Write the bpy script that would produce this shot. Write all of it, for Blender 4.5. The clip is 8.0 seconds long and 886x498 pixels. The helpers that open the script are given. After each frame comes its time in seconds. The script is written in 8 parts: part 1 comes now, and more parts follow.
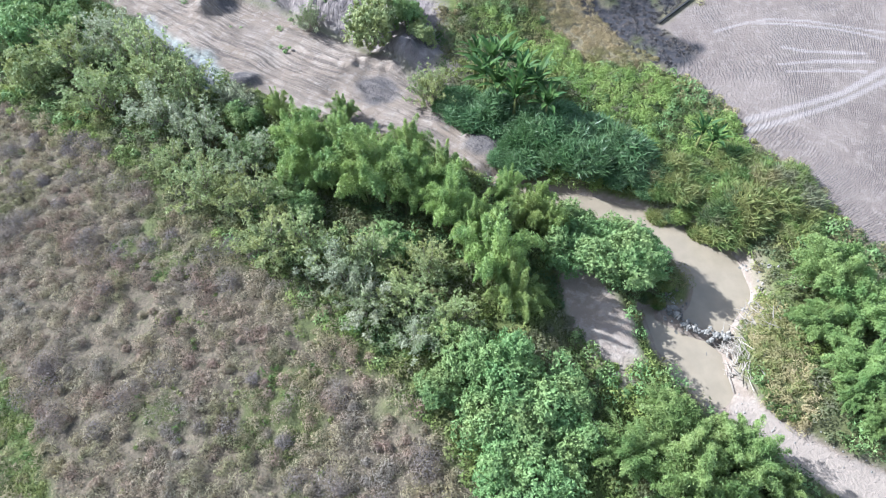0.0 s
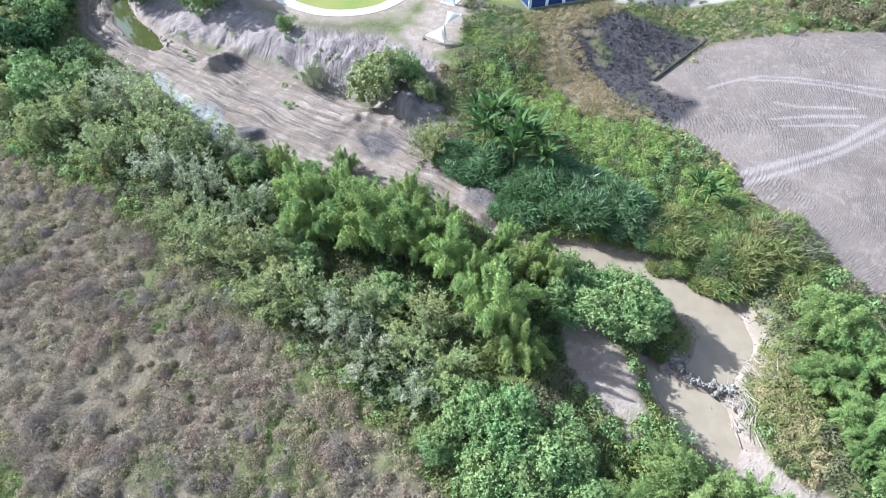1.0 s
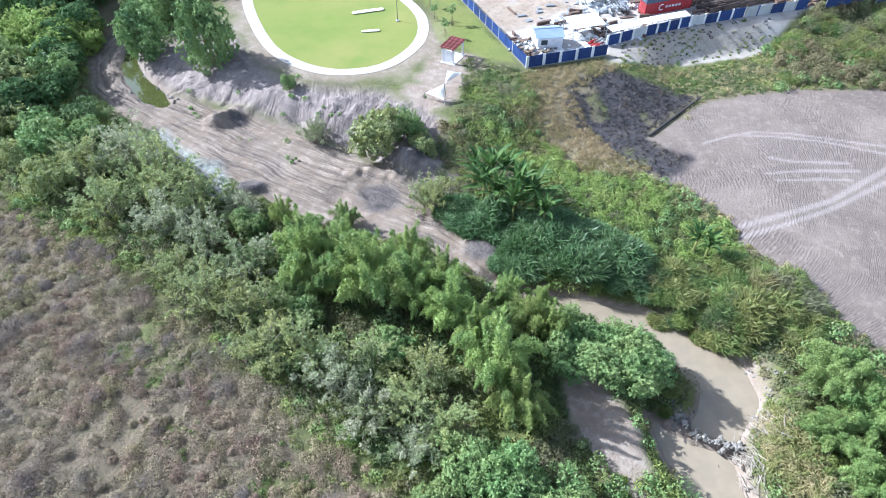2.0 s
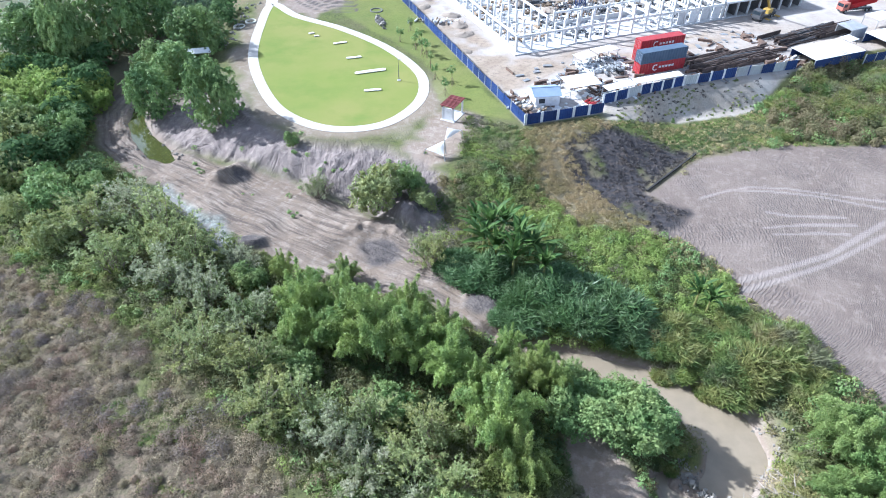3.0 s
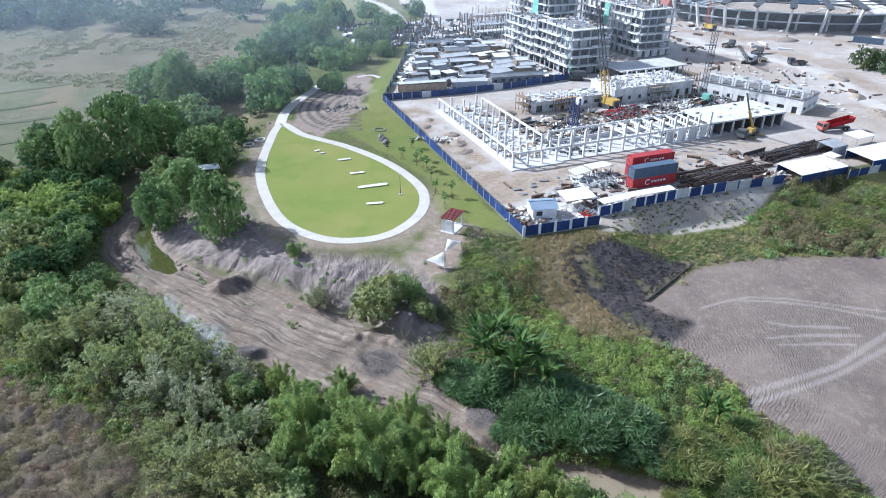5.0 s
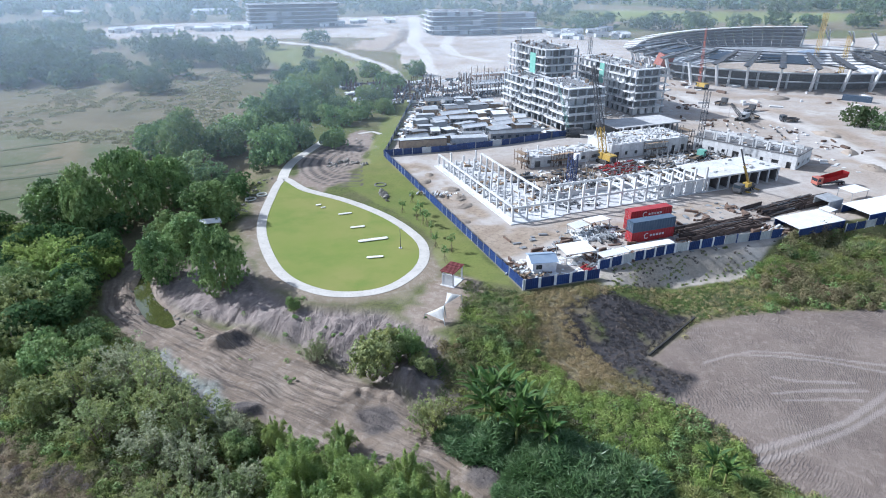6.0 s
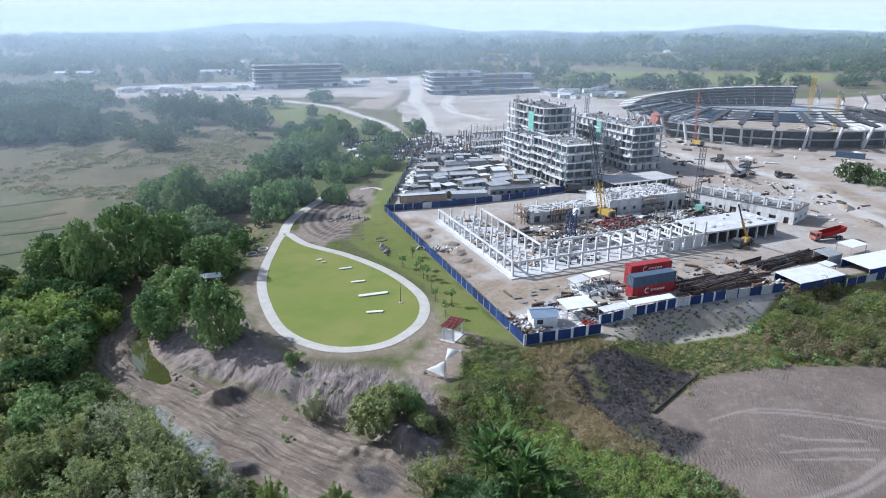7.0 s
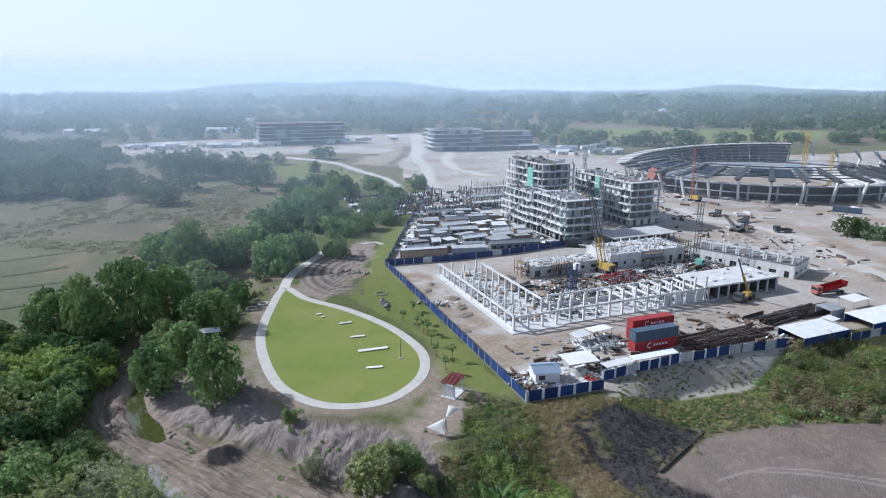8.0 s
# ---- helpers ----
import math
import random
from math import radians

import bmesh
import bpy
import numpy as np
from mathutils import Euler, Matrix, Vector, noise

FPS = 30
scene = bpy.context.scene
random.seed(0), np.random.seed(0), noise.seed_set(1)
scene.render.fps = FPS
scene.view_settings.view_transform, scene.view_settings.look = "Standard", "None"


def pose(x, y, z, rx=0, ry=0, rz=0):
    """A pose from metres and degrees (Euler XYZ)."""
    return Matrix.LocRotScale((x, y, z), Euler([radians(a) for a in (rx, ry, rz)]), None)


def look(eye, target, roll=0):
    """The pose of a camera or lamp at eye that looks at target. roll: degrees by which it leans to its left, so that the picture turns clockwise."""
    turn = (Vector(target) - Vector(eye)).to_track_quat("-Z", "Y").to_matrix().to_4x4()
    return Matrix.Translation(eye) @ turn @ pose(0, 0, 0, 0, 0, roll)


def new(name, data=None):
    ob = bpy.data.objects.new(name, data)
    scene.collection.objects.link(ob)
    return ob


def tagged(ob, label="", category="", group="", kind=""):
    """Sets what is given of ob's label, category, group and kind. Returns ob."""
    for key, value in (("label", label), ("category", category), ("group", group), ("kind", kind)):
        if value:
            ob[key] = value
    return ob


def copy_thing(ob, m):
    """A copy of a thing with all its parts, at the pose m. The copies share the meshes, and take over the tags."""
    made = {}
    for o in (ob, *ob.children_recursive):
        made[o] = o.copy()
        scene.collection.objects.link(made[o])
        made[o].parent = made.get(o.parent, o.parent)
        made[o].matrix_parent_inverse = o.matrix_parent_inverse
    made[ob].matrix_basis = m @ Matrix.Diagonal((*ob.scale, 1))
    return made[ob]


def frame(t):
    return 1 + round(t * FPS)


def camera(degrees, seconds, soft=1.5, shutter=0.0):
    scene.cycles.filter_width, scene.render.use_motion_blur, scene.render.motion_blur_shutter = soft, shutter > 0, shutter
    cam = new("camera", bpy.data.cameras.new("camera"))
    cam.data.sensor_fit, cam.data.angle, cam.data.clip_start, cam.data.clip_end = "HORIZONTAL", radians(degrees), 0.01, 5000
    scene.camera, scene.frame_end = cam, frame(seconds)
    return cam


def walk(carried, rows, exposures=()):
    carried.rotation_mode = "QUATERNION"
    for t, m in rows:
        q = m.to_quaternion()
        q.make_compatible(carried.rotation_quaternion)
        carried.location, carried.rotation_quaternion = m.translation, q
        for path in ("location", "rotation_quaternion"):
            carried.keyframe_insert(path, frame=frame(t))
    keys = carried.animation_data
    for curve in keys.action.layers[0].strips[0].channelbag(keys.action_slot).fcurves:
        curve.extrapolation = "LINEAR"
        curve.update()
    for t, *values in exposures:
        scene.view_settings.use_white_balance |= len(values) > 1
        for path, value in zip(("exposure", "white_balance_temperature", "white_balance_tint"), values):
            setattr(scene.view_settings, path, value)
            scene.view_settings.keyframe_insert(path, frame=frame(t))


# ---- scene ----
# A drone hangs 60 m over a riverbank and tilts up, from the scrub below to the horizon.
EYE = (0.0, 0.0, 60.0)
TILT = [  # seconds, pitch, yaw, roll in degrees
    (0.0, -55.08, -0.095, -0.066), (0.5, -52.68, -0.060, -0.066), (1.0, -50.27, -0.052, -0.050),
    (1.5, -47.77, -0.060, -0.050), (3.0, -40.27, -0.023, -0.009), (3.5, -37.56, -0.020, 0.015),
    (4.0, -35.02, 0.000, 0.017), (4.5, -32.45, -0.006, 0.019), (6.0, -24.98, -0.031, 0.050),
    (6.5, -22.28, -0.019, 0.045), (7.0, -19.88, -0.006, 0.057), (7.5, -17.16, 0.023, 0.080),
    (8.0, -14.80, 0.039, 0.086)]
cam = camera(71.75, 8.0, soft=1.0)
walk(cam, [(t, pose(*EYE, 90 + p, 0, y) @ pose(0, 0, 0, 0, 0, -r)) for t, p, y, r in TILT],
     exposures=[(0.0, 1.40, 5230, 9), (3.5, 1.09, 5250, 10), (4.2, 0.87, 5290, 10), (6.0, 0.58, 5380, 10), (8.0, 0.16, 5500, 10)])

# ---- daylight: a hazy sun ahead and to the west ----
SUN_AZ, SUN_EL = radians(-68), radians(34)
to_sun = Vector((math.sin(SUN_AZ) * math.cos(SUN_EL), math.cos(SUN_AZ) * math.cos(SUN_EL), math.sin(SUN_EL)))
world = bpy.data.worlds.new("sky")
scene.world = world
world.use_nodes = True
wn = world.node_tree.nodes
sky = wn.new("ShaderNodeTexSky")
sky.sky_type, sky.sun_disc = "NISHITA", False
sky.sun_elevation, sky.sun_rotation = SUN_EL, SUN_AZ
sky.air_density, sky.dust_density, sky.ozone_density = 1.0, 4.0, 1.8
wn["Background"].inputs["Strength"].default_value = 0.070
pale = wn.new("ShaderNodeMix")  # dust in the air whitens the blue, most of all low down
pale.data_type = "RGBA"
pale.inputs[7].default_value = (12.8, 13.8, 14.8, 1.0)
aloft = wn.new("ShaderNodeSeparateXYZ")
dusty = wn.new("ShaderNodeMapRange")
dusty.interpolation_type = "SMOOTHSTEP"
for key, value in (("From Min", 0.10), ("From Max", 0.65), ("To Min", 0.74), ("To Max", 0.12)):
    dusty.inputs[key].default_value = value
world.node_tree.links.new(wn.new("ShaderNodeTexCoord").outputs["Generated"], aloft.inputs[0])
world.node_tree.links.new(aloft.outputs["Z"], dusty.inputs["Value"])
world.node_tree.links.new(dusty.outputs["Result"], pale.inputs[0])
world.node_tree.links.new(sky.outputs[0], pale.inputs[6])
world.node_tree.links.new(pale.outputs[2], wn["Background"].inputs["Color"])
sun = new("sun", bpy.data.lights.new("sun", "SUN"))
sun.data.energy, sun.data.angle, sun.data.color = 5.0, radians(0.7), (1.0, 0.95, 0.87)
sun.matrix_world = look(to_sun * 900, (0, 0, 0))


# ---- materials ----
def links(mat):
    return mat.node_tree.links.new


def node(mat, kind, **inputs):
    n = mat.node_tree.nodes.new(kind)
    for key, value in inputs.items():
        n.inputs[key.replace("_", " ")].default_value = value
    return n


def rgb(c):
    return (c[0], c[1], c[2], 1.0)


def noise_mix(mat, a, b, scale, detail=5.0, lo=0.35, hi=0.65, rough=0.6, where=None):
    """A colour that wanders between a and b (colours, or sockets of them)."""
    link = links(mat)
    n = node(mat, "ShaderNodeTexNoise", Scale=scale, Detail=detail, Roughness=rough)
    if where is not None:
        link(where, n.inputs["Vector"])
    m = node(mat, "ShaderNodeMapRange", From_Min=lo, From_Max=hi)
    link(n.outputs["Fac"], m.inputs["Value"])
    return blend(mat, m.outputs["Result"], a, b)


def blend(mat, factor, a, b):
    link = links(mat)
    x = mat.node_tree.nodes.new("ShaderNodeMix")
    x.data_type = "RGBA"
    if isinstance(factor, float):
        x.inputs[0].default_value = factor
    else:
        link(factor, x.inputs[0])
    for k, c in ((6, a), (7, b)):
        if isinstance(c, tuple):
            x.inputs[k].default_value = rgb(c)
        else:
            link(c, x.inputs[k])
    return x.outputs[2]


def position(mat):
    return mat.node_tree.nodes.new("ShaderNodeNewGeometry").outputs["Position"]


def bump(mat, height, strength, distance):
    n = node(mat, "ShaderNodeBump", Strength=strength, Distance=distance)
    links(mat)(height, n.inputs["Height"])
    return n.outputs["Normal"]


def material(name, a, b=None, scale=1.0, rough=0.85, metal=0.0, grain=12.0, relief=0.3, depth=0.02, spread=0.12, c=None, spec=0.3):
    """A surface whose colour wanders from a to b, grimed with c, with a fine relief, a little different on each object."""
    mat = bpy.data.materials.new(name)
    mat.use_nodes = True
    link = links(mat)
    p = mat.node_tree.nodes["Principled BSDF"]
    p.inputs["Roughness"].default_value, p.inputs["Metallic"].default_value = rough, metal
    p.inputs["Specular IOR Level"].default_value = spec
    where = position(mat)
    col = noise_mix(mat, a, b or tuple(v * 0.8 for v in a), scale, where=where)
    if c:
        col = noise_mix(mat, col, c, scale * 4.3, lo=0.52, hi=0.75, where=where)
    info = mat.node_tree.nodes.new("ShaderNodeObjectInfo")
    vary = node(mat, "ShaderNodeMapRange", To_Min=1 - spread, To_Max=1 + spread)
    link(info.outputs["Random"], vary.inputs["Value"])
    hsv = mat.node_tree.nodes.new("ShaderNodeHueSaturation")
    link(vary.outputs["Result"], hsv.inputs["Value"])
    link(col, hsv.inputs["Color"])
    link(hsv.outputs["Color"], p.inputs["Base Color"])
    if relief:
        g = node(mat, "ShaderNodeTexNoise", Scale=grain, Detail=4.0)
        link(where, g.inputs["Vector"])
        link(bump(mat, g.outputs["Fac"], relief, depth), p.inputs["Normal"])
    return mat


def leaf_material(name, a, b, c, thin=0.35, patch=0.25, gloss=0.45, shine=0.3, drift=()):
    """Leaves: three greens that change from leaf to leaf and from bough to bough; light shines through."""
    mat = bpy.data.materials.new(name)
    mat.use_nodes = True
    link = links(mat)
    nodes = mat.node_tree.nodes
    p = nodes["Principled BSDF"]
    p.inputs["Roughness"].default_value, p.inputs["Specular IOR Level"].default_value = gloss, shine
    geo = nodes.new("ShaderNodeNewGeometry")
    one = blend(mat, geo.outputs["Random Per Island"], a, b)
    col = noise_mix(mat, one, c, patch, detail=2.0, lo=0.42, hi=0.66, where=geo.outputs["Position"])
    for k, (tint, wide) in enumerate(drift):
        moved = node(mat, "ShaderNodeMapping", Location=(37.0 * k, 11.0 * k, 5.0))
        link(geo.outputs["Position"], moved.inputs["Vector"])
        col = noise_mix(mat, col, tint, wide, detail=3.0, lo=0.50, hi=0.64, where=moved.outputs["Vector"])
    info = nodes.new("ShaderNodeObjectInfo")
    vary = node(mat, "ShaderNodeMapRange", To_Min=0.91, To_Max=1.10)
    hue = node(mat, "ShaderNodeMapRange", To_Min=0.49, To_Max=0.51)
    link(info.outputs["Random"], vary.inputs["Value"])
    link(info.outputs["Random"], hue.inputs["Value"])
    hsv = nodes.new("ShaderNodeHueSaturation")
    link(vary.outputs["Result"], hsv.inputs["Value"])
    link(hue.outputs["Result"], hsv.inputs["Hue"])
    link(col, hsv.inputs["Color"])
    link(hsv.outputs["Color"], p.inputs["Base Color"])
    tr = nodes.new("ShaderNodeBsdfTranslucent")
    link(hsv.outputs["Color"], tr.inputs["Color"])
    mix = nodes.new("ShaderNodeMixShader")
    mix.inputs[0].default_value = thin
    link(p.outputs[0], mix.inputs[1])
    link(tr.outputs[0], mix.inputs[2])
    link(mix.outputs[0], nodes["Material Output"].inputs["Surface"])
    return mat


# ---- the lie of the land ----
def lattice(x, y, size, seed):
    """Smooth value noise, 0 to 1, over arrays of places."""
    table = np.random.RandomState(seed).rand(256, 256)
    u, v = x / size + 1000.3, y / size + 1000.7
    i, j = np.floor(u).astype(int), np.floor(v).astype(int)
    fu, fv = u - i, v - j
    fu, fv = fu * fu * (3 - 2 * fu), fv * fv * (3 - 2 * fv)
    i0, i1, j0, j1 = i % 256, (i + 1) % 256, j % 256, (j + 1) % 256
    return (table[i0, j0] * (1 - fu) + table[i1, j0] * fu) * (1 - fv) + (table[i0, j1] * (1 - fu) + table[i1, j1] * fu) * fv


def rough_noise(x, y, size, seed):
    return (lattice(x, y, size, seed) + 0.5 * lattice(x, y, size / 2.1, seed + 1) + 0.25 * lattice(x, y, size / 4.3, seed + 2)) / 1.75


def step(v, a, b):
    t = np.clip((v - a) / (b - a), 0, 1)
    return t * t * (3 - 2 * t)


def outside(x, y, ring):
    """The distance from a polygon's edge: below zero inside it."""
    best = np.full(x.shape, 1e9)
    within = np.zeros(x.shape, bool)
    for (ax, ay), (bx, by) in zip(ring, ring[1:] + ring[:1]):
        ex, ey = bx - ax, by - ay
        t = np.clip(((x - ax) * ex + (y - ay) * ey) / (ex * ex + ey * ey), 0, 1)
        best = np.minimum(best, np.hypot(x - ax - t * ex, y - ay - t * ey))
        if ay != by:
            within ^= ((ay > y) != (by > y)) & (x < (bx - ax) * (y - ay) / (by - ay) + ax)
    return np.where(within, -best, best)


def beside(x, y, line):
    """The distance beyond the half width of a line of (x, y, half width)."""
    best = np.full(x.shape, 1e9)
    for (ax, ay, aw), (bx, by, bw) in zip(line, line[1:]):
        ex, ey = bx - ax, by - ay
        t = np.clip(((x - ax) * ex + (y - ay) * ey) / (ex * ex + ey * ey), 0, 1)
        best = np.minimum(best, np.hypot(x - ax - t * ex, y - ay - t * ey) - aw - t * (bw - aw))
    return best


def along(x, y, line):
    """How far along a line of places each place lies, and how far to its left."""
    best, s, q, run = np.full(x.shape, 1e9), np.zeros(x.shape), np.zeros(x.shape), 0.0
    for a, b in zip(line, line[1:]):
        ex, ey = b[0] - a[0], b[1] - a[1]
        length = math.hypot(ex, ey)
        t = np.clip(((x - a[0]) * ex + (y - a[1]) * ey) / length ** 2, 0, 1)
        d = np.hypot(x - a[0] - t * ex, y - a[1] - t * ey)
        nearer = d < best
        best = np.where(nearer, d, best)
        s = np.where(nearer, run + t * length, s)
        q = np.where(nearer, (ex * (y - a[1]) - ey * (x - a[0])) / length, q)
        run += length
    return s, q


FENCE_FRONT = [(16.4, 109.0), (33.2, 114.1), (35.7, 118.7), (52.9, 126.7), (66.0, 130.6), (81.2, 135.3), (87.9, 139.0), (103.7, 145.9), (120.0, 151.0)]
SITE = FENCE_FRONT + [(260.0, 190.0), (520.0, 250.0), (520.0, 620.0), (330.0, 560.0), (140.0, 560.0), (100.0, 640.0), (0.0, 700.0), (-34.0, 840.0), (-120.0, 800.0), (-228.0, 750.0), (-317.0, 719.0), (-354.0, 662.0), (-322.0, 602.0), (-283.0, 552.0), (-222.0, 521.0), (-175.0, 553.0), (-150.0, 566.0), (-112.0, 585.0), (-62.0, 570.0), (-44.0, 500.0), (-24.6, 440.0), (-18.0, 385.0), (-10.4, 352.0), (-16.4, 267.7), (-20.0, 205.0)]
BENCH = [(-54, 187), (-51, 163), (-50, 145), (-44, 128), (-36, 113.5), (-26, 105.5), (-18, 104.3), (-10, 103.0), (-4, 98.0), (2, 95.5), (8, 98.5), (16, 104.8), (34, 110.5), (34, 130), (-16, 215), (-8, 370), (-50, 420), (-62, 330), (-62, 260)]
RIVER = [(8.5, 58.5, 0.6), (12.5, 55.6, 0.9), (19, 54.6, 1.3), (26.5, 51.6, 1.9), (31.5, 48.0, 2.8), (35.0, 44.0, 3.6), (35.6, 40.5, 3.3), (33.6, 37.4, 2.6), (32.0, 34.6, 2.2)]
RIVER_LOW = [(26.0, 37.2, 1.0), (28.0, 33.0, 2.4), (30.2, 29.6, 3.0), (31.8, 26.4, 2.0)]
SANDBAR = [(34.0, 24.0, 1.0), (37.0, 21.0, 1.4), (42.0, 17.3, 1.8), (50.0, 13.0, 2.2), (62.0, 7.5, 2.6)]
FLAT = [(9, 61, 2.2), (2, 66, 3.2), (-7.5, 72.5, 5.5), (-19, 80, 7.5), (-31, 88, 7.5), (-44, 96, 6.0), (-57, 103.5, 4.5), (-67, 113, 4.5), (-73, 125, 4.0), (-72, 140, 4.0)]
STREAM = [(-53, 95, 0.3), (-50.5, 92.2, 0.5), (-46.3, 87.9, 0.4), (-41.6, 84.2, 0.9), (-38.2, 80.0, 0.8), (-36, 76.5, 0.3)]
POND = [(-69.0, 127.5, 0.8), (-67.6, 121.0, 1.4), (-63.6, 114.0, 1.8), (-58.0, 107.8, 2.0), (-55.2, 105.4, 1.0)]
LAWN_RING = [(-49.3, 181.0), (-48.8, 162.6), (-46.2, 144.2), (-40.7, 128.5), (-33.9, 116.2), (-25.7, 109.6), (-18.2, 108.2), (-11.0, 110.9), (-5.6, 118.8), (-4.2, 127.9), (-6.6, 137.3), (-14.8, 150.2), (-27.0, 162.1), (-40.5, 171.4)]
PLOUGH = [(95, 108), (68.5, 107.6), (51, 103.6), (36.5, 91), (41.6, 84), (37, 79), (43.8, 69), (43.7, 64), (50.8, 56.7), (51.4, 51.8), (54.5, 45.7), (66, 36), (150, 20), (150, 116)]
BURNT = [(32, 109.5), (49.6, 104.6), (36.3, 91), (42, 85), (37, 80.5), (30, 85), (26, 93), (23, 102)]
FIELD = [(-160, 118), (-96, 88), (-68, 73.6), (-52.7, 66.2), (-42.2, 58.4), (-34.4, 52.2), (-25.6, 45.7), (-12.2, 35), (-5.3, 28.5), (1, 21.4), (4.8, 14.5), (12, -40), (-160, -40)]
STRAW = [(17, 106), (32, 110), (25, 100), (28, 92), (33, 83), (26, 80), (21, 83), (16, 95)]
TRACKS = [[(46.2, 89.6, 0.16), (52.1, 92.0, 0.18), (59.2, 91.6, 0.18), (66.7, 90.2, 0.18), (76.7, 86.6, 0.18), (100, 80, 0.18)],
          [(50.2, 91.2, 0.12), (56, 92.9, 0.14), (63, 92.4, 0.14), (72, 90.0, 0.14), (84, 87.4, 0.16)],
          [(45.7, 68.2, 0.5), (53.4, 70.9, 0.45), (62.1, 74.2, 0.4), (73.6, 81.4, 0.4), (92, 92, 0.4)],
          [(45.2, 66.0, 0.4), (52.2, 68.4, 0.4), (60.9, 72.0, 0.35), (72.5, 78.4, 0.35), (92, 88, 0.4)],
          [(56.4, 85.4, 0.14), (59.8, 84.3, 0.16), (69.2, 83.8, 0.14)],
          [(54.0, 81.0, 0.12), (60.5, 81.8, 0.16), (70.0, 81.7, 0.14)],
          [(55.0, 79.2, 0.10), (62.2, 79.6, 0.14), (67.6, 79.2, 0.12)]]
RUTS = [[(-28.5 + 18.5 * k * math.cos(radians(a)), 201 + 27 * k * math.sin(radians(a)), 0.3) for a in range(100, 281, 18)] for k in (0.28, 0.45, 0.62, 0.78, 0.94)]
HAUL = [[(119.5, 331.2, 3.2), (133.6, 317.4, 3.2), (145.2, 304.7, 3.2), (170.2, 309.9, 3.2), (187.0, 304.8, 3.2), (201.9, 273.6, 3.2)],
        [(133.6, 290.9, 4.0), (151.2, 273.5, 4.0), (159.1, 256.9, 4.0), (156.6, 237.6, 4.0), (154.0, 216.9, 4.0), (156.0, 207.8, 4.0)],
        [(107.6, 190.0, 2.0), (121.9, 193.0, 2.0), (133.9, 197.7, 2.0), (150.1, 199.4, 2.0)]]
ROAD_LINE = [(120.6, 306.2, 2.6), (123.0, 278.3, 2.6), (134.7, 270.6, 2.6), (141.3, 256.9, 2.6), (147.8, 237.6, 2.6), (146.3, 220.8, 2.6), (142.7, 202.7, 2.6), (143.6, 190.1, 2.6)]
FAR_ROADS = [[(-36, 800, 7), (-26, 632, 6), (-24.5, 540, 5), (-12.8, 470, 4), (-9.2, 405, 3.5), (-2, 350, 3.0)],
             [(-150, 552, 4), (-108, 523, 4), (-84.7, 499, 3.5), (-61, 457, 3), (-41, 426, 2.6), (-30.8, 393, 2.4), (-21, 350, 2.0)],
             [(8, 600, 5), (2, 520, 4), (8, 470, 4), (30, 430, 4)]]
KNOLL = [(-160, 530), (-105, 509), (-71, 462), (-50, 420), (-66, 395), (-90, 400), (-124, 440)]
TERRACE = [(-72, 498), (-37, 478), (-33, 560), (-38, 640), (-46, 640), (-52, 566), (-72, 560)]
SWALE = [(-50.5, 28.5, 0.5), (-46.5, 22.6, 1.2), (-43.0, 17.5, 1.5), (-40.0, 11.0, 1.6)]
BRAE = [(-160, 552), (-108, 518), (-69, 452), (-40, 412), (-20, 385), (-26, 440), (-46, 500), (-64, 572), (-112, 590)]
SCARP_FOOT = ((30, 33, 36, 45, 57, 64, 72, 82, 92), (109.0, 110.8, 112.6, 115.0, 118.2, 120.6, 125.5, 135.0, 142.0))  # where the bare slope under the fence ends
LOT = -0.5  # the park's level


def height(x, y):
    """The ground's height at arrays of places."""
    x, y = np.asarray(x, float), np.asarray(y, float)
    z = -4 + 4 * step(y, 300, 520)
    z = z + 0.5 * (rough_noise(x, y, 22, 5) - 0.5)
    near = (y < 460) & (np.abs(x) < 560)
    z = np.where(y > 520, 0.0, z)
    d = outside(x, y, BENCH)
    w = 17 + 3 * (lattice(x, y, 7, 9) - 0.5)
    z = np.where(near, z + (LOT - z) * (1 - step(d, 0, w)), z)
    d = outside(x, y, SITE)
    z = np.where(near, z + (0 - z) * (1 - step(d, 0.6, 7.5)), z)
    d = beside(x, y, FLAT)
    z = z + (np.minimum(z, -5.5) - z) * (1 - step(d, 0, 5))
    for line, low, wide in ((RIVER, -7.6, 4.0), (RIVER_LOW, -8.0, 4.0), (SANDBAR, -6.9, 4.0), (STREAM, -6.5, 2.0), (POND, -6.6, 1.6)):
        d = beside(x, y, line)
        z = z + (low - z) * (1 - step(d, -1.6 if low < -7 else -0.9, wide))
    d = beside(x, y, [(27.0, 36.8, 0.3), (30.4, 34.7, 0.4), (35.0, 33.0, 0.3)])
    return np.maximum(z, -6.62 - 2.0 * step(d, 0.1, 1.3))


def near_height(x, y):
    return float(height(np.array([x]), np.array([y]))[0])


def on_ground(x, y, up=0.0):
    return (x, y, near_height(x, y) + up)


def spaced(a, b, first, ratio, top):
    out, s = [a], first
    while abs(out[-1] - b) > s and (out[-1] < b) == (a < b):
        out.append(out[-1] + s * (1 if b > a else -1))
        s = min(s * ratio, top)
    return out + [b]


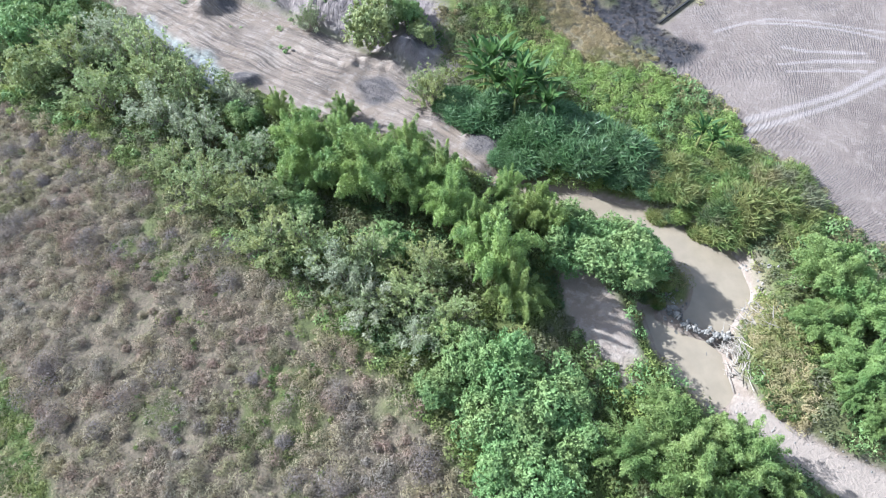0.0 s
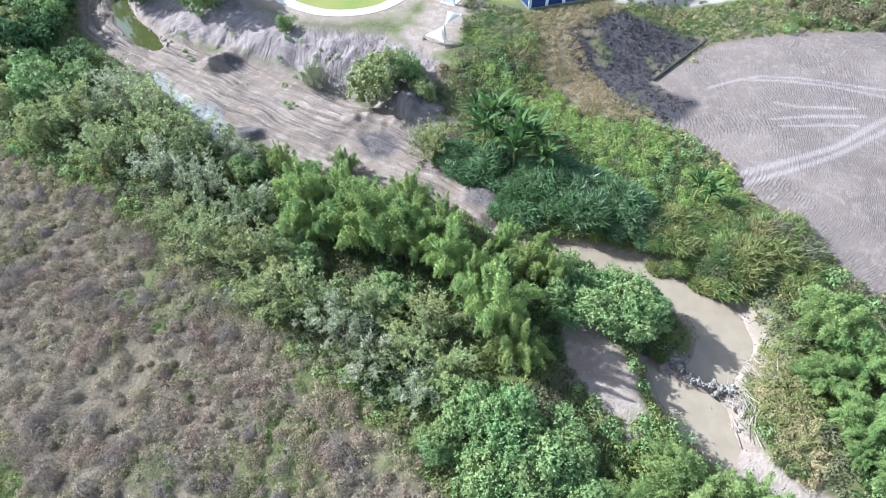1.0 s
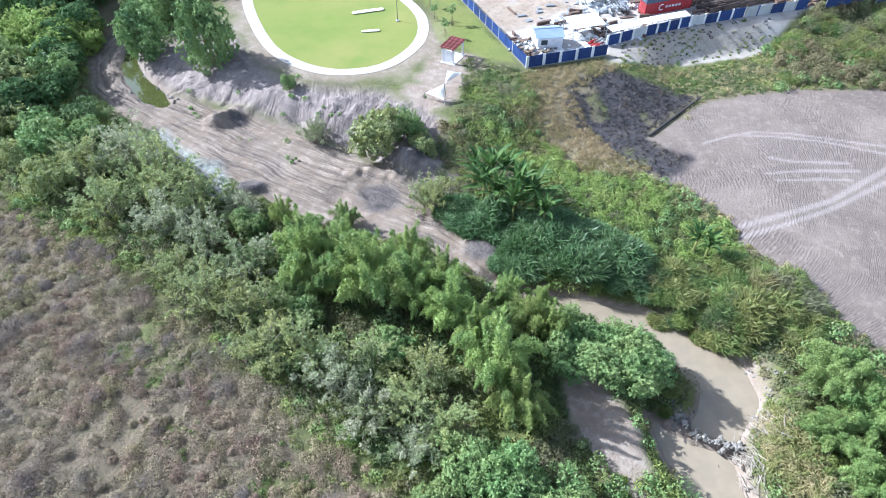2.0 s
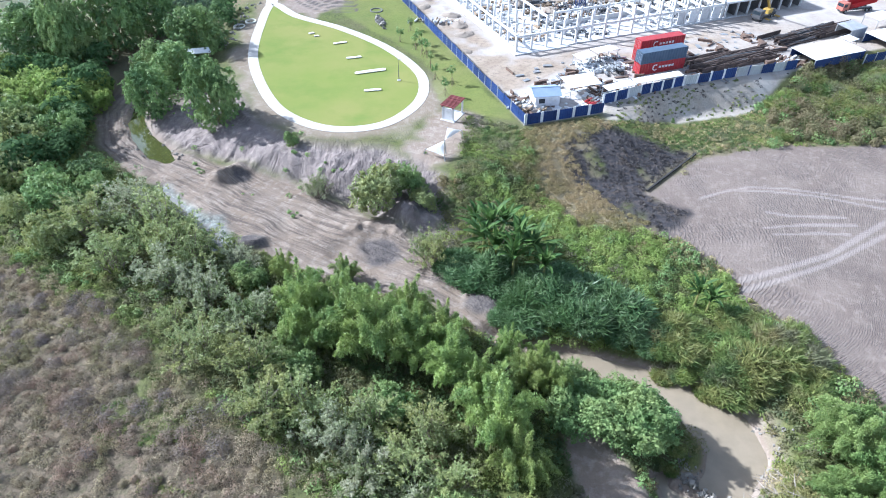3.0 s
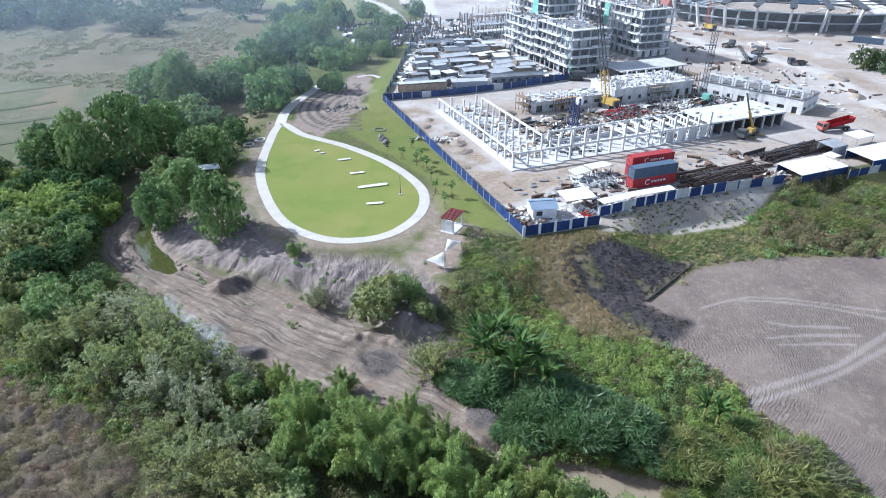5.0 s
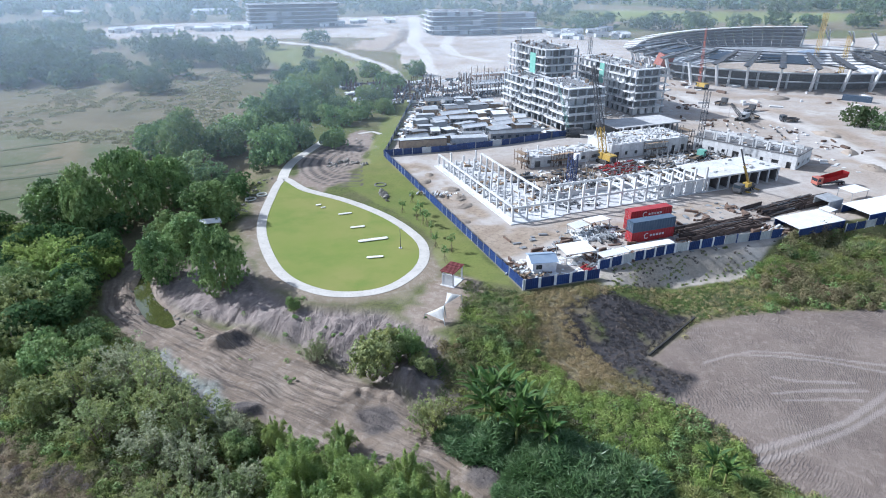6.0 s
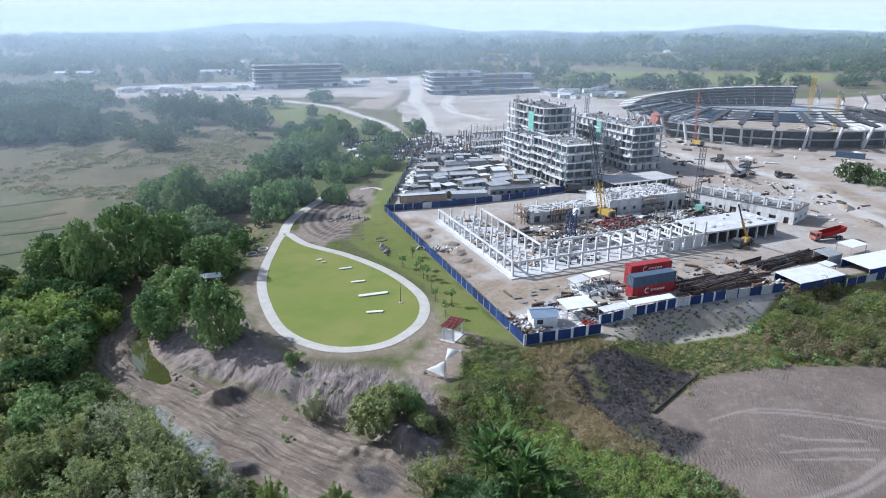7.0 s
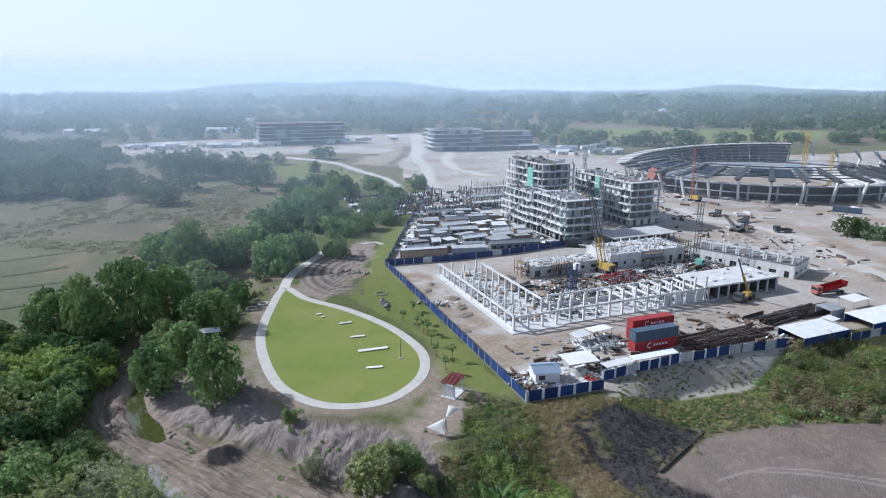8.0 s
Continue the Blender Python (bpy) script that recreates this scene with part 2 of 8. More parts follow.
def make_ground():
    xs = spaced(-92, -4800, 0.6, 1.05, 400)[::-1] + list(np.arange(-91.5, 100, 0.44)) + spaced(100.3, 4800, 0.6, 1.05, 400)
    ys = spaced(8, -4800, 1.0, 1.25, 600)[::-1] + list(np.arange(8.5, 131, 0.44)) + spaced(131.5, 4850, 0.55, 1.015, 250)
    x, y = np.meshgrid(np.array(xs), np.array(ys))
    z = height(x, y)
    flat_d, bench_d = beside(x, y, FLAT), outside(x, y, BENCH)
    field_d, plough_d = outside(x, y, FIELD), outside(x, y, PLOUGH)
    wob = rough_noise(x, y, 6, 21) - 0.5
    near = (y < 470) & (y > -40) & (np.abs(x) < 400)
    # gullies on the washed-out bank, wheel ruts on the flat
    bank = step(flat_d, 0, 3) * step(bench_d, -1, 4) * (1 - step(bench_d, 19, 24)) * (1 - step(x + 0.3 * (y - 95) + wob * 14, -6, 2)) * (1 - step(y + wob * 10, 122, 140))
    bank_s, _ = along(x, y, BENCH[:13])
    flat_s, flat_q = along(x, y, FLAT)
    swing = 7.0 * (rough_noise(x, y, 13, 37) - 0.5)
    gully = np.abs(rough_noise((bank_s + swing + 0.35 * bench_d) / 1.5, bench_d / 8.0, 1.0, 31) - 0.5) * 2
    shelf = np.abs(rough_noise(bank_s / 11.0, (bench_d + 0.5 * swing) / 1.7, 1.0, 33) - 0.5) * 2
    low_half = step(bench_d + swing, 4.5, 9.0)
    torn = step(rough_noise(x, y, 10, 47), 0.35, 0.62)
    z = z + np.where(near, bank * (low_half * torn * (1.5 * gully - 0.5) + (0.35 + 0.65 * (1 - low_half)) * (1.0 * shelf - 0.35) + 2.0 * (rough_noise(x, y, 8, 35) - 0.5) + 1.1 * (rough_noise(x, y, 2.2, 39) - 0.5)), 0)
    flat = 1 - step(flat_d, -2, 2)
    z = z + np.where(near, flat * (0.75 * (rough_noise(flat_s / 15.0, (flat_q + 0.6 * swing) / 1.5, 1.0, 41) - 0.5) + 0.6 * (rough_noise(x, y, 5, 43) - 0.5)), 0)
    z = z + np.where(near & (field_d < 3), 0.8 * (rough_noise(x, y, 2.2, 51) - 0.5), 0)
    z = z + np.where(near, (1 - step(beside(x, y, STREAM), 0.6, 3.0)) * 0.9 * (rough_noise(x, y, 1.6, 53) - 0.42), 0)
    pit = np.hypot((x + 10.5) / 3.6, (y - 76.2) / 3.0)
    z = z + np.where(near, (1 - step(pit, 0.5, 1.15)) * (-0.15 + 0.62 * np.sin(2.6 * (x * 0.6 + y) + 5 * wob)), 0)
    # spoil heaps dug out of the flat
    for hx, hy, r, h in ((-42.2, 97.6, 2.4, 2.2), (-15.0, 82.5, 3.4, 1.3), (-6.2, 83.0, 4.2, 2.6), (6.6, 65.2, 2.8, 0.7), (-31.8, 78.4, 2.4, 1.5), (-39.6, 100.2, 2.4, 2.0), (1.0, 70.5, 2.2, 1.0)):
        d = np.hypot(x - hx, (y - hy) * 1.3) / r
        z = z + np.where(near, h * np.exp(-d * d) * (0.7 + 0.7 * lattice(x, y, 1.1, 71)), 0)
    masks = {"flat_s": flat_s, "flat_q": flat_q + 0.5 * swing, "bank_s": bank_s + swing, "bank_d": bench_d}
    far = step(y, 230, 330)
    masks["green"] = np.clip(1 - step(-(field_d + wob * 9), -1, 4) + 0, 0, 1) * (0.65 + 0.35 * step(rough_noise(x, y, 9, 81), 0.3, 0.62))
    brae = np.where((y > 380) & (y < 620), 1 - step(outside(x, y, BRAE) + wob * 18, -6, 4), 0)
    west = (1 - step(x, -64, -54)) * step(y + 0.5 * x, 70, 90)
    masks["green"] = masks["green"] * (1 - 0.72 * west)
    masks["green"] = np.maximum(masks["green"], np.where(field_d < 0, 0.75 * step(rough_noise(x, y, 7, 85), 0.6, 0.74), 0))
    masks["green"] = np.maximum(masks["green"], 0.9 * (1 - step(beside(x, y, SWALE) + wob * 4, -0.5, 1.5)))
    meadow = [(-190, 250), (-130, 250), (-112, 180), (-100, 148), (-150, 148), (-190, 200)]
    straw = 1 - step(outside(x, y, STRAW) + wob * 8, -2, 4)
    left = (x < -52) & (y > 125)
    margin = (1 - step(np.abs(plough_d + wob * 5 - 1.5), 1.0, 4.2)) * near
    straw = np.maximum(straw, 0.85 * margin)
    straw = np.maximum(straw, 0.75 * brae)
    plot = [(-154, 244), (-141, 241), (-130, 212), (-143, 205)]
    straw = np.maximum(straw, np.where(near, 0.9 * (1 - step(outside(x, y, plot) + wob * 3, -1, 1)), 0))
    masks["straw"] = np.maximum(straw, np.where(y > 640, step(rough_noise(x, y * 2.4, 190, 89), 0.44, 0.58), np.where(left | (y > 250), 0.7 * step(rough_noise(x, y * 1.6, 34, 87), 0.42, 0.66), 0)))
    lower = 1 - step(z, -6.4, -5.9)
    masks["sand"] = np.clip(np.maximum.reduce([1 - step(flat_d + wob * 4, 0, 2.2), bank * step(wob + 0.72 + 0.02 * bench_d, 0.3, 0.5), np.where(near, lower, 0),
                                               1 - step(beside(x, y, SANDBAR) + wob * 3, 0, 2), (1 - step(beside(x, y, POND) + wob, 1.0, 4.5)), 0.8 * (1 - step(beside(x, y, RIVER + RIVER_LOW[1:]) + wob * 5, 0.2, 2.2)), 1 - step(np.hypot((x - 18.4 - 0.3 * (36 - y)) / 4.4, (y - 35.5) / 8.5) + wob, 0.7, 1.1),
                                               0.85 * (1 - step(outside(x, y, LAWN_RING) + wob * 6, 2.5, 7)) * np.maximum((1 - step(y, 120, 140)) * (1 - step(x, -2, 6)), 1 - step(x, -44, -38)), 1 - step(np.hypot((x - 1.0) / 6.5, (y - 108.5) / 7.5) + wob, 0.6, 1.1), 1 - step(np.hypot((x + 1.5) / 6.0, (y - 99.5) / 5.5) + wob, 0.6, 1.1)]), 0, 1)
    plough = 1 - step(plough_d + wob * 3, -0.6, 0.8)
    masks["plough"] = plough
    masks["burnt"] = (1 - step(outside(x, y, BURNT) + wob * 6, -1, 1.2)) * step(rough_noise(x, y, 5, 91), 0.16, 0.4)
    site_d = outside(x, y, SITE)
    slope = (1 - step(site_d, 8.5, 10.0)) * step(x, 31, 35) * step(y - np.interp(x, *SCARP_FOOT) + 5 * wob, -1.0, 0.6) * (1 - step(x + wob * 14, 78, 88))
    masks["dust"] = np.clip(np.maximum(1 - step(site_d + np.where(y > 300, 26 * (rough_noise(x, y, 60, 23) - 0.5), 0), -0.4, 0.6), slope * 0.85), 0, 1)
    churn = [(-47, 178), (-36, 169), (-29, 176), (-26, 207), (-25, 238), (-33, 241), (-47, 218), (-49, 194)]
    churned = np.where(near, 1 - step(outside(x, y, churn) + wob * 9, -1.5, 1.5), 0)
    masks["sand"] = np.maximum(masks["sand"], churned)
    lawn = outside(x, y, LAWN_RING)
    verge = [(0, 121), (6, 117), (15, 110), (-19.5, 204), (-13, 270), (-11, 330), (-17, 330), (-22, 280), (-26.5, 237), (-26, 207), (-29, 176), (-24, 167), (-4, 142)]
    masks["lawn"] = np.maximum(1 - step(lawn, -0.2, 0.2), 0.5 * (1 - step(outside(x, y, verge) + wob * 3, -0.5, 0.7)))
    track = np.zeros(x.shape)
    for line in TRACKS:
        bold = 0.40 if line[0][1] < 70 else 0.5
        track = np.maximum(track, bold * (1 - step(beside(x, y, line) + 0.25 * wob, -0.1, 0.28)))
    masks["track"] = track * plough * step(rough_noise(x, y, 3, 95), 0.02, 0.3)
    masks["paddy"] = np.where(y < 330, (1 - step(outside(x, y, meadow) + wob * 8, -2, 2)) * step(outside(x, y, plot), -1, 1), 0)
    masks["bar"] = 1 - step(beside(x, y, SANDBAR) + wob * 2, -0.6, 0.8)
    crops = [(110, 770), (420, 715), (560, 860), (250, 930)]
    masks["lawn"] = np.maximum(masks["lawn"], 0.75 * np.where(y > 600, 1 - step(outside(x, y, crops) + wob * 30, -6, 6), 0))
    masks["lawn"] = np.maximum(masks["lawn"], 0.6 * np.where((y > 380) & (y < 560), 1 - step(outside(x, y, KNOLL) + wob * 16, -6, 4), 0))
    strip = [(17.7 + 0.9285 * u - 0.3714 * v, 145.1 + 0.3714 * u + 0.9285 * v) for u, v in ((-13, -22), (-13, 60), (-3, 56), (-4, 20), (-3, -5), (60, -8), (60, -13), (-4, -15))]
    masks["earth"] = np.where(near, (1 - step(outside(x, y, strip) + wob * 6, -1.5, 1.5)) * step(rough_noise(x, y, 6, 97), 0.25, 0.55), 0)
    masks["bank"] = np.maximum(bank * near, 0.3 * churned)
    rut = np.zeros(x.shape)
    for line in RUTS:
        rut = np.maximum(rut, 1 - step(np.abs(beside(x, y, line) - 0.9) + 0.5 * wob, 0.15, 0.6))
    # dark stripe painted in for the terrace's cast shadow
    scar = np.where(y > 460, 1 - step(beside(x, y, [(-43, 488, 2.0), (-36, 562, 3.0), (-37.5, 650, 3.0)]) + 6 * wob, -1, 3), 0)
    masks["rut"] = np.maximum(rut * near, 0.6 * scar)
    haul = np.zeros(x.shape)
    for line in HAUL:
        haul = np.maximum(haul, 1 - step(beside(x, y, line) + 5 * wob, -1.0, 2.5))
    masks["haul"] = haul * step(rough_noise(x, y, 9, 171), 0.15, 0.45)
    road = 1 - step(beside(x, y, ROAD_LINE) + 3 * wob, -0.6, 1.6)
    for line in FAR_ROADS:
        road = np.maximum(road, 1 - step(beside(x, y, line) + 4 * wob, -1.0, 1.5))
    masks["road"] = road
    # brown terrace earth; the terrace's shadow is also put in as this brown
    masks["haul"] = np.maximum(masks["haul"], np.where(y > 460, 1 - step(outside(x, y, TERRACE) + wob * 14, -3, 3), 0))
    # dark dug soil; the patch at (-38.2, 98.2) paints a heap's shaded side
    dug = np.maximum.reduce([1 - step(np.hypot((x - a) / r, (y - b) / (0.8 * r)) + 1.8 * wob, 0.45, 1.1) for a, b, r in ((-10.5, 76.2, 3.9), (6.5, 65.3, 3.2), (-32.1, 78.6, 2.6), (-38.2, 98.2, 1.5), (-4.2, 83.5, 2.6))])
    masks["dug"] = dug * near
    masks["rubble"] = (1 - step(beside(x, y, STREAM) + wob * 3, 0.5, 2.6)) * near
    masks["wheel"] = (1 - step(flat_d + wob * 3, -0.5, 2.5)) * (0.45 + 0.55 * step(rough_noise(x, y, 9, 45), 0.3, 0.6))
    masks["mud"] = np.where(near, (1 - step(z, -6.7, -6.2)) * (1 - step(beside(x, y, SANDBAR), 0, 1)), 0)
    me = bpy.data.meshes.new("ground")
    rows, cols = x.shape
    co = np.stack([x, y, z], -1).reshape(-1, 3)
    idx = np.arange(rows * cols).reshape(rows, cols)
    quads = np.stack([idx[:-1, :-1], idx[:-1, 1:], idx[1:, 1:], idx[1:, :-1]], -1).reshape(-1, 4)
    fill_mesh(me, co, quads)
    for key, m in masks.items():
        me.attributes.new(key, "FLOAT", "POINT").data.foreach_set("value", m.astype(np.float32).ravel())
    me.polygons.foreach_set("use_smooth", np.ones(len(quads), bool))
    me.materials.append(ground_material())
    return tagged(new("ground", me), "dry scrub, sand flats, ploughed soil and grass", "ground", kind="structure")


def fill_mesh(me, co, quads):
    """Vertices and four-cornered faces from arrays."""
    co, quads = np.asarray(co, np.float32), np.asarray(quads, np.int32)
    me.vertices.add(len(co))
    me.vertices.foreach_set("co", co.ravel())
    me.loops.add(quads.size)
    me.loops.foreach_set("vertex_index", quads.ravel())
    me.polygons.add(len(quads))
    me.polygons.foreach_set("loop_start", np.arange(0, quads.size, quads.shape[1], dtype=np.int32))
    me.polygons.foreach_set("loop_total", np.full(len(quads), quads.shape[1], np.int32))
    me.update(calc_edges=True)
    me.validate()


def ground_material():
    mat = bpy.data.materials.new("ground")
    mat.use_nodes = True
    link = links(mat)
    nodes = mat.node_tree.nodes
    where = position(mat)

    def mask(key):
        n = nodes.new("ShaderNodeAttribute")
        n.attribute_name = key
        return n.outputs["Fac"]

    def three(a, b, c, s1, s2):
        return noise_mix(mat, noise_mix(mat, a, b, s1, where=where), c, s2, lo=0.48, hi=0.72, where=where)

    col = three((0.120, 0.096, 0.068), (0.158, 0.128, 0.090), (0.098, 0.092, 0.052), 0.25, 1.3)
    col = noise_mix(mat, col, (0.052, 0.044, 0.034), 4.5, lo=0.50, hi=0.66, rough=0.7, where=where)
    col = noise_mix(mat, col, (0.215, 0.185, 0.135), 7.0, lo=0.56, hi=0.72, rough=0.7, where=where)
    col = blend(mat, mask("green"), col, three((0.085, 0.105, 0.034), (0.12, 0.135, 0.045), (0.05, 0.062, 0.025), 0.35, 1.6))
    col = blend(mat, mask("straw"), col, three((0.175, 0.145, 0.092), (0.135, 0.120, 0.072), (0.205, 0.170, 0.115), 0.3, 1.9))
    def lengthwise(far, across, stretch):
        """A place whose first part runs slowly along a line and whose second part crosses it."""
        slow = nodes.new("ShaderNodeMath")
        slow.operation = "DIVIDE"
        slow.inputs[1].default_value = stretch
        link(mask(far), slow.inputs[0])
        both = nodes.new("ShaderNodeCombineXYZ")
        link(slow.outputs[0], both.inputs["X"])
        link(mask(across), both.inputs["Y"])
        return both.outputs[0]

    rut = node(mat, "ShaderNodeTexNoise", Scale=1.25, Detail=5.0, Roughness=0.62)
    link(lengthwise("flat_s", "flat_q", 12.0), rut.inputs["Vector"])
    rutted = node(mat, "ShaderNodeMapRange", From_Min=0.44, From_Max=0.60)
    link(rut.outputs["Fac"], rutted.inputs["Value"])
    sand = three((0.262, 0.214, 0.176), (0.205, 0.160, 0.124), (0.325, 0.278, 0.236), 0.11, 0.8)
    worn_in = nodes.new("ShaderNodeMath")
    worn_in.operation = "MULTIPLY"
    link(mask("wheel"), worn_in.inputs[0])
    link(rutted.outputs["Result"], worn_in.inputs[1])
    sand = blend(mat, worn_in.outputs[0], sand, three((0.138, 0.112, 0.095), (0.098, 0.081, 0.072), (0.20, 0.165, 0.14), 0.5, 2.0))
    gully = node(mat, "ShaderNodeTexNoise", Scale=0.62, Detail=6.0, Roughness=0.66, Distortion=1.2)
    link(lengthwise("bank_d", "bank_s", 3.0), gully.inputs["Vector"])
    gap = node(mat, "ShaderNodeMapRange", From_Min=0.44, From_Max=0.62, To_Max=0.65)
    link(gully.outputs["Fac"], gap.inputs["Value"])
    scarp = blend(mat, gap.outputs["Result"], three((0.270, 0.228, 0.210), (0.205, 0.172, 0.162), (0.33, 0.285, 0.262), 0.2, 1.0), three((0.175, 0.147, 0.140), (0.13, 0.11, 0.108), (0.225, 0.19, 0.178), 0.4, 1.6))
    sand = blend(mat, mask("bank"), sand, scarp)
    col = blend(mat, mask("sand"), col, sand)
    col = blend(mat, mask("rubble"), col, three((0.24, 0.255, 0.24), (0.15, 0.16, 0.145), (0.34, 0.36, 0.345), 0.7, 1.7))
    col = blend(mat, mask("dug"), col, three((0.085, 0.078, 0.078), (0.16, 0.138, 0.128), (0.06, 0.055, 0.055), 0.6, 2.0))
    col = blend(mat, mask("bar"), col, three((0.36, 0.335, 0.31), (0.26, 0.24, 0.22), (0.46, 0.44, 0.41), 0.35, 1.8))
    # turned soil, raked in curving lines
    wave = node(mat, "ShaderNodeTexWave", Scale=0.66, Distortion=9.0, Detail=4.0, Detail_Scale=1.7, Detail_Roughness=0.6)
    turn = node(mat, "ShaderNodeMapping", Rotation=(0, 0, 0.55))
    link(where, turn.inputs["Vector"])
    sway = node(mat, "ShaderNodeTexNoise", Scale=0.022, Detail=1.0)
    link(where, sway.inputs["Vector"])
    bend = nodes.new("ShaderNodeVectorMath")
    bend.operation = "MULTIPLY_ADD"
    bend.inputs[1].default_value = (55, 55, 0)
    link(sway.outputs["Color"], bend.inputs[0])
    link(turn.outputs["Vector"], bend.inputs[2])
    link(bend.outputs["Vector"], wave.inputs["Vector"])
    soil = three((0.205, 0.168, 0.145), (0.162, 0.130, 0.112), (0.242, 0.202, 0.176), 0.09, 0.9)
    furrow = node(mat, "ShaderNodeMapRange", From_Min=0.5, From_Max=0.9, To_Max=0.55)
    link(wave.outputs["Fac"], furrow.inputs["Value"])
    worn = node(mat, "ShaderNodeTexNoise", Scale=0.11, Detail=3.0)
    link(where, worn.inputs["Vector"])
    shown = node(mat, "ShaderNodeMapRange", From_Min=0.42, From_Max=0.60)
    link(worn.outputs["Fac"], shown.inputs["Value"])
    deep = nodes.new("ShaderNodeMath")
    deep.operation = "MULTIPLY"
    link(furrow.outputs["Result"], deep.inputs[0])
    link(shown.outputs["Result"], deep.inputs[1])
    soil = blend(mat, deep.outputs[0], soil, (0.115, 0.10, 0.098))
    col = blend(mat, mask("plough"), col, soil)
    col = blend(mat, mask("burnt"), col, three((0.030, 0.030, 0.035), (0.055, 0.052, 0.056), (0.095, 0.078, 0.068), 0.45, 1.6))
    col = blend(mat, mask("track"), col, (0.37, 0.335, 0.31))
    col = blend(mat, mask("dust"), col, noise_mix(mat, three((0.37, 0.338, 0.312), (0.45, 0.418, 0.39), (0.30, 0.268, 0.243), 0.035, 0.3), three((0.31, 0.262, 0.222), (0.38, 0.33, 0.282), (0.245, 0.207, 0.178), 0.15, 1.0), 0.03, lo=0.46, hi=0.6, where=where))
    col = blend(mat, mask("haul"), col, three((0.29, 0.235, 0.19), (0.36, 0.30, 0.245), (0.23, 0.19, 0.16), 0.12, 0.7))
    col = blend(mat, mask("road"), col, three((0.50, 0.47, 0.44), (0.43, 0.40, 0.37), (0.55, 0.52, 0.49), 0.08, 0.5))
    col = blend(mat, mask("earth"), col, three((0.27, 0.215, 0.165), (0.35, 0.29, 0.23), (0.20, 0.16, 0.125), 0.2, 0.9))
    col = blend(mat, mask("lawn"), col, noise_mix(mat, three((0.165, 0.208, 0.045), (0.225, 0.225, 0.070), (0.135, 0.190, 0.038), 0.035, 0.09), three((0.120, 0.140, 0.046), (0.165, 0.158, 0.068), (0.105, 0.142, 0.038), 0.05, 0.2), 0.045, 4.0, 0.42, 0.60))
    col = blend(mat, mask("paddy"), col, three((0.100, 0.112, 0.060), (0.150, 0.135, 0.092), (0.086, 0.100, 0.048), 0.045, 0.3))
    # wheel ruts, and the terrace's painted shadow carried by the same mask
    col = blend(mat, mask("rut"), col, three((0.085, 0.075, 0.07), (0.13, 0.115, 0.105), (0.065, 0.058, 0.055), 0.3, 1.4))
    col = blend(mat, mask("mud"), col, (0.30, 0.25, 0.21))
    p = nodes["Principled BSDF"]
    p.inputs["Roughness"].default_value, p.inputs["Specular IOR Level"].default_value = 0.95, 0.15
    link(col, p.inputs["Base Color"])
    g = node(mat, "ShaderNodeTexNoise", Scale=2.2, Detail=6.0, Roughness=0.65)
    link(where, g.inputs["Vector"])
    mown = node(mat, "ShaderNodeMapRange", To_Min=1.0, To_Max=0.15)
    link(mask("lawn"), mown.inputs["Value"])
    tuft = nodes.new("ShaderNodeMath")
    tuft.operation = "MULTIPLY"
    link(mown.outputs["Result"], tuft.inputs[0])
    link(g.outputs["Fac"], tuft.inputs[1])
    fine = bump(mat, tuft.outputs[0], 0.7, 0.32)
    gate = nodes.new("ShaderNodeMath")
    gate.operation = "MULTIPLY"
    link(mask("plough"), gate.inputs[0])
    link(deep.outputs[0], gate.inputs[1])
    rake = node(mat, "ShaderNodeBump", Strength=0.8, Distance=0.22)
    link(gate.outputs[0], rake.inputs["Height"])
    link(fine, rake.inputs["Normal"])
    loose = nodes.new("ShaderNodeMath")
    loose.operation = "MULTIPLY"
    link(mask("wheel"), loose.inputs[0])
    link(rut.outputs["Fac"], loose.inputs[1])
    wheel_mark = node(mat, "ShaderNodeBump", Strength=0.9, Distance=0.8)
    link(loose.outputs[0], wheel_mark.inputs["Height"])
    link(rake.outputs["Normal"], wheel_mark.inputs["Normal"])
    torn = nodes.new("ShaderNodeMath")
    torn.operation = "MULTIPLY"
    link(mask("bank"), torn.inputs[0])
    link(gully.outputs["Fac"], torn.inputs[1])
    scar = node(mat, "ShaderNodeBump", Strength=0.85, Distance=0.9)
    scar.invert = True
    link(torn.outputs[0], scar.inputs["Height"])
    link(wheel_mark.outputs["Normal"], scar.inputs["Normal"])
    link(scar.outputs["Normal"], p.inputs["Normal"])
    return mat


ground = make_ground()


def water_material(name, colour, rough, shine=0.5):
    mat = material(name, colour, tuple(v * 0.88 for v in colour), 0.5, rough, relief=0.06, grain=3.0, depth=0.05, spread=0.02, spec=shine)
    return mat


river_water = water_material("silty_water", (0.280, 0.232, 0.168), 0.22, 0.4)
pond_water = water_material("green_pond_water", (0.062, 0.070, 0.022), 0.04, 0.9)
stream_water = water_material("pale_stream_water", (0.20, 0.195, 0.175), 0.25, 0.4)


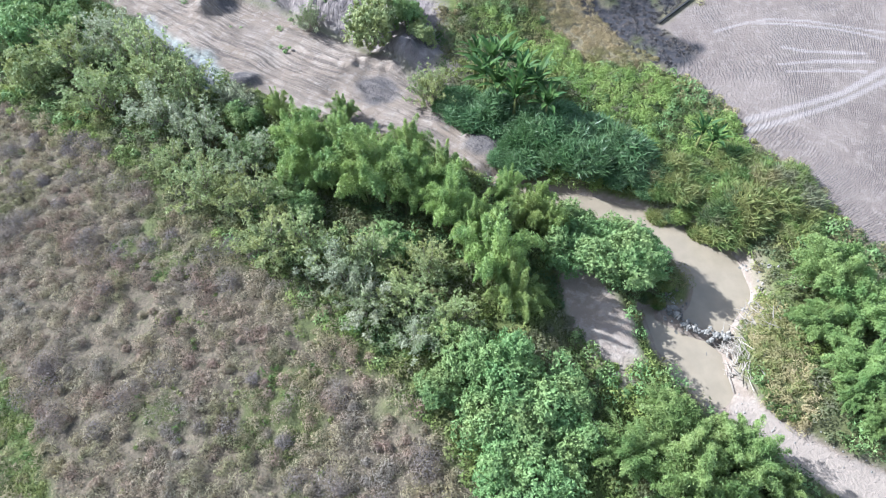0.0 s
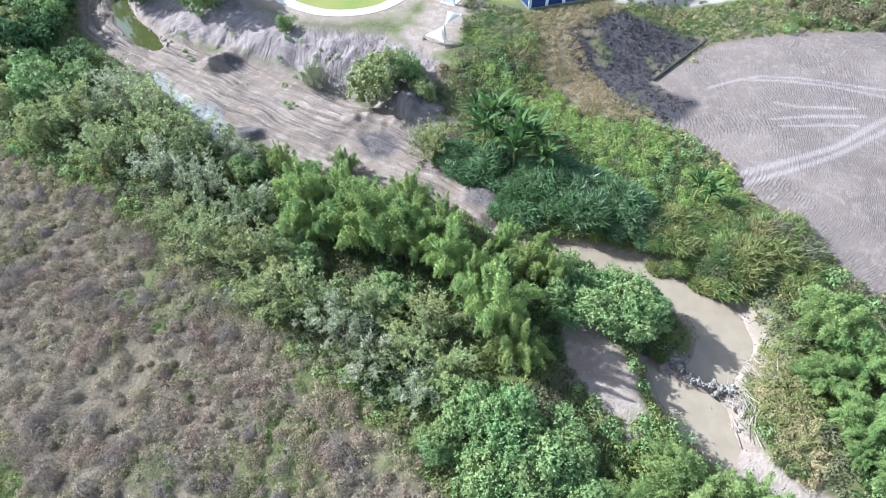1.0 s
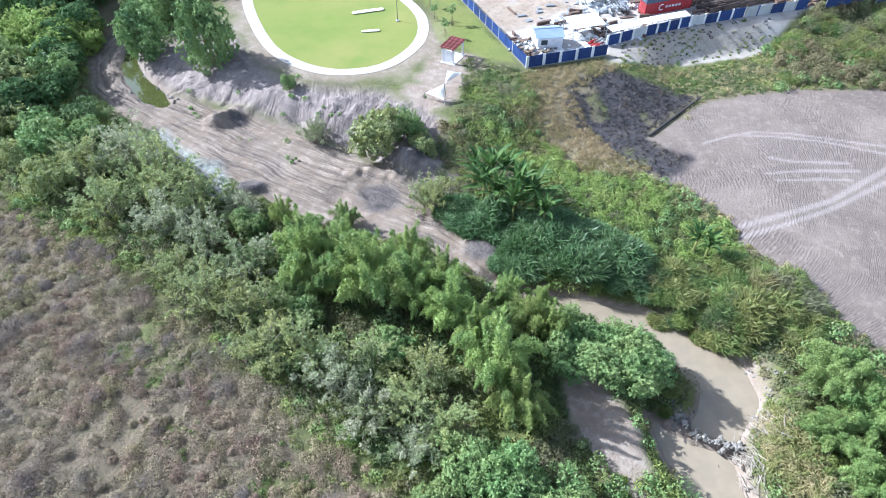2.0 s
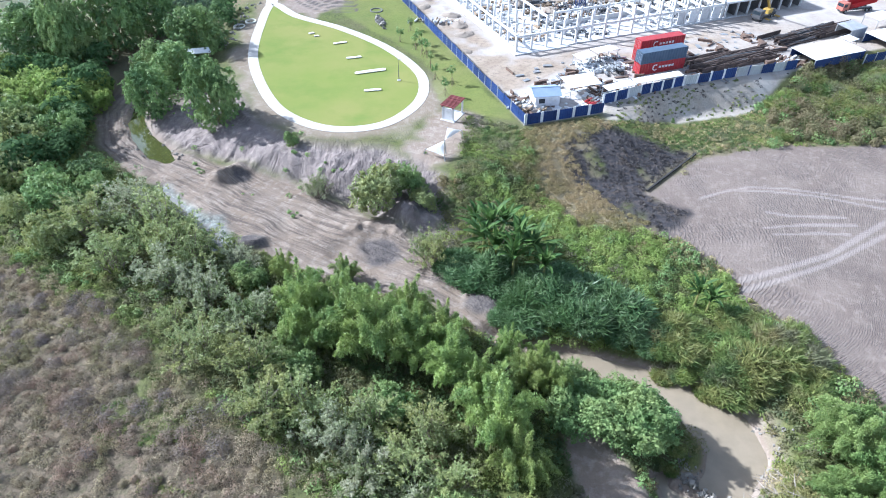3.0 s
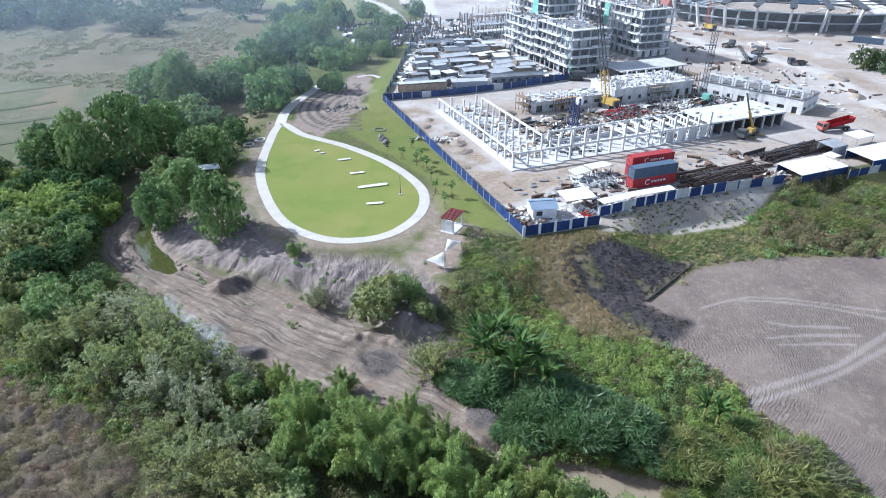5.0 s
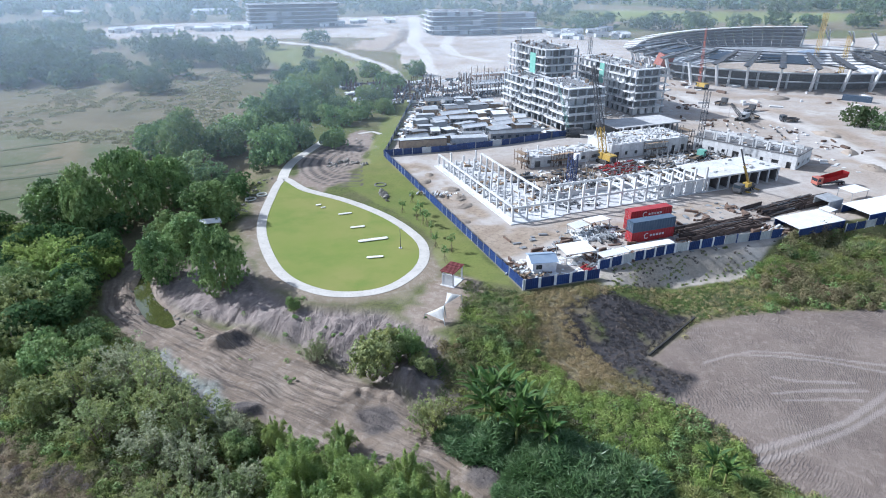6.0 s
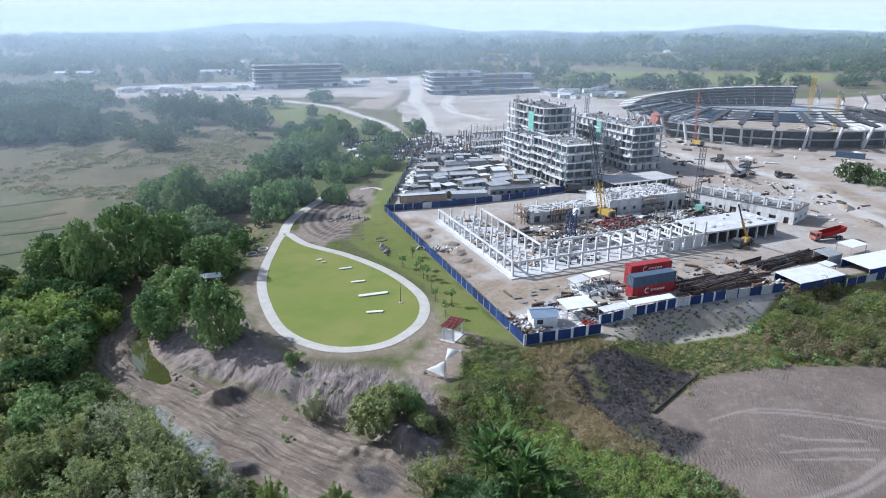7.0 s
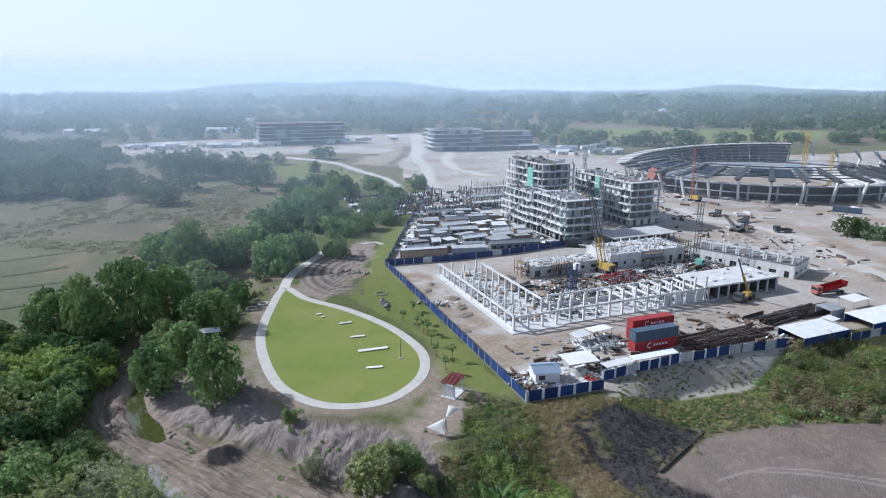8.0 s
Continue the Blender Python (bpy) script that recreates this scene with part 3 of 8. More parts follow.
def water(name, line, level, extra, mat, label, head=2.5, tail=2.5):
    """A sheet of water along a line; the banks cut its outline."""
    def beyond(a, b, by):
        k = by / math.hypot(a[0] - b[0], a[1] - b[1])
        return (a[0] + (a[0] - b[0]) * k, a[1] + (a[1] - b[1]) * k, a[2])

    line = ([beyond(line[0], line[1], head)] if head else []) + line + ([beyond(line[-1], line[-2], tail)] if tail else [])
    left, right = [], []
    pts = [Vector((a, b)) for a, b, _ in line]
    for i, (a, b, w) in enumerate(line):
        d = (pts[min(i + 1, len(pts) - 1)] - pts[max(i - 1, 0)]).normalized()
        n = Vector((-d.y, d.x)) * (w + extra)
        left.append((a + n.x, b + n.y, level))
        right.append((a - n.x, b - n.y, level))
    me = bpy.data.meshes.new(name)
    k = len(line)
    fill_mesh(me, left + right, [(i, i + k, i + k + 1, i + 1) for i in range(k - 1)])
    me.materials.append(mat)
    return tagged(new(name, me), label, "water", kind="structure")


water("river", RIVER, -6.75, 0.7, river_water, "shallow milky brown river between banks", tail=0)
water("river", RIVER_LOW, -7.2, 0.7, river_water, "milky brown pool below the weir", tail=3.5)
water("stream", STREAM, -6.1, 0.5, stream_water, "pale shallow water beside the sand flat")
water("pond", POND, -6.0, 0.9, pond_water, "still green pond edged with stones")


# ---- plants ----
def part(name, data, mat, parent, label="", at=None):
    """One mesh object under a thing or a part."""
    me = data
    if isinstance(data, bmesh.types.BMesh):
        me = bpy.data.meshes.new(name)
        data.to_mesh(me)
        data.free()
    if mat and not me.materials:
        me.materials.append(mat)
    ob = new(name, me)
    ob.parent = parent
    if at is not None:
        ob.matrix_basis = at
    return tagged(ob, label)


def thing(name, label, category, at, group="", kind=""):
    ob = new(name)
    ob.empty_display_size = 0.3
    ob.matrix_basis = at
    return tagged(ob, label, category, group, kind)


def tube(bm, pts, radii, sides=6):
    """A tapered tube along points."""
    rings = []
    for i, p in enumerate(pts):
        p = Vector(p)
        d = (Vector(pts[min(i + 1, len(pts) - 1)]) - Vector(pts[max(i - 1, 0)])).normalized()
        a = d.orthogonal().normalized()
        b = d.cross(a)
        rings.append([bm.verts.new(p + (a * math.cos(6.2832 * k / sides) + b * math.sin(6.2832 * k / sides)) * radii[i]) for k in range(sides)])
    for r, s in zip(rings, rings[1:]):
        for k in range(sides):
            bm.faces.new((r[k], r[(k + 1) % sides], s[(k + 1) % sides], s[k]))
    bm.faces.new(rings[0][::-1])
    bm.faces.new(rings[-1])
    return bm


def leaves(at, along, side, length, width):
    """Vertices and faces of pointed leaves: places, directions, cross directions, sizes."""
    k = len(at)
    length, width = np.broadcast_to(length, (k,))[:, None], np.broadcast_to(width, (k,))[:, None]
    co = np.empty((k, 3, 3))
    co[:, 0] = at - along * length * 0.4 + side * width * 0.62
    co[:, 1] = at + along * length * 0.6
    co[:, 2] = at - along * length * 0.4 - side * width * 0.62
    return co.reshape(-1, 3), np.arange(3 * k).reshape(-1, 3)


def unit(v):
    return v / np.maximum(np.linalg.norm(v, axis=1, keepdims=True), 1e-6)


def leaf_mesh(name, at, along, side, length, width, mat):
    me = bpy.data.meshes.new(name)
    co, faces = leaves(at, along, side, length, width)
    fill_mesh(me, co, faces)
    me.materials.append(mat)
    return me


def clump_leaves(rs, clumps, count, length, droop=0.3, shell=0.72, twig=0.42, per=16):
    """Leaves in sprigs on the skins of round clumps (x, y, z, radius, squash)."""
    c = np.array(clumps)
    sprigs = max(1, count // per)
    pick = rs.choice(len(c), sprigs, p=c[:, 3] ** 2 / np.sum(c[:, 3] ** 2))
    d = unit(rs.normal(size=(sprigs, 3)) + np.array([0, 0, 0.35]))
    r = c[pick, 3] * (shell + (1.1 - shell) * rs.rand(sprigs) ** 0.6)
    heart = c[pick, :3] + d * r[:, None] * np.stack([np.ones(sprigs), np.ones(sprigs), c[pick, 4]], 1)
    k = sprigs * per
    own = np.repeat(np.arange(sprigs), per)
    e = unit(rs.normal(size=(k, 3)) + 0.5 * d[own])
    size = twig * rs.uniform(0.6, 1.4, sprigs)[own]
    at = heart[own] + e * (size * rs.rand(k) ** 0.5)[:, None]
    along = unit(0.8 * e + 0.5 * rs.normal(size=(k, 3)) + np.array([0, 0, -droop]))
    side = unit(np.cross(along, d[own] + 0.4 * rs.normal(size=(k, 3))))
    return at, along, side, length * (0.6 + 0.8 * rs.rand(k))


bark = material("bark", (0.16, 0.12, 0.085), (0.10, 0.08, 0.06), 3.0, relief=0.6)
pale_bark = material("pale_bark", (0.27, 0.235, 0.19), (0.18, 0.15, 0.12), 3.0, relief=0.5)
bamboo_cane = material("bamboo_cane", (0.18, 0.20, 0.06), (0.24, 0.22, 0.09), 2.0, relief=0.1, rough=0.5)
bamboo_leaf = leaf_material("bamboo_leaf", (0.225, 0.300, 0.080), (0.310, 0.380, 0.115), (0.145, 0.220, 0.066), 0.30, 0.3, 0.45, 0.3)
bright_leaf = leaf_material("bright_leaf", (0.205, 0.285, 0.087), (0.278, 0.352, 0.124), (0.140, 0.218, 0.066), 0.32, 0.3, 0.5, 0.25)
green_leaf = leaf_material("green_leaf", (0.135, 0.220, 0.080), (0.225, 0.330, 0.128), (0.270, 0.340, 0.130), 0.30, 0.25, 0.6, 0.18)
dark_leaf = leaf_material("dark_leaf", (0.105, 0.178, 0.088), (0.185, 0.270, 0.135), (0.215, 0.290, 0.125), 0.26, 0.25, 0.7, 0.1)
grey_leaf = leaf_material("grey_leaf", (0.235, 0.262, 0.150), (0.455, 0.460, 0.320), (0.185, 0.235, 0.095), 0.34, 0.25, 0.55, 0.2)
grove_leaf = leaf_material("grove_leaf", (0.170, 0.262, 0.092), (0.290, 0.390, 0.140), (0.095, 0.165, 0.065), 0.10, 0.16, 0.6, 0.15)
olive_leaf = leaf_material("olive_leaf", (0.195, 0.258, 0.098), (0.345, 0.392, 0.190), (0.320, 0.345, 0.125), 0.32, 0.3, 0.5, 0.25)
shade_leaf = leaf_material("shade_leaf", (0.085, 0.130, 0.066), (0.140, 0.195, 0.092), (0.110, 0.155, 0.075), 0.20, 0.25, 0.8, 0.1)
reed_leaf = leaf_material("reed_leaf", (0.080, 0.150, 0.062), (0.175, 0.255, 0.120), (0.100, 0.175, 0.065), 0.40, 0.25, 0.4, 0.3)
gold_leaf = leaf_material("gold_leaf", (0.170, 0.200, 0.062), (0.280, 0.280, 0.105), (0.120, 0.185, 0.055), 0.38, 0.35, 0.5, 0.25)
banana_leaf = leaf_material("banana_leaf", (0.055, 0.120, 0.036), (0.215, 0.300, 0.075), (0.045, 0.095, 0.035), 0.35, 0.5, 0.6, 0.15)
weed_leaf = leaf_material("weed_leaf", (0.195, 0.262, 0.070), (0.300, 0.360, 0.115), (0.105, 0.160, 0.060), 0.38, 0.11, 0.7, 0.12, (((0.255, 0.225, 0.115), 0.13), ((0.090, 0.140, 0.062), 0.22), ((0.205, 0.205, 0.125), 0.17)))
lush_leaf = leaf_material("lush_leaf", (0.265, 0.350, 0.095), (0.360, 0.425, 0.150), (0.200, 0.290, 0.080), 0.45, 0.2, 0.7, 0.12)
dry_leaf = leaf_material("dry_leaf", (0.275, 0.232, 0.160), (0.385, 0.328, 0.228), (0.300, 0.265, 0.145), 0.30, 0.12, 0.9, 0.08, (((0.248, 0.218, 0.180), 0.16), ((0.225, 0.215, 0.115), 0.10), ((0.29, 0.215, 0.165), 0.21)))
grey_twig = leaf_material("grey_twig", (0.185, 0.162, 0.150), (0.260, 0.230, 0.212), (0.235, 0.195, 0.160), 0.3, 0.2, 0.9, 0.08)
char_twig = leaf_material("char_twig", (0.035, 0.033, 0.035), (0.07, 0.065, 0.066), (0.11, 0.09, 0.078), 0.1, 0.3)
straw_leaf = leaf_material("straw_leaf", (0.345, 0.282, 0.155), (0.440, 0.365, 0.215), (0.255, 0.245, 0.105), 0.35, 0.15, 0.9, 0.08)


def broad_tree(name, label, seed, radius, tall, count, size, leaf, stem, lumps=11, loose=0.0, spread=1.0):
    """A tree or shrub: tapered trunk, limbs, a crown of leafy clumps; its crown is about radius wide."""
    rs = np.random.RandomState(seed)
    tree = thing(name, label, "tree" if "tree" in name else "shrub", pose(0, 0, -500))
    lift = tall - radius * 0.9
    clumps = [(0, 0, lift, radius * 0.62, 0.85)]
    for i in range(lumps):
        a, e = i * 2.4 + rs.rand(), rs.uniform(-0.35, 0.85)
        q = radius * rs.uniform(0.48, 0.74) * spread
        clumps.append((q * math.cos(a) * math.cos(e), q * math.sin(a) * math.cos(e), lift + radius * 0.75 * math.sin(e), radius * rs.uniform(0.24, 0.44), rs.uniform(0.7, 1.0)))
    bm = bmesh.new()
    tube(bm, [(0, 0, -0.6), (0.1, 0.05, lift * 0.4), (0.0, 0.1, lift + radius * 0.3)], [radius * 0.065, radius * 0.05, radius * 0.02])
    part("trunk", bm, stem, tree)
    for c in clumps[1:6]:
        bm = bmesh.new()
        s = Vector((0.05, 0.05, lift * rs.uniform(0.3, 0.6)))
        e = Vector(c[:3])
        tube(bm, [s, s.lerp(e, 0.5) + Vector((0, 0, -0.05 * radius)), e], [radius * 0.035, radius * 0.025, radius * 0.01], 5)
        part("limb", bm, stem, tree)
    at, along, side, length = clump_leaves(rs, clumps, count, size, shell=0.72 - loose, twig=radius * 0.105)
    keep = at[:, 2] > 0.05
    part("crown", leaf_mesh("crown", at[keep], along[keep], side[keep], length[keep], length[keep] * 0.55, leaf), None, tree)
    return tree


def bamboo_clump(label, seed, radius, tall, canes, per, leaf, fine=1.0):
    """Arching canes, each with a drooping plume of small narrow leaves."""
    rs = np.random.RandomState(seed)
    clump = thing("bamboo_clump", label, "bamboo", pose(0, 0, -500))
    bm = bmesh.new()
    spots, ways, sides, sizes = [], [], [], []
    columns = [(k * 2.399 + rs.rand() * 0.7, math.sqrt((k + 0.4) / 18), rs.uniform(0.66, 1.1)) for k in range(18)]
    for i in range(canes):
        a, q, stature = columns[i % 18]
        a, q = a + rs.normal() * 0.2, min(1.0, q * rs.uniform(0.85, 1.12))
        out = np.array([math.cos(a), math.sin(a), 0])
        foot = out * radius * 0.35 * q
        h, reach = tall * stature * rs.uniform(0.7, 1.06) * (1.08 - 0.30 * q * q), radius * rs.uniform(0.54, 0.78) * q
        t = np.linspace(0, 1, 9)
        line = foot + out * (reach * t[:, None] ** 1.8) + np.array([0, 0, 1]) * (h * (t - 0.34 * t ** 5 * (0.35 + q)))[:, None]
        line[0, 2] = -0.5
        if i % 2 == 0:
            tube(bm, [tuple(p) for p in line[::2]], list(np.linspace(0.07, 0.015, 5)), 4)
        n = int(per * rs.uniform(0.7, 1.3))
        u = 0.18 + 0.84 * rs.rand(n) ** 0.75
        k = np.clip((u * 8).astype(int), 0, 7)
        f = (u * 8 - k)[:, None]
        at = line[k] * (1 - f) + line[k + 1] * f
        swell = radius * 0.125 * np.clip(1.3 - 1.1 * np.abs(u - 0.6) / 0.45, 0.3, 1.1)
        d = unit(rs.normal(size=(n, 3)))
        at = at + d * (swell * rs.rand(n) ** 0.45)[:, None] * np.array([1, 1, 1.9])
        at[:, 2] -= 0.25 * rs.rand(n) ** 2
        spots.append(at)
        ways.append(unit(out * 0.2 + d * 0.8 + rs.normal(size=(n, 3)) * 0.6 + np.array([0, 0, -0.35])))
        sides.append(unit(np.cross(ways[-1], rs.normal(size=(n, 3)) + 0.6 * np.array([0, 0, 1]))))
        sizes.append(rs.uniform(0.28, 0.62, n) * fine)
    tagged(part("stem", bm, bamboo_cane, clump, "thin green arching stems"), kind="stuff")
    at, along, side, length = (np.concatenate(v) for v in (spots, ways, sides, sizes))
    keep = at[:, 2] > 0.2
    tagged(part("foliage", leaf_mesh("foliage", at[keep], along[keep], side[keep], length[keep], length[keep] * 0.2 + 0.045 * fine, leaf), None, clump), kind="stuff")
    return clump


def grove_clump(label, seed, radius, tall, count, size, leaf):
    """A tall dense grove: a dome of hanging leafy plumes over crowded canes."""
    rs = np.random.RandomState(seed)
    ob = thing("bamboo_grove", label, "bamboo", pose(0, 0, -500))
    plumes = [(0, 0, tall * 0.5, radius * 0.50, 1.3)]
    bm = bmesh.new()
    for i in range(34):
        a, e = i * 2.399 + rs.rand() * 0.7, -1.05 + 2.35 * (i + rs.rand()) / 34
        q = radius * 0.74 * math.cos(e * 0.9) * rs.uniform(0.8, 1.12)
        z = tall * (0.44 + 0.40 * math.sin(e)) * rs.uniform(0.92, 1.06)
        plumes.append((q * math.cos(a), q * math.sin(a), z, radius * rs.uniform(0.17, 0.33), rs.uniform(1.0, 1.5)))
        if i % 2 == 0:
            c = Vector(plumes[-1][:3])
            tube(bm, [(c.x * 0.2, c.y * 0.2, -0.8), (c.x * 0.45, c.y * 0.45, c.z * 0.6), c], [0.12, 0.09, 0.03], 4)
    tagged(part("stem", bm, bamboo_cane, ob, "crowded arching stems"), kind="stuff")
    at, along_leaf, side, length = clump_leaves(rs, plumes, count, size, droop=0.8, shell=0.62, twig=radius * 0.075, per=12)
    keep = at[:, 2] > 0.1
    tagged(part("foliage", leaf_mesh("foliage", at[keep], along_leaf[keep], side[keep], length[keep], length[keep] * 0.42, leaf), None, ob), kind="stuff")
    return ob


def airy_shrub(label, seed, radius, tall, stems, per, size, leaf):
    """Slender spreading branches with loose sprays of small leaves; the sky shows between."""
    rs = np.random.RandomState(seed)
    ob = thing("shrub", label, "shrub", pose(0, 0, -500))
    bm = bmesh.new()
    spots, ways, sides, sizes = [], [], [], []
    for i in range(stems):
        a, q = i * 2.399 + rs.rand() * 0.9, math.sqrt((i + 0.5) / stems)
        out = np.array([math.cos(a), math.sin(a), 0])
        h, reach = tall * rs.uniform(0.5, 1.25) * (1.0 - 0.45 * q * q), radius * q * rs.uniform(0.7, 1.3)
        t = np.linspace(0, 1, 6)
        line = out * 0.25 * radius * q + out * (0.8 * reach * t[:, None] ** 1.3) + np.array([0, 0, 1]) * (h * t ** 0.85)[:, None]
        line[1:-1] += rs.normal(size=(4, 3)) * radius * 0.035
        line[0, 2] = -0.5
        tube(bm, [tuple(p) for p in line], list(np.linspace(0.075, 0.015, 6)), 4)
        sprigs = per // 13
        u = 0.3 + 0.74 * rs.rand(sprigs) ** 0.7
        k = np.clip((u * 5).astype(int), 0, 4)
        f = (u * 5 - k)[:, None]
        heart = line[k] * (1 - f) + line[k + 1] * f + unit(rs.normal(size=(sprigs, 3))) * (radius * 0.15 * rs.rand(sprigs) ** 0.5)[:, None]
        own = np.repeat(np.arange(sprigs), 13)
        d = unit(rs.normal(size=(len(own), 3)) + np.array([0, 0, 0.3]))
        spots.append(heart[own] + d * (radius * 0.075 * rs.rand(len(own)))[:, None])
        ways.append(unit(d + 0.5 * out + rs.normal(size=(len(own), 3)) * 0.4))
        sides.append(unit(np.cross(ways[-1], rs.normal(size=(len(own), 3)) * 0.7 + np.array([0, 0, 1.0]))))
        sizes.append(size * rs.uniform(0.55, 1.45, len(own)))
    tagged(part("stem", bm, pale_bark, ob, "thin pale forking stem"), kind="stuff")
    at, along, side, length = (np.concatenate(v) for v in (spots, ways, sides, sizes))
    keep = at[:, 2] > 0.1
    tagged(part("foliage", leaf_mesh("foliage", at[keep], along[keep], side[keep], length[keep], length[keep] * 0.5, leaf), None, ob), kind="stuff")
    return ob


def blade_mesh():
    """A long arched leaf with a folded midrib."""
    bm = bmesh.new()
    rows = []
    for i in range(7):
        t = i / 6
        w = 0.25 * math.sin(math.pi * min(0.08 + t * 0.92, 1)) ** 0.7
        x, z = 3.2 * t * (1 - 0.12 * t), 2.1 * t - 1.6 * t * t
        rows.append([bm.verts.new((x, -w, z + 0.16 * w)), bm.verts.new((x, 0, z - 0.02)), bm.verts.new((x, w, z + 0.16 * w))])
    for a, b in zip(rows, rows[1:]):
        bm.faces.new((a[0], b[0], b[1], a[1]))
        bm.faces.new((a[1], b[1], b[2], a[2]))
    me = bpy.data.meshes.new("leaf")
    bm.to_mesh(me)
    bm.free()
    me.materials.append(banana_leaf)
    return me


def banana_plant(seed, blade):
    rs = random.Random(seed)
    plant = thing("banana_plant", "tall green banana plant with long arching leaves", "banana plant", pose(0, 0, -500), "banana plants on the bank")
    bm = bmesh.new()
    tube(bm, [(0, 0, -0.4), (0.03, 0, 1.6), (0, 0.03, 3.0)], [0.2, 0.17, 0.1], 8)
    part("stem", bm, bamboo_cane, plant, "thick pale green stem")
    for i in range(20):
        part("leaf", blade, None, plant, at=Matrix.LocRotScale((0, 0, 2.5 + 0.05 * i), Euler((rs.uniform(-0.3, 0.3), rs.uniform(-1.2, -0.1), i * 2.4 + rs.uniform(-0.3, 0.3))), (rs.uniform(0.75, 1.15),) * 3))
    return plant


def reed_clump(name, label, seed, leaf, radius=4.0, tall=3.6, count=5200):
    """A mound of tall arching blades."""
    rs = np.random.RandomState(seed)
    ob = thing(name, label, "reeds", pose(0, 0, -500))
    q = radius * np.sqrt(rs.rand(count)) * 0.86
    a = rs.rand(count) * 6.2832
    out = np.stack([np.cos(a), np.sin(a), 0 * a], 1)
    dome = tall * (1 - 0.6 * (q / radius) ** 2) * rs.uniform(0.25, 0.95, count)
    b = rs.rand(count) * 6.2832
    rise = rs.uniform(-0.1, 1.5, count) * (1.15 - 0.5 * q / radius)
    along = unit(np.stack([np.cos(b), np.sin(b), rise], 1) + (0.2 + 0.9 * q / radius)[:, None] * out)
    side = unit(np.cross(along, rs.normal(size=(count, 3)) * 0.5 + np.array([0, 0, 1.0]) + 0.5 * out))
    length = rs.uniform(0.9, 2.3, count)
    at = out * q[:, None] + np.stack([0 * a, 0 * a, dome], 1) + along * (length * 0.2)[:, None]
    half = count // 2
    for k in (slice(0, half), slice(half, count)):
        tagged(part("foliage", leaf_mesh("foliage", at[k], along[k], side[k], length[k], length[k] * 0.075 + 0.10, leaf), None, ob), kind="stuff")
    bm = bmesh.new()
    for i in range(26):
        e = out[i] * q[i]
        tube(bm, [(e[0] * 0.9, e[1] * 0.9, -0.5), (e[0], e[1], dome[i])], [0.05, 0.02], 4)
    tagged(part("stem", bm, bamboo_cane, ob), kind="stuff")
    return ob


def plant_out(protos, spots, base, seed, group, sink=0.1):
    """Copies of the prototypes at (x, y, crown radius); base: the prototypes' own radius."""
    rs = random.Random(seed)
    for i, (x, y, r) in enumerate(spots):
        s = r / base
        m = Matrix.LocRotScale(on_ground(x, y, -sink), Euler((0, 0, rs.uniform(0, 6.28))), (s * rs.uniform(0.88, 1.14), s * rs.uniform(0.88, 1.14), s * rs.uniform(0.86, 1.16)))
        tagged(copy_thing(protos[i % len(protos)], m), group=group)


def plant_tall(protos, spots, base, tall, seed, group, sink=0.2):
    """Copies at (x, y, crown radius, height); base and tall: the prototypes' own radius and height."""
    rs = random.Random(seed)
    for i, (x, y, r, h) in enumerate(spots):
        m = Matrix.LocRotScale(on_ground(x, y, -sink), Euler((0, 0, rs.uniform(0, 6.28))), (r / base * rs.uniform(0.94, 1.06), r / base * rs.uniform(0.94, 1.06), h / tall))
        tagged(copy_thing(protos[i % len(protos)], m), group=group)


def clear(protos):
    for ob in protos:
        for o in list(ob.children_recursive) + [ob]:
            bpy.data.objects.remove(o)


BAMBOO = [(10.6, 48.6, 3.2), (13.6, 47.4, 2.8), (8.6, 52.6, 2.8), (12.6, 51.2, 2.6), (-12.6, 56.2, 4.6), (-3.9, 52.6, 4.4), (4.0, 45.2, 4.6), (-16.2, 54.6, 3.8), (-18.9, 58.3, 5.5), (-14.0, 60.6, 4.3), (-8.7, 53.0, 6.1), (0.9, 48.9, 4.6), (6.3, 40.5, 5.5), (8.5, 35.9, 3.9), (0.2, 54.5, 3.7), (-4.8, 58.5, 3.9), (-24.2, 68.8, 2.4), (-15.0, 69.7, 2.6)]
BRIGHT = [(19.1, 18.4, 4.6), (24.7, 19.8, 5.2), (29.6, 17.6, 5.1), (24.4, 14.4, 5.5), (23.4, 23.8, 2.7), (33.4, 14.9, 3.1), (46.2, 39.5, 5.3), (43.2, 32.8, 4.4), (48.6, 35.1, 5.2), (45.4, 27.5, 4.0), (43.6, 24.4, 2.2), (45.6, 21.8, 3.0)]
AIRY = [(-1.9, 74.1, 3.6), (-23.0, 92.2, 2.9), (-57.8, 79.3, 5.0), (-51.7, 82.8, 5.6), (-50.9, 70.9, 4.3), (-44.4, 75.9, 5.7), (-40.7, 67.1, 4.6), (-38.5, 70.9, 4.3), (-34.3, 62.9, 4.0), (-37.3, 58.2, 3.1), (-31.3, 53.4, 4.1), (-27.0, 58.3, 4.3), (-25.0, 50.7, 3.7), (-31.3, 70.9, 3.0), (-21.7, 44.3, 3.8), (-16.8, 43.9, 3.8), (-12.3, 40.2, 3.7), (-8.5, 42.8, 3.4), (-8.7, 35.7, 3.6), (-4.1, 36.4, 3.6), (-1.6, 40.6, 3.1), (-2.7, 31.5, 3.2), (1.1, 33.5, 3.5)]
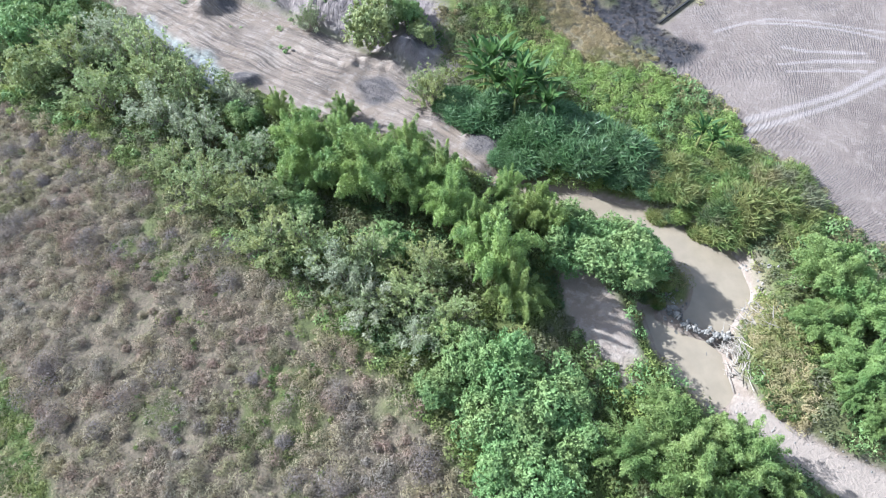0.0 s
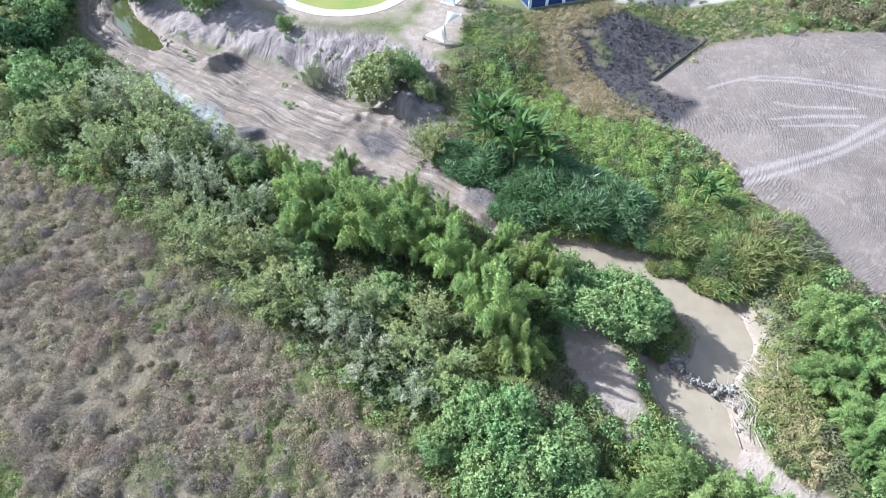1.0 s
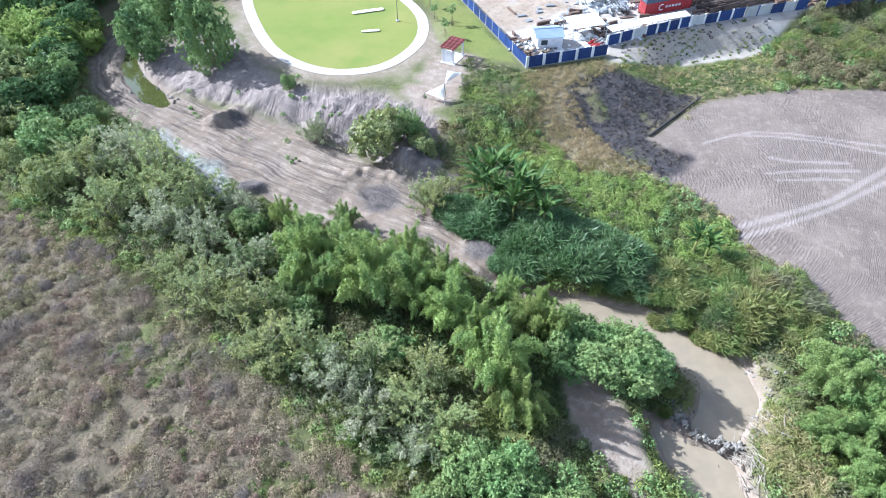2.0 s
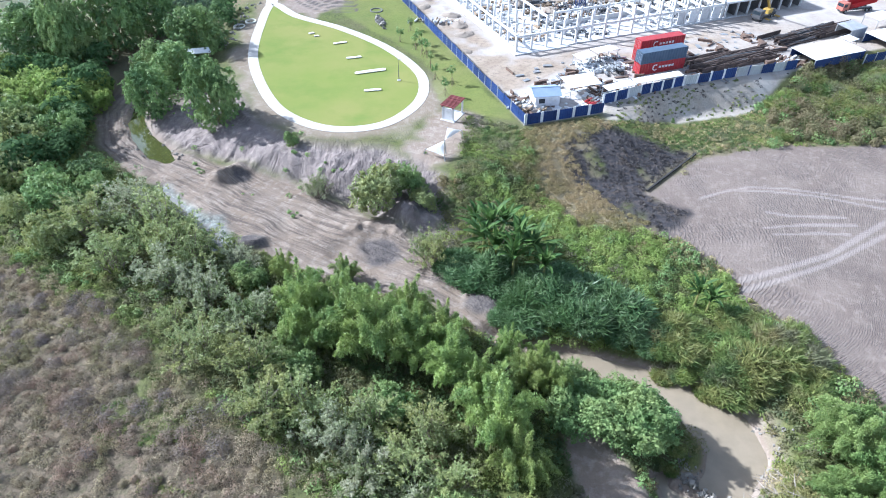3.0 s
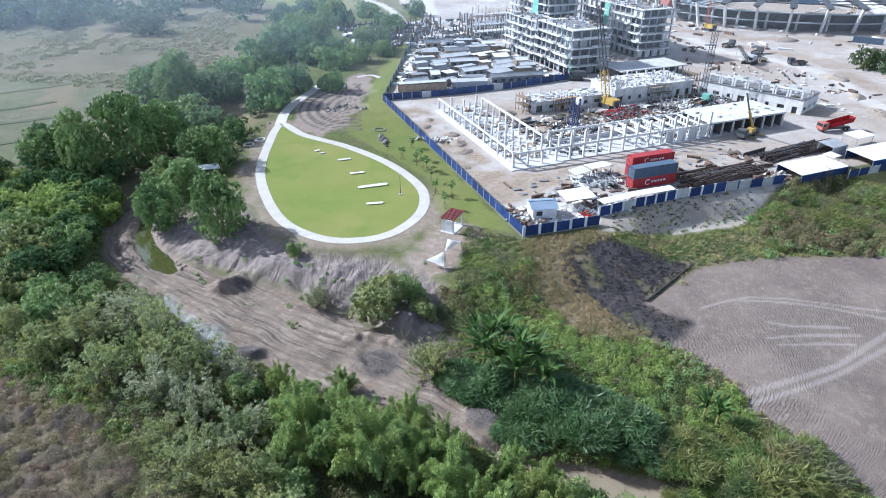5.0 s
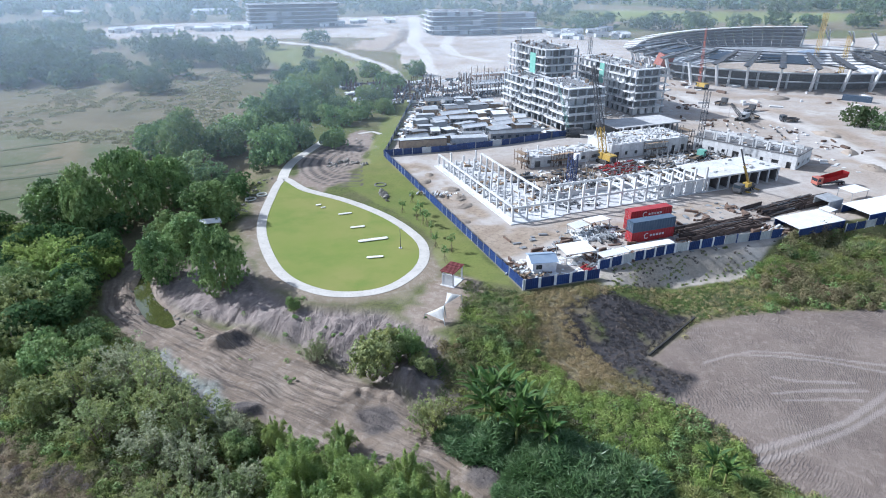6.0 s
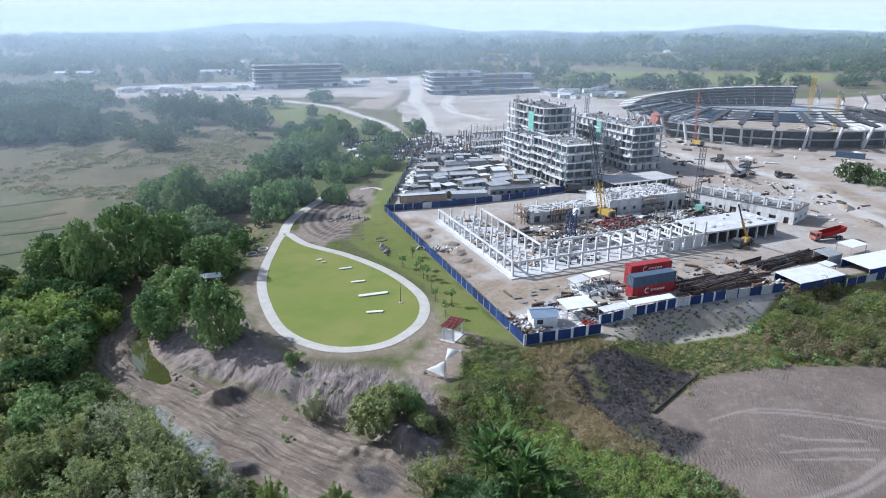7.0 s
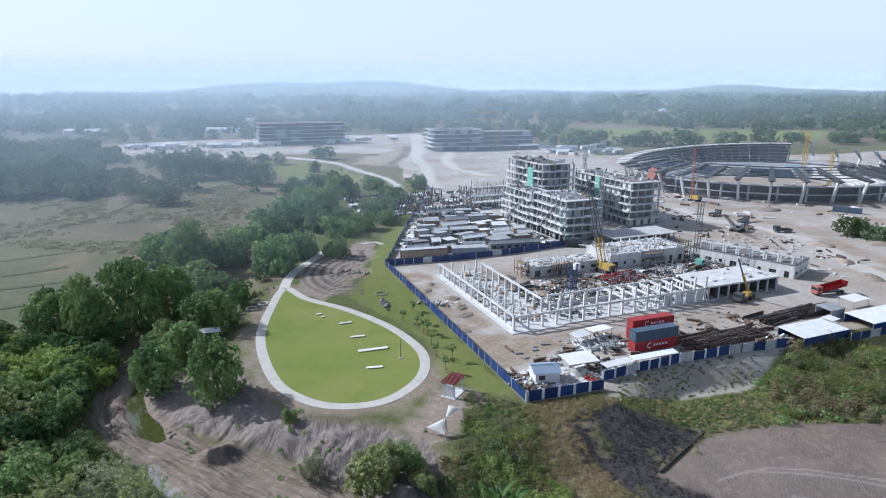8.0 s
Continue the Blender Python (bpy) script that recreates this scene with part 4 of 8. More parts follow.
LEAFY = [(-17.7, 50.2, 2.9), (2.3, 29.3, 3.4), (-0.2, 25.6, 2.8), (7.1, 27.6, 4.3), (10.3, 24.4, 4.5), (5.0, 22.8, 3.9), (13.4, 24.1, 3.3), (8.9, 20.4, 3.8), (9.7, 16.9, 4.3), (13.6, 20.3, 3.0), (5.8, 16.1, 3.5), (20.9, 42.7, 5.1), (24.3, 41.1, 3.7), (15.2, 43.8, 3.5), (19.8, 44.8, 3.0), (17.0, 48.0, 3.1), (21.4, 46.4, 2.9), (25.2, 44.2, 2.6), (50.0, 25.5, 3.2), (54.0, 29.5, 3.6), (49.5, 20.5, 2.6), (-28.9, 66.8, 2.9), (-21.0, 52.8, 3.4), (-6.5, 44.9, 2.8)]
REED = [(13.6, 62.0, 4.2), (19.9, 60.4, 4.1), (25.2, 58.2, 4.0), (28.6, 56.0, 2.9), (6.5, 69.2, 3.9), (22.1, 62.7, 4.5), (17.9, 66.7, 3.4), (12.1, 65.6, 4.2), (1.5, 72.1, 3.1), (10.2, 62.0, 3.0)]
GOLDREED = [(32.1, 56.7, 3.5), (31.1, 53.0, 3.1), (37.9, 49.6, 4.4), (35.8, 49.6, 3.4), (42.5, 53.2, 4.1), (46.4, 53.4, 3.8), (42.4, 57.6, 3.5), (46.5, 48.5, 2.9), (35.2, 55.9, 2.7), (26.4, 39.4, 2.0), (24.5, 47.0, 2.2)]
BANANA = [(5.1, 78.0, 1.2), (7.6, 75.8, 1.35), (8.2, 71.7, 1.2), (12.3, 74.2, 1.2), (13.6, 70.3, 1.3), (15.1, 67.6, 1.1), (10.6, 68.7, 1.1), (6.4, 73.6, 1.2), (9.8, 77.6, 1.2), (11.4, 71.4, 1.25), (36.3, 62.2, 0.85), (37.7, 61.1, 0.7)]
GROVE = [(-102.4, 151.9, 8.4, 14.3), (-91.0, 146.8, 6.4, 18.0), (-84.5, 157.0, 8.6, 21.0), (-79.5, 168.0, 7.0, 15.5), (-91.7, 211.6, 8.4, 19.1), (-104.5, 219.0, 8.3, 13.0)]
POND_GROVE = [(-63.1, 122.5, 5.6, 11.5), (-62.1, 136.2, 6.0, 10.2), (-61.0, 150.5, 7.2, 12.8), (-46.8, 114.0, 5.9, 15.2), (-69.5, 141.0, 5.2, 9.5)]
WOOD = [(-82.2, 222.6, 10.2, 14.2), (-84.9, 192.3, 9.5, 10.6), (-57.4, 201.4, 8.9, 15.0), (-52.5, 218.6, 6.5, 11.9), (-80.1, 243.6, 9.8, 13.0), (-76.1, 263.2, 10.4, 16.4), (-66.1, 274.1, 11.5, 18.3), (-57.8, 292.2, 9.8, 22.0), (-58.0, 344.8, 10.5, 19.4),
        (-56.1, 263.1, 8.2, 10.2), (-44.4, 252.8, 8.2, 9.8), (-36.1, 262.9, 6.3, 10.2), (-30.9, 285.7, 8.6, 12.5), (-25.5, 273.8, 5.4, 8.6), (-25.5, 327.8, 7.0, 10.9), (-14.5, 373.0, 5.6, 10.5), (-43.4, 373.2, 7.7, 10.5), (-39.8, 219.5, 5.6, 9.6), (-73.5, 186.5, 6.8, 8.5), (-70.0, 310.0, 9.0, 16.0), (-66.0, 232.0, 7.0, 9.0), (-47.0, 276.0, 6.5, 9.0), (-38.0, 305.0, 6.0, 9.0), (-32.0, 345.0, 6.0, 8.5), (-84.0, 283.0, 8.0, 11.0)]
SCARP_BUSH = [(-11.6, 87.5, 5.2, 8.6), (-6.0, 89.5, 3.6, 6.6), (-3.0, 85.5, 2.6, 4.4), (-29.1, 103.5, 1.8, 2.9)]
BANK = [(-67.0, 85.8, 5.7), (-62.7, 76.6, 4.4), (-71.0, 92.0, 4.2), (-62.5, 90.0, 3.8), (-72.0, 84.0, 4.4), (-66.0, 97.0, 3.6), (-64.0, 160.0, 6.6), (-83.0, 104.0, 6.5), (-77.0, 110.0, 5.5), (-88.0, 112.0, 6.0), (-78.0, 94.0, 5.5)]
FARBUSH = [(-158.4, 342.1, 10.5, 11.0), (-188.0, 430.0, 12.0, 17.5), (-172.0, 426.0, 11.0, 16.0), (-136.0, 409.0, 11.0, 16.0), (-121.0, 406.0, 10.0, 14.0), (-265.0, 375.0, 14.0, 18.0), (-246.0, 378.0, 13.0, 19.0), (-228.7, 374.7, 14.0, 15.0), (-212.0, 404.0, 12.0, 11.4), (-232.0, 412.0, 10.0, 11.0), (-276.0, 366.0, 12.0, 20.0), (-206.5, 392.0, 9.0, 7.0),
           (-300.0, 400.0, 14.0, 18.0), (-262.0, 420.0, 13.0, 16.0), (167.5, 247.5, 5.2, 8.6), (172.5, 246.0, 4.6, 7.4), (173.6, 237.8, 5.4, 6.8)]
LIT = [(-88.5, 122.5, 5.2), (-83.5, 126.5, 4.6), (-94.0, 125.0, 4.8), (-79.5, 130.5, 4.0), (-90.5, 130.5, 4.6), (-82.0, 119.0, 4.4), (-108.6, 143.0, 4.0), (-100.3, 138.9, 3.9), (-88.6, 135.6, 3.8), (-78.1, 125.9, 3.6), (-98.4, 143.6, 3.6), (-94.5, 148.0, 3.2), (-100.0, 128.5, 3.9)]
SLOPE = [(77.8, 126.1, 3.8), (85.9, 131.1, 4.6), (90.4, 127.6, 5.2), (101.8, 135.0, 5.4), (89.2, 119.8, 4.9), (83.2, 122.8, 4.4), (75.8, 124.0, 3.2), (92.8, 117.9, 4.3), (70.1, 111.1, 2.6), (104.0, 124.0, 4.5), (112.0, 134.0, 4.5)]

protos = [bamboo_clump("feathery light green bamboo clump on the riverbank", 3 + i, 5.0, 13.4, 54, 620, bamboo_leaf, 0.56) for i in range(3)]
plant_out(protos, BAMBOO, 5.0, 1, "bamboo along the river")
clear(protos)
protos = [bamboo_clump("bright green bamboo thicket bowing over the river", 13 + i, 5.0, 7.8, 50, 600, bright_leaf, 0.56) for i in range(2)]
plant_out(protos, BRIGHT, 5.0, 2, "bright bamboo by the weir")
clear(protos)
protos = [airy_shrub("sparse grey-green shrub at the scrub's edge", 23 + i, 4.6, 6.6, 34, 250, 0.24, (olive_leaf, grey_leaf, olive_leaf, grey_leaf, olive_leaf)[i]) for i in range(5)]
plant_out(protos, AIRY, 4.2, 3, "grey-green shrubs beside the scrub")
clear(protos)
protos = [broad_tree("shrub", "dense dark green leafy shrub on the bank", 33 + i, 4.0, 5.2, 10800, 0.27, green_leaf, bark, 14) for i in range(3)]
plant_out(protos, LEAFY, 4.0, 4, "leafy shrubs by the river")
clear(protos)
protos = [broad_tree("shrub", "bright green creeper-covered shrub beside the fields", 93 + i, 4.0, 4.6, 7000, 0.34, lush_leaf, bark, 14) for i in range(2)]
plant_out(protos, [(x, y, r * 1.2) for x, y, r in LIT], 4.0, 10, "bright shrubs beside the fields")
clear(protos)


def broken_up(spots, seed):
    """Each wide clump as four smaller ones that overlap."""
    rs = random.Random(seed)
    out = []
    for x, y, r in spots:
        a = rs.uniform(0, 6.28)
        for k in range(4):
            q = r * rs.uniform(0.3, 0.75)
            out.append((x + q * math.cos(a + 1.57 * k), y + q * math.sin(a + 1.57 * k), r * rs.uniform(0.5, 0.85)))
    return out


protos = [reed_clump("reed_clump", "dark green arching reeds over the water", 43 + i, reed_leaf, tall=4.2, count=1700) for i in range(3)]
plant_out(protos, broken_up(REED, 1), 4.0, 5, "reeds on the north bank")
clear(protos)
protos = [reed_clump("reed_clump", "yellowing tall grass clump on the bank", 53 + i, gold_leaf if i < 2 else weed_leaf, tall=3.2, count=1700) for i in range(3)]
plant_out(protos, broken_up(GOLDREED + SLOPE, 2), 4.0, 6, "yellowing grass clumps")
clear(protos)
blade = blade_mesh()
BANANA = [(x, y, s * 1.2) for x, y, s in BANANA]
protos = [banana_plant(63 + i, blade) for i in range(3)]
plant_out(protos, BANANA, 1.0, 7, "banana plants on the bank")
clear(protos)
protos = [grove_clump("tall dense green bamboo grove beside the park", 73 + i, 8.0, 16.0, 15000, 0.66, (grove_leaf, green_leaf, grove_leaf)[i]) for i in range(3)]
plant_tall(protos, GROVE + POND_GROVE, 8.0, 16.2, 8, "bamboo groves beside the park")
clear(protos)
protos = [broad_tree("tree", "dense dark green riverside tree", 83 + i, 6.0, 7.0, 5800, 0.56, (dark_leaf, green_leaf, grove_leaf)[i], bark, 15) for i in range(3)]
plant_tall(protos, WOOD, 6.0, 7.9, 9, "trees along the stream")
clear(protos)
protos = [broad_tree("tree", "loose grey-green tree on the stream bank", 203 + i, 6.0, 8.6, 5600, 0.50, (green_leaf, olive_leaf, grove_leaf)[i], pale_bark, 17, 0.12) for i in range(3)]
plant_out(protos, [(x, y, r * 0.9) for x, y, r in BANK], 6.0, 29, "loose trees on the stream bank")
clear(protos)
protos = [broad_tree("shrub", "dense grey-green bush on the eroded bank", 193 + i, 4.0, 5.2, 8200, 0.32, (olive_leaf, green_leaf)[i], bark, 15) for i in range(2)]
plant_tall(protos, SCARP_BUSH, 4.0, 5.6, 21, "bushes on the eroded bank")
clear(protos)
protos = [grove_clump("rounded dark clump of trees standing in the open", 183 + i, 8.0, 12.0, 4200, 0.95, shade_leaf) for i in range(2)]
plant_tall(protos, FARBUSH, 8.0, 12.2, 19, "trees beyond the dry fields")
clear(protos)


# ---- low growth, more than anyone could count ----
def lumps(name, label, spots, radius, tall, per, size, mat, seed, blade=0.5):
    """Low mounds of small leaves, in one mesh."""
    rs = np.random.RandomState(seed)
    n = len(spots)
    r = radius * rs.uniform(0.55, 1.35, n)
    pick = np.repeat(np.arange(n), per)
    k = len(pick)
    d = unit(rs.normal(size=(k, 3)))
    d[:, 2] = np.abs(d[:, 2])
    base = np.stack([spots[:, 0], spots[:, 1], height(spots[:, 0], spots[:, 1])], 1)
    at = base[pick] + d * (r[pick] * (0.55 + 0.5 * rs.rand(k)))[:, None] * np.array([1, 1, tall / radius])
    along = unit(np.cross(d, rs.normal(size=(k, 3))) + 0.35 * d + np.array([0, 0, 0.15]))
    side = unit(np.cross(along, d + 0.28 * rs.normal(size=(k, 3))))
    length = size * (0.5 + rs.rand(k))
    ob = new(name, leaf_mesh(name, at, along, side, length, length * blade, mat))
    return tagged(ob, label, "undergrowth", kind="stuff")


def scatter(seed, count, box, keep):
    """Random places in a box of the plan (x0, y0, x1, y1) where keep(x, y) holds."""
    rs = np.random.RandomState(seed)
    p = rs.rand(count, 2) * np.array([box[2] - box[0], box[3] - box[1]]) + np.array(box[:2])
    return p[keep(p[:, 0], p[:, 1])]


def in_field(x, y):
    return outside(x, y, FIELD) < -0.5


def off_sand(x, y):
    ok = (np.hypot((x - 18.4 - 0.3 * (36 - y)) / 4.4, (y - 35.5) / 8.5) > 0.85) & (np.hypot((x - 38.6) / 2.6, (y - 30) / 9) > 0.9) & (beside(x, y, FLAT) > 1.2) & (height(x, y) > -5.9) & (beside(x, y, SANDBAR) > 1) & (beside(x, y, POND) > 3) & (outside(x, y, SITE) > 1.5 + 5.5 * step(x, 31, 36) * (1 - step(x, 62, 74)))
    return ok


def bare_bank(x, y):
    d = outside(x, y, BENCH)
    return (d > -2) & (d < 21) & (x < -1) & (y < 128)


def green_bank(x, y):
    return (outside(x, y, FIELD) > -1.5) & off_sand(x, y) & (outside(x, y, PLOUGH) > 0.3) & (outside(x, y, BENCH) > 3) & ~bare_bank(x, y) & (outside(x, y, BURNT) > 2) & ((y < 97) | (x < 30)) & (outside(x, y, STRAW) > 1 - 3 * lattice(x, y, 4, 3))


def tufted(seed, spacing, box, keep, jitter=0.42):
    """Places on a shaken lattice: mounds with gaps between them."""
    rs = np.random.RandomState(seed)
    x, y = np.meshgrid(np.arange(box[0], box[2], spacing), np.arange(box[1], box[3], spacing))
    x = x + spacing * 0.5 * (np.arange(x.shape[0]) % 2)[:, None]
    p = np.stack([x.ravel(), y.ravel()], 1) + rs.uniform(-jitter, jitter, (x.size, 2)) * spacing
    return p[keep(p[:, 0], p[:, 1])]


near_box = (-95, 3, 20, 92)
spots = scatter(145, 1500, (-56, 6, -34, 32), lambda x, y: beside(x, y, SWALE) < 0.8)
lumps("swale_grass", "bright green grass in a hollow of the dry scrub", spots, 0.6, 0.3, 60, 0.22, gold_leaf, 146, 0.3)
spots = tufted(101, 1.85, near_box, lambda x, y: in_field(x, y) & (rough_noise(x, y, 4, 113) > 0.22) & (beside(x, y, SWALE) > 0.6), 0.75)
lumps("dry_scrub", "dry brown waist-high scrub in mounds over the field", spots, 1.05, 1.0, 260, 0.24, dry_leaf, 102, 0.26)
spots = scatter(103, 8200, near_box, lambda x, y: in_field(x, y) & (rough_noise(x, y, 5, 111) > 0.3))
lumps("bare_scrub", "leafless grey-brown scrub between the mounds", spots, 0.66, 0.6, 55, 0.24, dry_leaf, 104, 0.24)
spots = scatter(117, 420, near_box, lambda x, y: in_field(x, y) & (rough_noise(x, y, 12, 161) > 0.45))
lumps("grey_bushes", "larger bare grey bushes standing in the scrub", spots, 1.7, 1.6, 520, 0.26, grey_twig, 118, 0.20)
spots = scatter(105, 2600, near_box, lambda x, y: in_field(x, y) & (rough_noise(x, y, 7, 85) > 0.55))
lumps("green_weeds", "low yellow-green weeds among the dry scrub", spots, 0.6, 0.4, 46, 0.28, gold_leaf, 106, 0.4)
spots = tufted(107, 1.45, (-95, 10, 72, 128), green_bank)
lumps("bank_weeds", "thick green weeds and creepers on the banks", spots, 1.08, 0.95, 110, 0.29, weed_leaf, 108, 0.5)
spots = scatter(109, 4200, (-95, 10, 115, 135), lambda x, y: green_bank(x, y) & (rough_noise(x, y, 8, 131) > 0.46))
lumps("bank_bushes", "dark green low bushes on the banks", spots, 1.15, 1.25, 105, 0.32, green_leaf, 110, 0.5)
spots = scatter(119, 1300, (8, 56, 46, 92), lambda x, y: green_bank(x, y) & (rough_noise(x, y, 9, 133) > 0.53))
lumps("lush_weeds", "lush yellow-green creepers spilling down the bank", spots, 1.1, 1.1, 170, 0.26, lush_leaf, 120, 0.5)
spots = scatter(123, 900, (-95, 12, 12, 100), lambda x, y: (np.abs(outside(x, y, FIELD) - 0.3) < 2.4) & (rough_noise(x, y, 6, 135) > 0.46))
lumps("edge_weeds", "bright weeds along the edge of the dry scrub", spots, 0.9, 0.8, 130, 0.26, lush_leaf, 124, 0.5)
spots = scatter(121, 1500, (34, 34, 74, 112), lambda x, y: (np.abs(outside(x, y, PLOUGH) - 1.4) < 2.6) & (outside(x, y, BURNT) > 2) & (y < 98) & off_sand(x, y))
lumps("margin_grass", "dry yellow grass along the edge of the bare field", spots, 0.75, 0.65, 70, 0.36, straw_leaf, 122, 0.22)
spots = scatter(111, 4200, (5, 78, 55, 112), lambda x, y: (outside(x, y, STRAW) < 2) & (outside(x, y, SITE) > 1) & (outside(x, y, BURNT) > -1))
lumps("straw_grass", "dry yellow-brown tussock grass below the fence", spots, 0.7, 0.45, 70, 0.24, straw_leaf, 112, 0.22)
spots = scatter(113, 1300, (20, 78, 52, 112), lambda x, y: outside(x, y, BURNT) < 0.5)
lumps("burnt_stubble", "charred stubble and ash on burnt ground", spots, 0.5, 0.3, 36, 0.28, char_twig, 114, 0.2)
spots = scatter(115, 110, (-60, 74, -2, 108), lambda x, y: bare_bank(x, y) & (rough_noise(x, y, 5, 151) > 0.6))
lumps("bank_tufts", "sparse green tufts on the eroded bank", spots, 0.6, 0.5, 70, 0.28, green_leaf, 116, 0.4)
spots = scatter(125, 900, (34, 112, 84, 140), lambda x, y: (outside(x, y, SITE) > 0.8) & (outside(x, y, SITE) < 7.5) & (rough_noise(x, y, 4, 137) > 0.42))
lumps("slope_tufts", "sparse dry tufts on the bare slope under the fence", spots, 0.4, 0.35, 46, 0.26, gold_leaf, 126, 0.25)
spots = scatter(127, 500, (34, 112, 84, 140), lambda x, y: (outside(x, y, SITE) > 0.8) & (outside(x, y, SITE) < 7.5))
lumps("slope_litter", "dark leaf litter and roots on the bare slope", spots, 0.4, 0.2, 26, 0.28, char_twig, 128, 0.3)


PARK_SLOPE = [(4, 113), (15, 108), (17, 98), (9, 90), (3, 94), (4.5, 103)]
spots = tufted(147, 1.15, (0, 88, 20, 115), lambda x, y: outside(x, y, PARK_SLOPE) < 0.5, 0.6)
lumps("slope_grass", "tussocky dark green grass falling away from the pavilion", spots, 0.95, 0.6, 110, 0.28, weed_leaf, 148, 0.28)


def below_fence(x, y):
    return (x > 31) & (y > 97) & (outside(x, y, SITE) > 0.5) & (y < np.interp(x, *SCARP_FOOT) - 0.4 + 2.4 * (lattice(x, y, 5, 57) - 0.5)) & (outside(x, y, PLOUGH) > 0.2) & (outside(x, y, BURNT) > 0.8)


olive_scrub = leaf_material("olive_scrub_leaf", (0.150, 0.165, 0.075), (0.250, 0.245, 0.130), (0.235, 0.195, 0.120), 0.38, 0.14, 0.8, 0.1)
spots = tufted(131, 1.0, (30, 97, 118, 152), below_fence, 0.6)
lumps("slope_grass", "pale green and straw grass below the fence", spots, 0.75, 0.5, 46, 0.34, weed_leaf, 132, 0.24)
spots = scatter(133, 2600, (30, 97, 118, 152), below_fence)
lumps("slope_straw", "dry straw grass below the fence", spots, 0.6, 0.5, 46, 0.34, straw_leaf, 134, 0.22)
spots = tufted(135, 2.3, (62, 100, 122, 152), lambda x, y: below_fence(x, y) & (x + 0.6 * (rough_noise(x, y, 8, 139) - 0.5) * 30 > 72) & (y > 108), 0.7)
lumps("slope_scrub", "olive and brown scrub bushes covering the slope", spots, 1.75, 2.4, 330, 0.36, olive_scrub, 136, 0.45)
spots = tufted(137, 4.6, (62, 100, 122, 152), lambda x, y: below_fence(x, y) & (x > 66) & (y > 106), 0.8)
lumps("slope_bushes", "dark green bushes among the slope scrub", spots, 1.5, 1.7, 260, 0.34, green_leaf, 138, 0.5)
spots = scatter(141, 520, (34.5, 20, 43, 41), lambda x, y: (np.hypot((x - 38.6) / 2.9, (y - 30) / 9.5) < 1) & (beside(x, y, RIVER) > 0.8) & (beside(x, y, SANDBAR) > 0.6))
lumps("bank_straw", "dry golden grass and dead stalks on the river bank", spots, 0.75, 0.7, 64, 0.36, straw_leaf, 142, 0.2)
spots = scatter(143, 150, (34.5, 20, 43, 41), lambda x, y: (np.hypot((x - 38.6) / 2.9, (y - 30) / 9.5) < 1) & (beside(x, y, RIVER) > 0.8) & (beside(x, y, SANDBAR) > 0.6))
lumps("bank_shoots", "yellow-green shoots among the dry bank grass", spots, 0.7, 0.8, 80, 0.34, gold_leaf, 144, 0.3)


# ---- the building site: its own axes run along the fences ----
YARD = pose(17.7, 145.1, 0, 0, 0, 21.8)

concrete = material("raw_concrete", (0.55, 0.55, 0.555), (0.45, 0.45, 0.455), 0.25, 0.9, grain=5, c=(0.34, 0.335, 0.335))
white_concrete = material("fresh_concrete", (0.60, 0.60, 0.60), (0.51, 0.51, 0.51), 0.3, 0.9, grain=6, c=(0.41, 0.40, 0.395))
# dark tone for dark walls, and for shade painted inside open buildings
dark_inside = material("dark_walls_and_shade", (0.165, 0.163, 0.165), (0.12, 0.118, 0.118), 0.5, 0.95, grain=4)
grey_wall = material("grey_render", (0.33, 0.345, 0.36), (0.27, 0.285, 0.30), 0.4, 0.9, grain=5, c=(0.42, 0.41, 0.40))
fence_blue = material("blue_sheeting", (0.013, 0.030, 0.115), (0.019, 0.045, 0.155), 0.7, 0.55, grain=3, c=(0.05, 0.08, 0.17), spread=0.25)
fence_pale = material("bare_sheeting", (0.46, 0.48, 0.50), (0.36, 0.38, 0.41), 0.7, 0.5, metal=0.3, grain=3)
steel = material("galvanised_steel", (0.40, 0.41, 0.42), (0.30, 0.31, 0.32), 1.2, 0.5, metal=0.6, relief=0.1)
dark_steel = material("dark_steel", (0.075, 0.08, 0.09), (0.12, 0.12, 0.125), 0.8, 0.6, metal=0.4, relief=0.1)
navy_steel = material("navy_lattice", (0.04, 0.055, 0.13), (0.06, 0.08, 0.16), 0.8, 0.6, relief=0.1)
yellow_paint = material("yellow_paint", (0.44, 0.30, 0.07), (0.35, 0.24, 0.06), 0.8, 0.5, c=(0.25, 0.18, 0.07))
red_paint = material("red_paint", (0.36, 0.030, 0.038), (0.29, 0.030, 0.036), 0.6, 0.5, c=(0.28, 0.08, 0.06))
orange_paint = material("orange_paint", (0.36, 0.12, 0.085), (0.28, 0.10, 0.08), 0.6, 0.6)
slate_paint = material("slate_blue_paint", (0.055, 0.085, 0.13), (0.075, 0.105, 0.15), 0.6, 0.5)
teal_net = material("green_safety_net", (0.13, 0.33, 0.27), (0.20, 0.40, 0.34), 0.7, 0.9)
white_sheet = material("white_roof_sheet", (0.68, 0.69, 0.70), (0.57, 0.58, 0.59), 0.4, 0.6, c=(0.50, 0.49, 0.475), spread=0.12)
grey_sheet = material("weathered_roof_sheet", (0.36, 0.38, 0.40), (0.25, 0.265, 0.28), 0.35, 0.6, c=(0.24, 0.19, 0.16), spread=0.4)
blue_sheet = material("blue_roof_sheet", (0.20, 0.26, 0.35), (0.25, 0.31, 0.39), 0.5, 0.5, c=(0.2, 0.27, 0.4))
rust = material("rusty_steel", (0.12, 0.085, 0.07), (0.17, 0.115, 0.085), 0.8, 0.9, c=(0.07, 0.055, 0.05), spread=0.35)
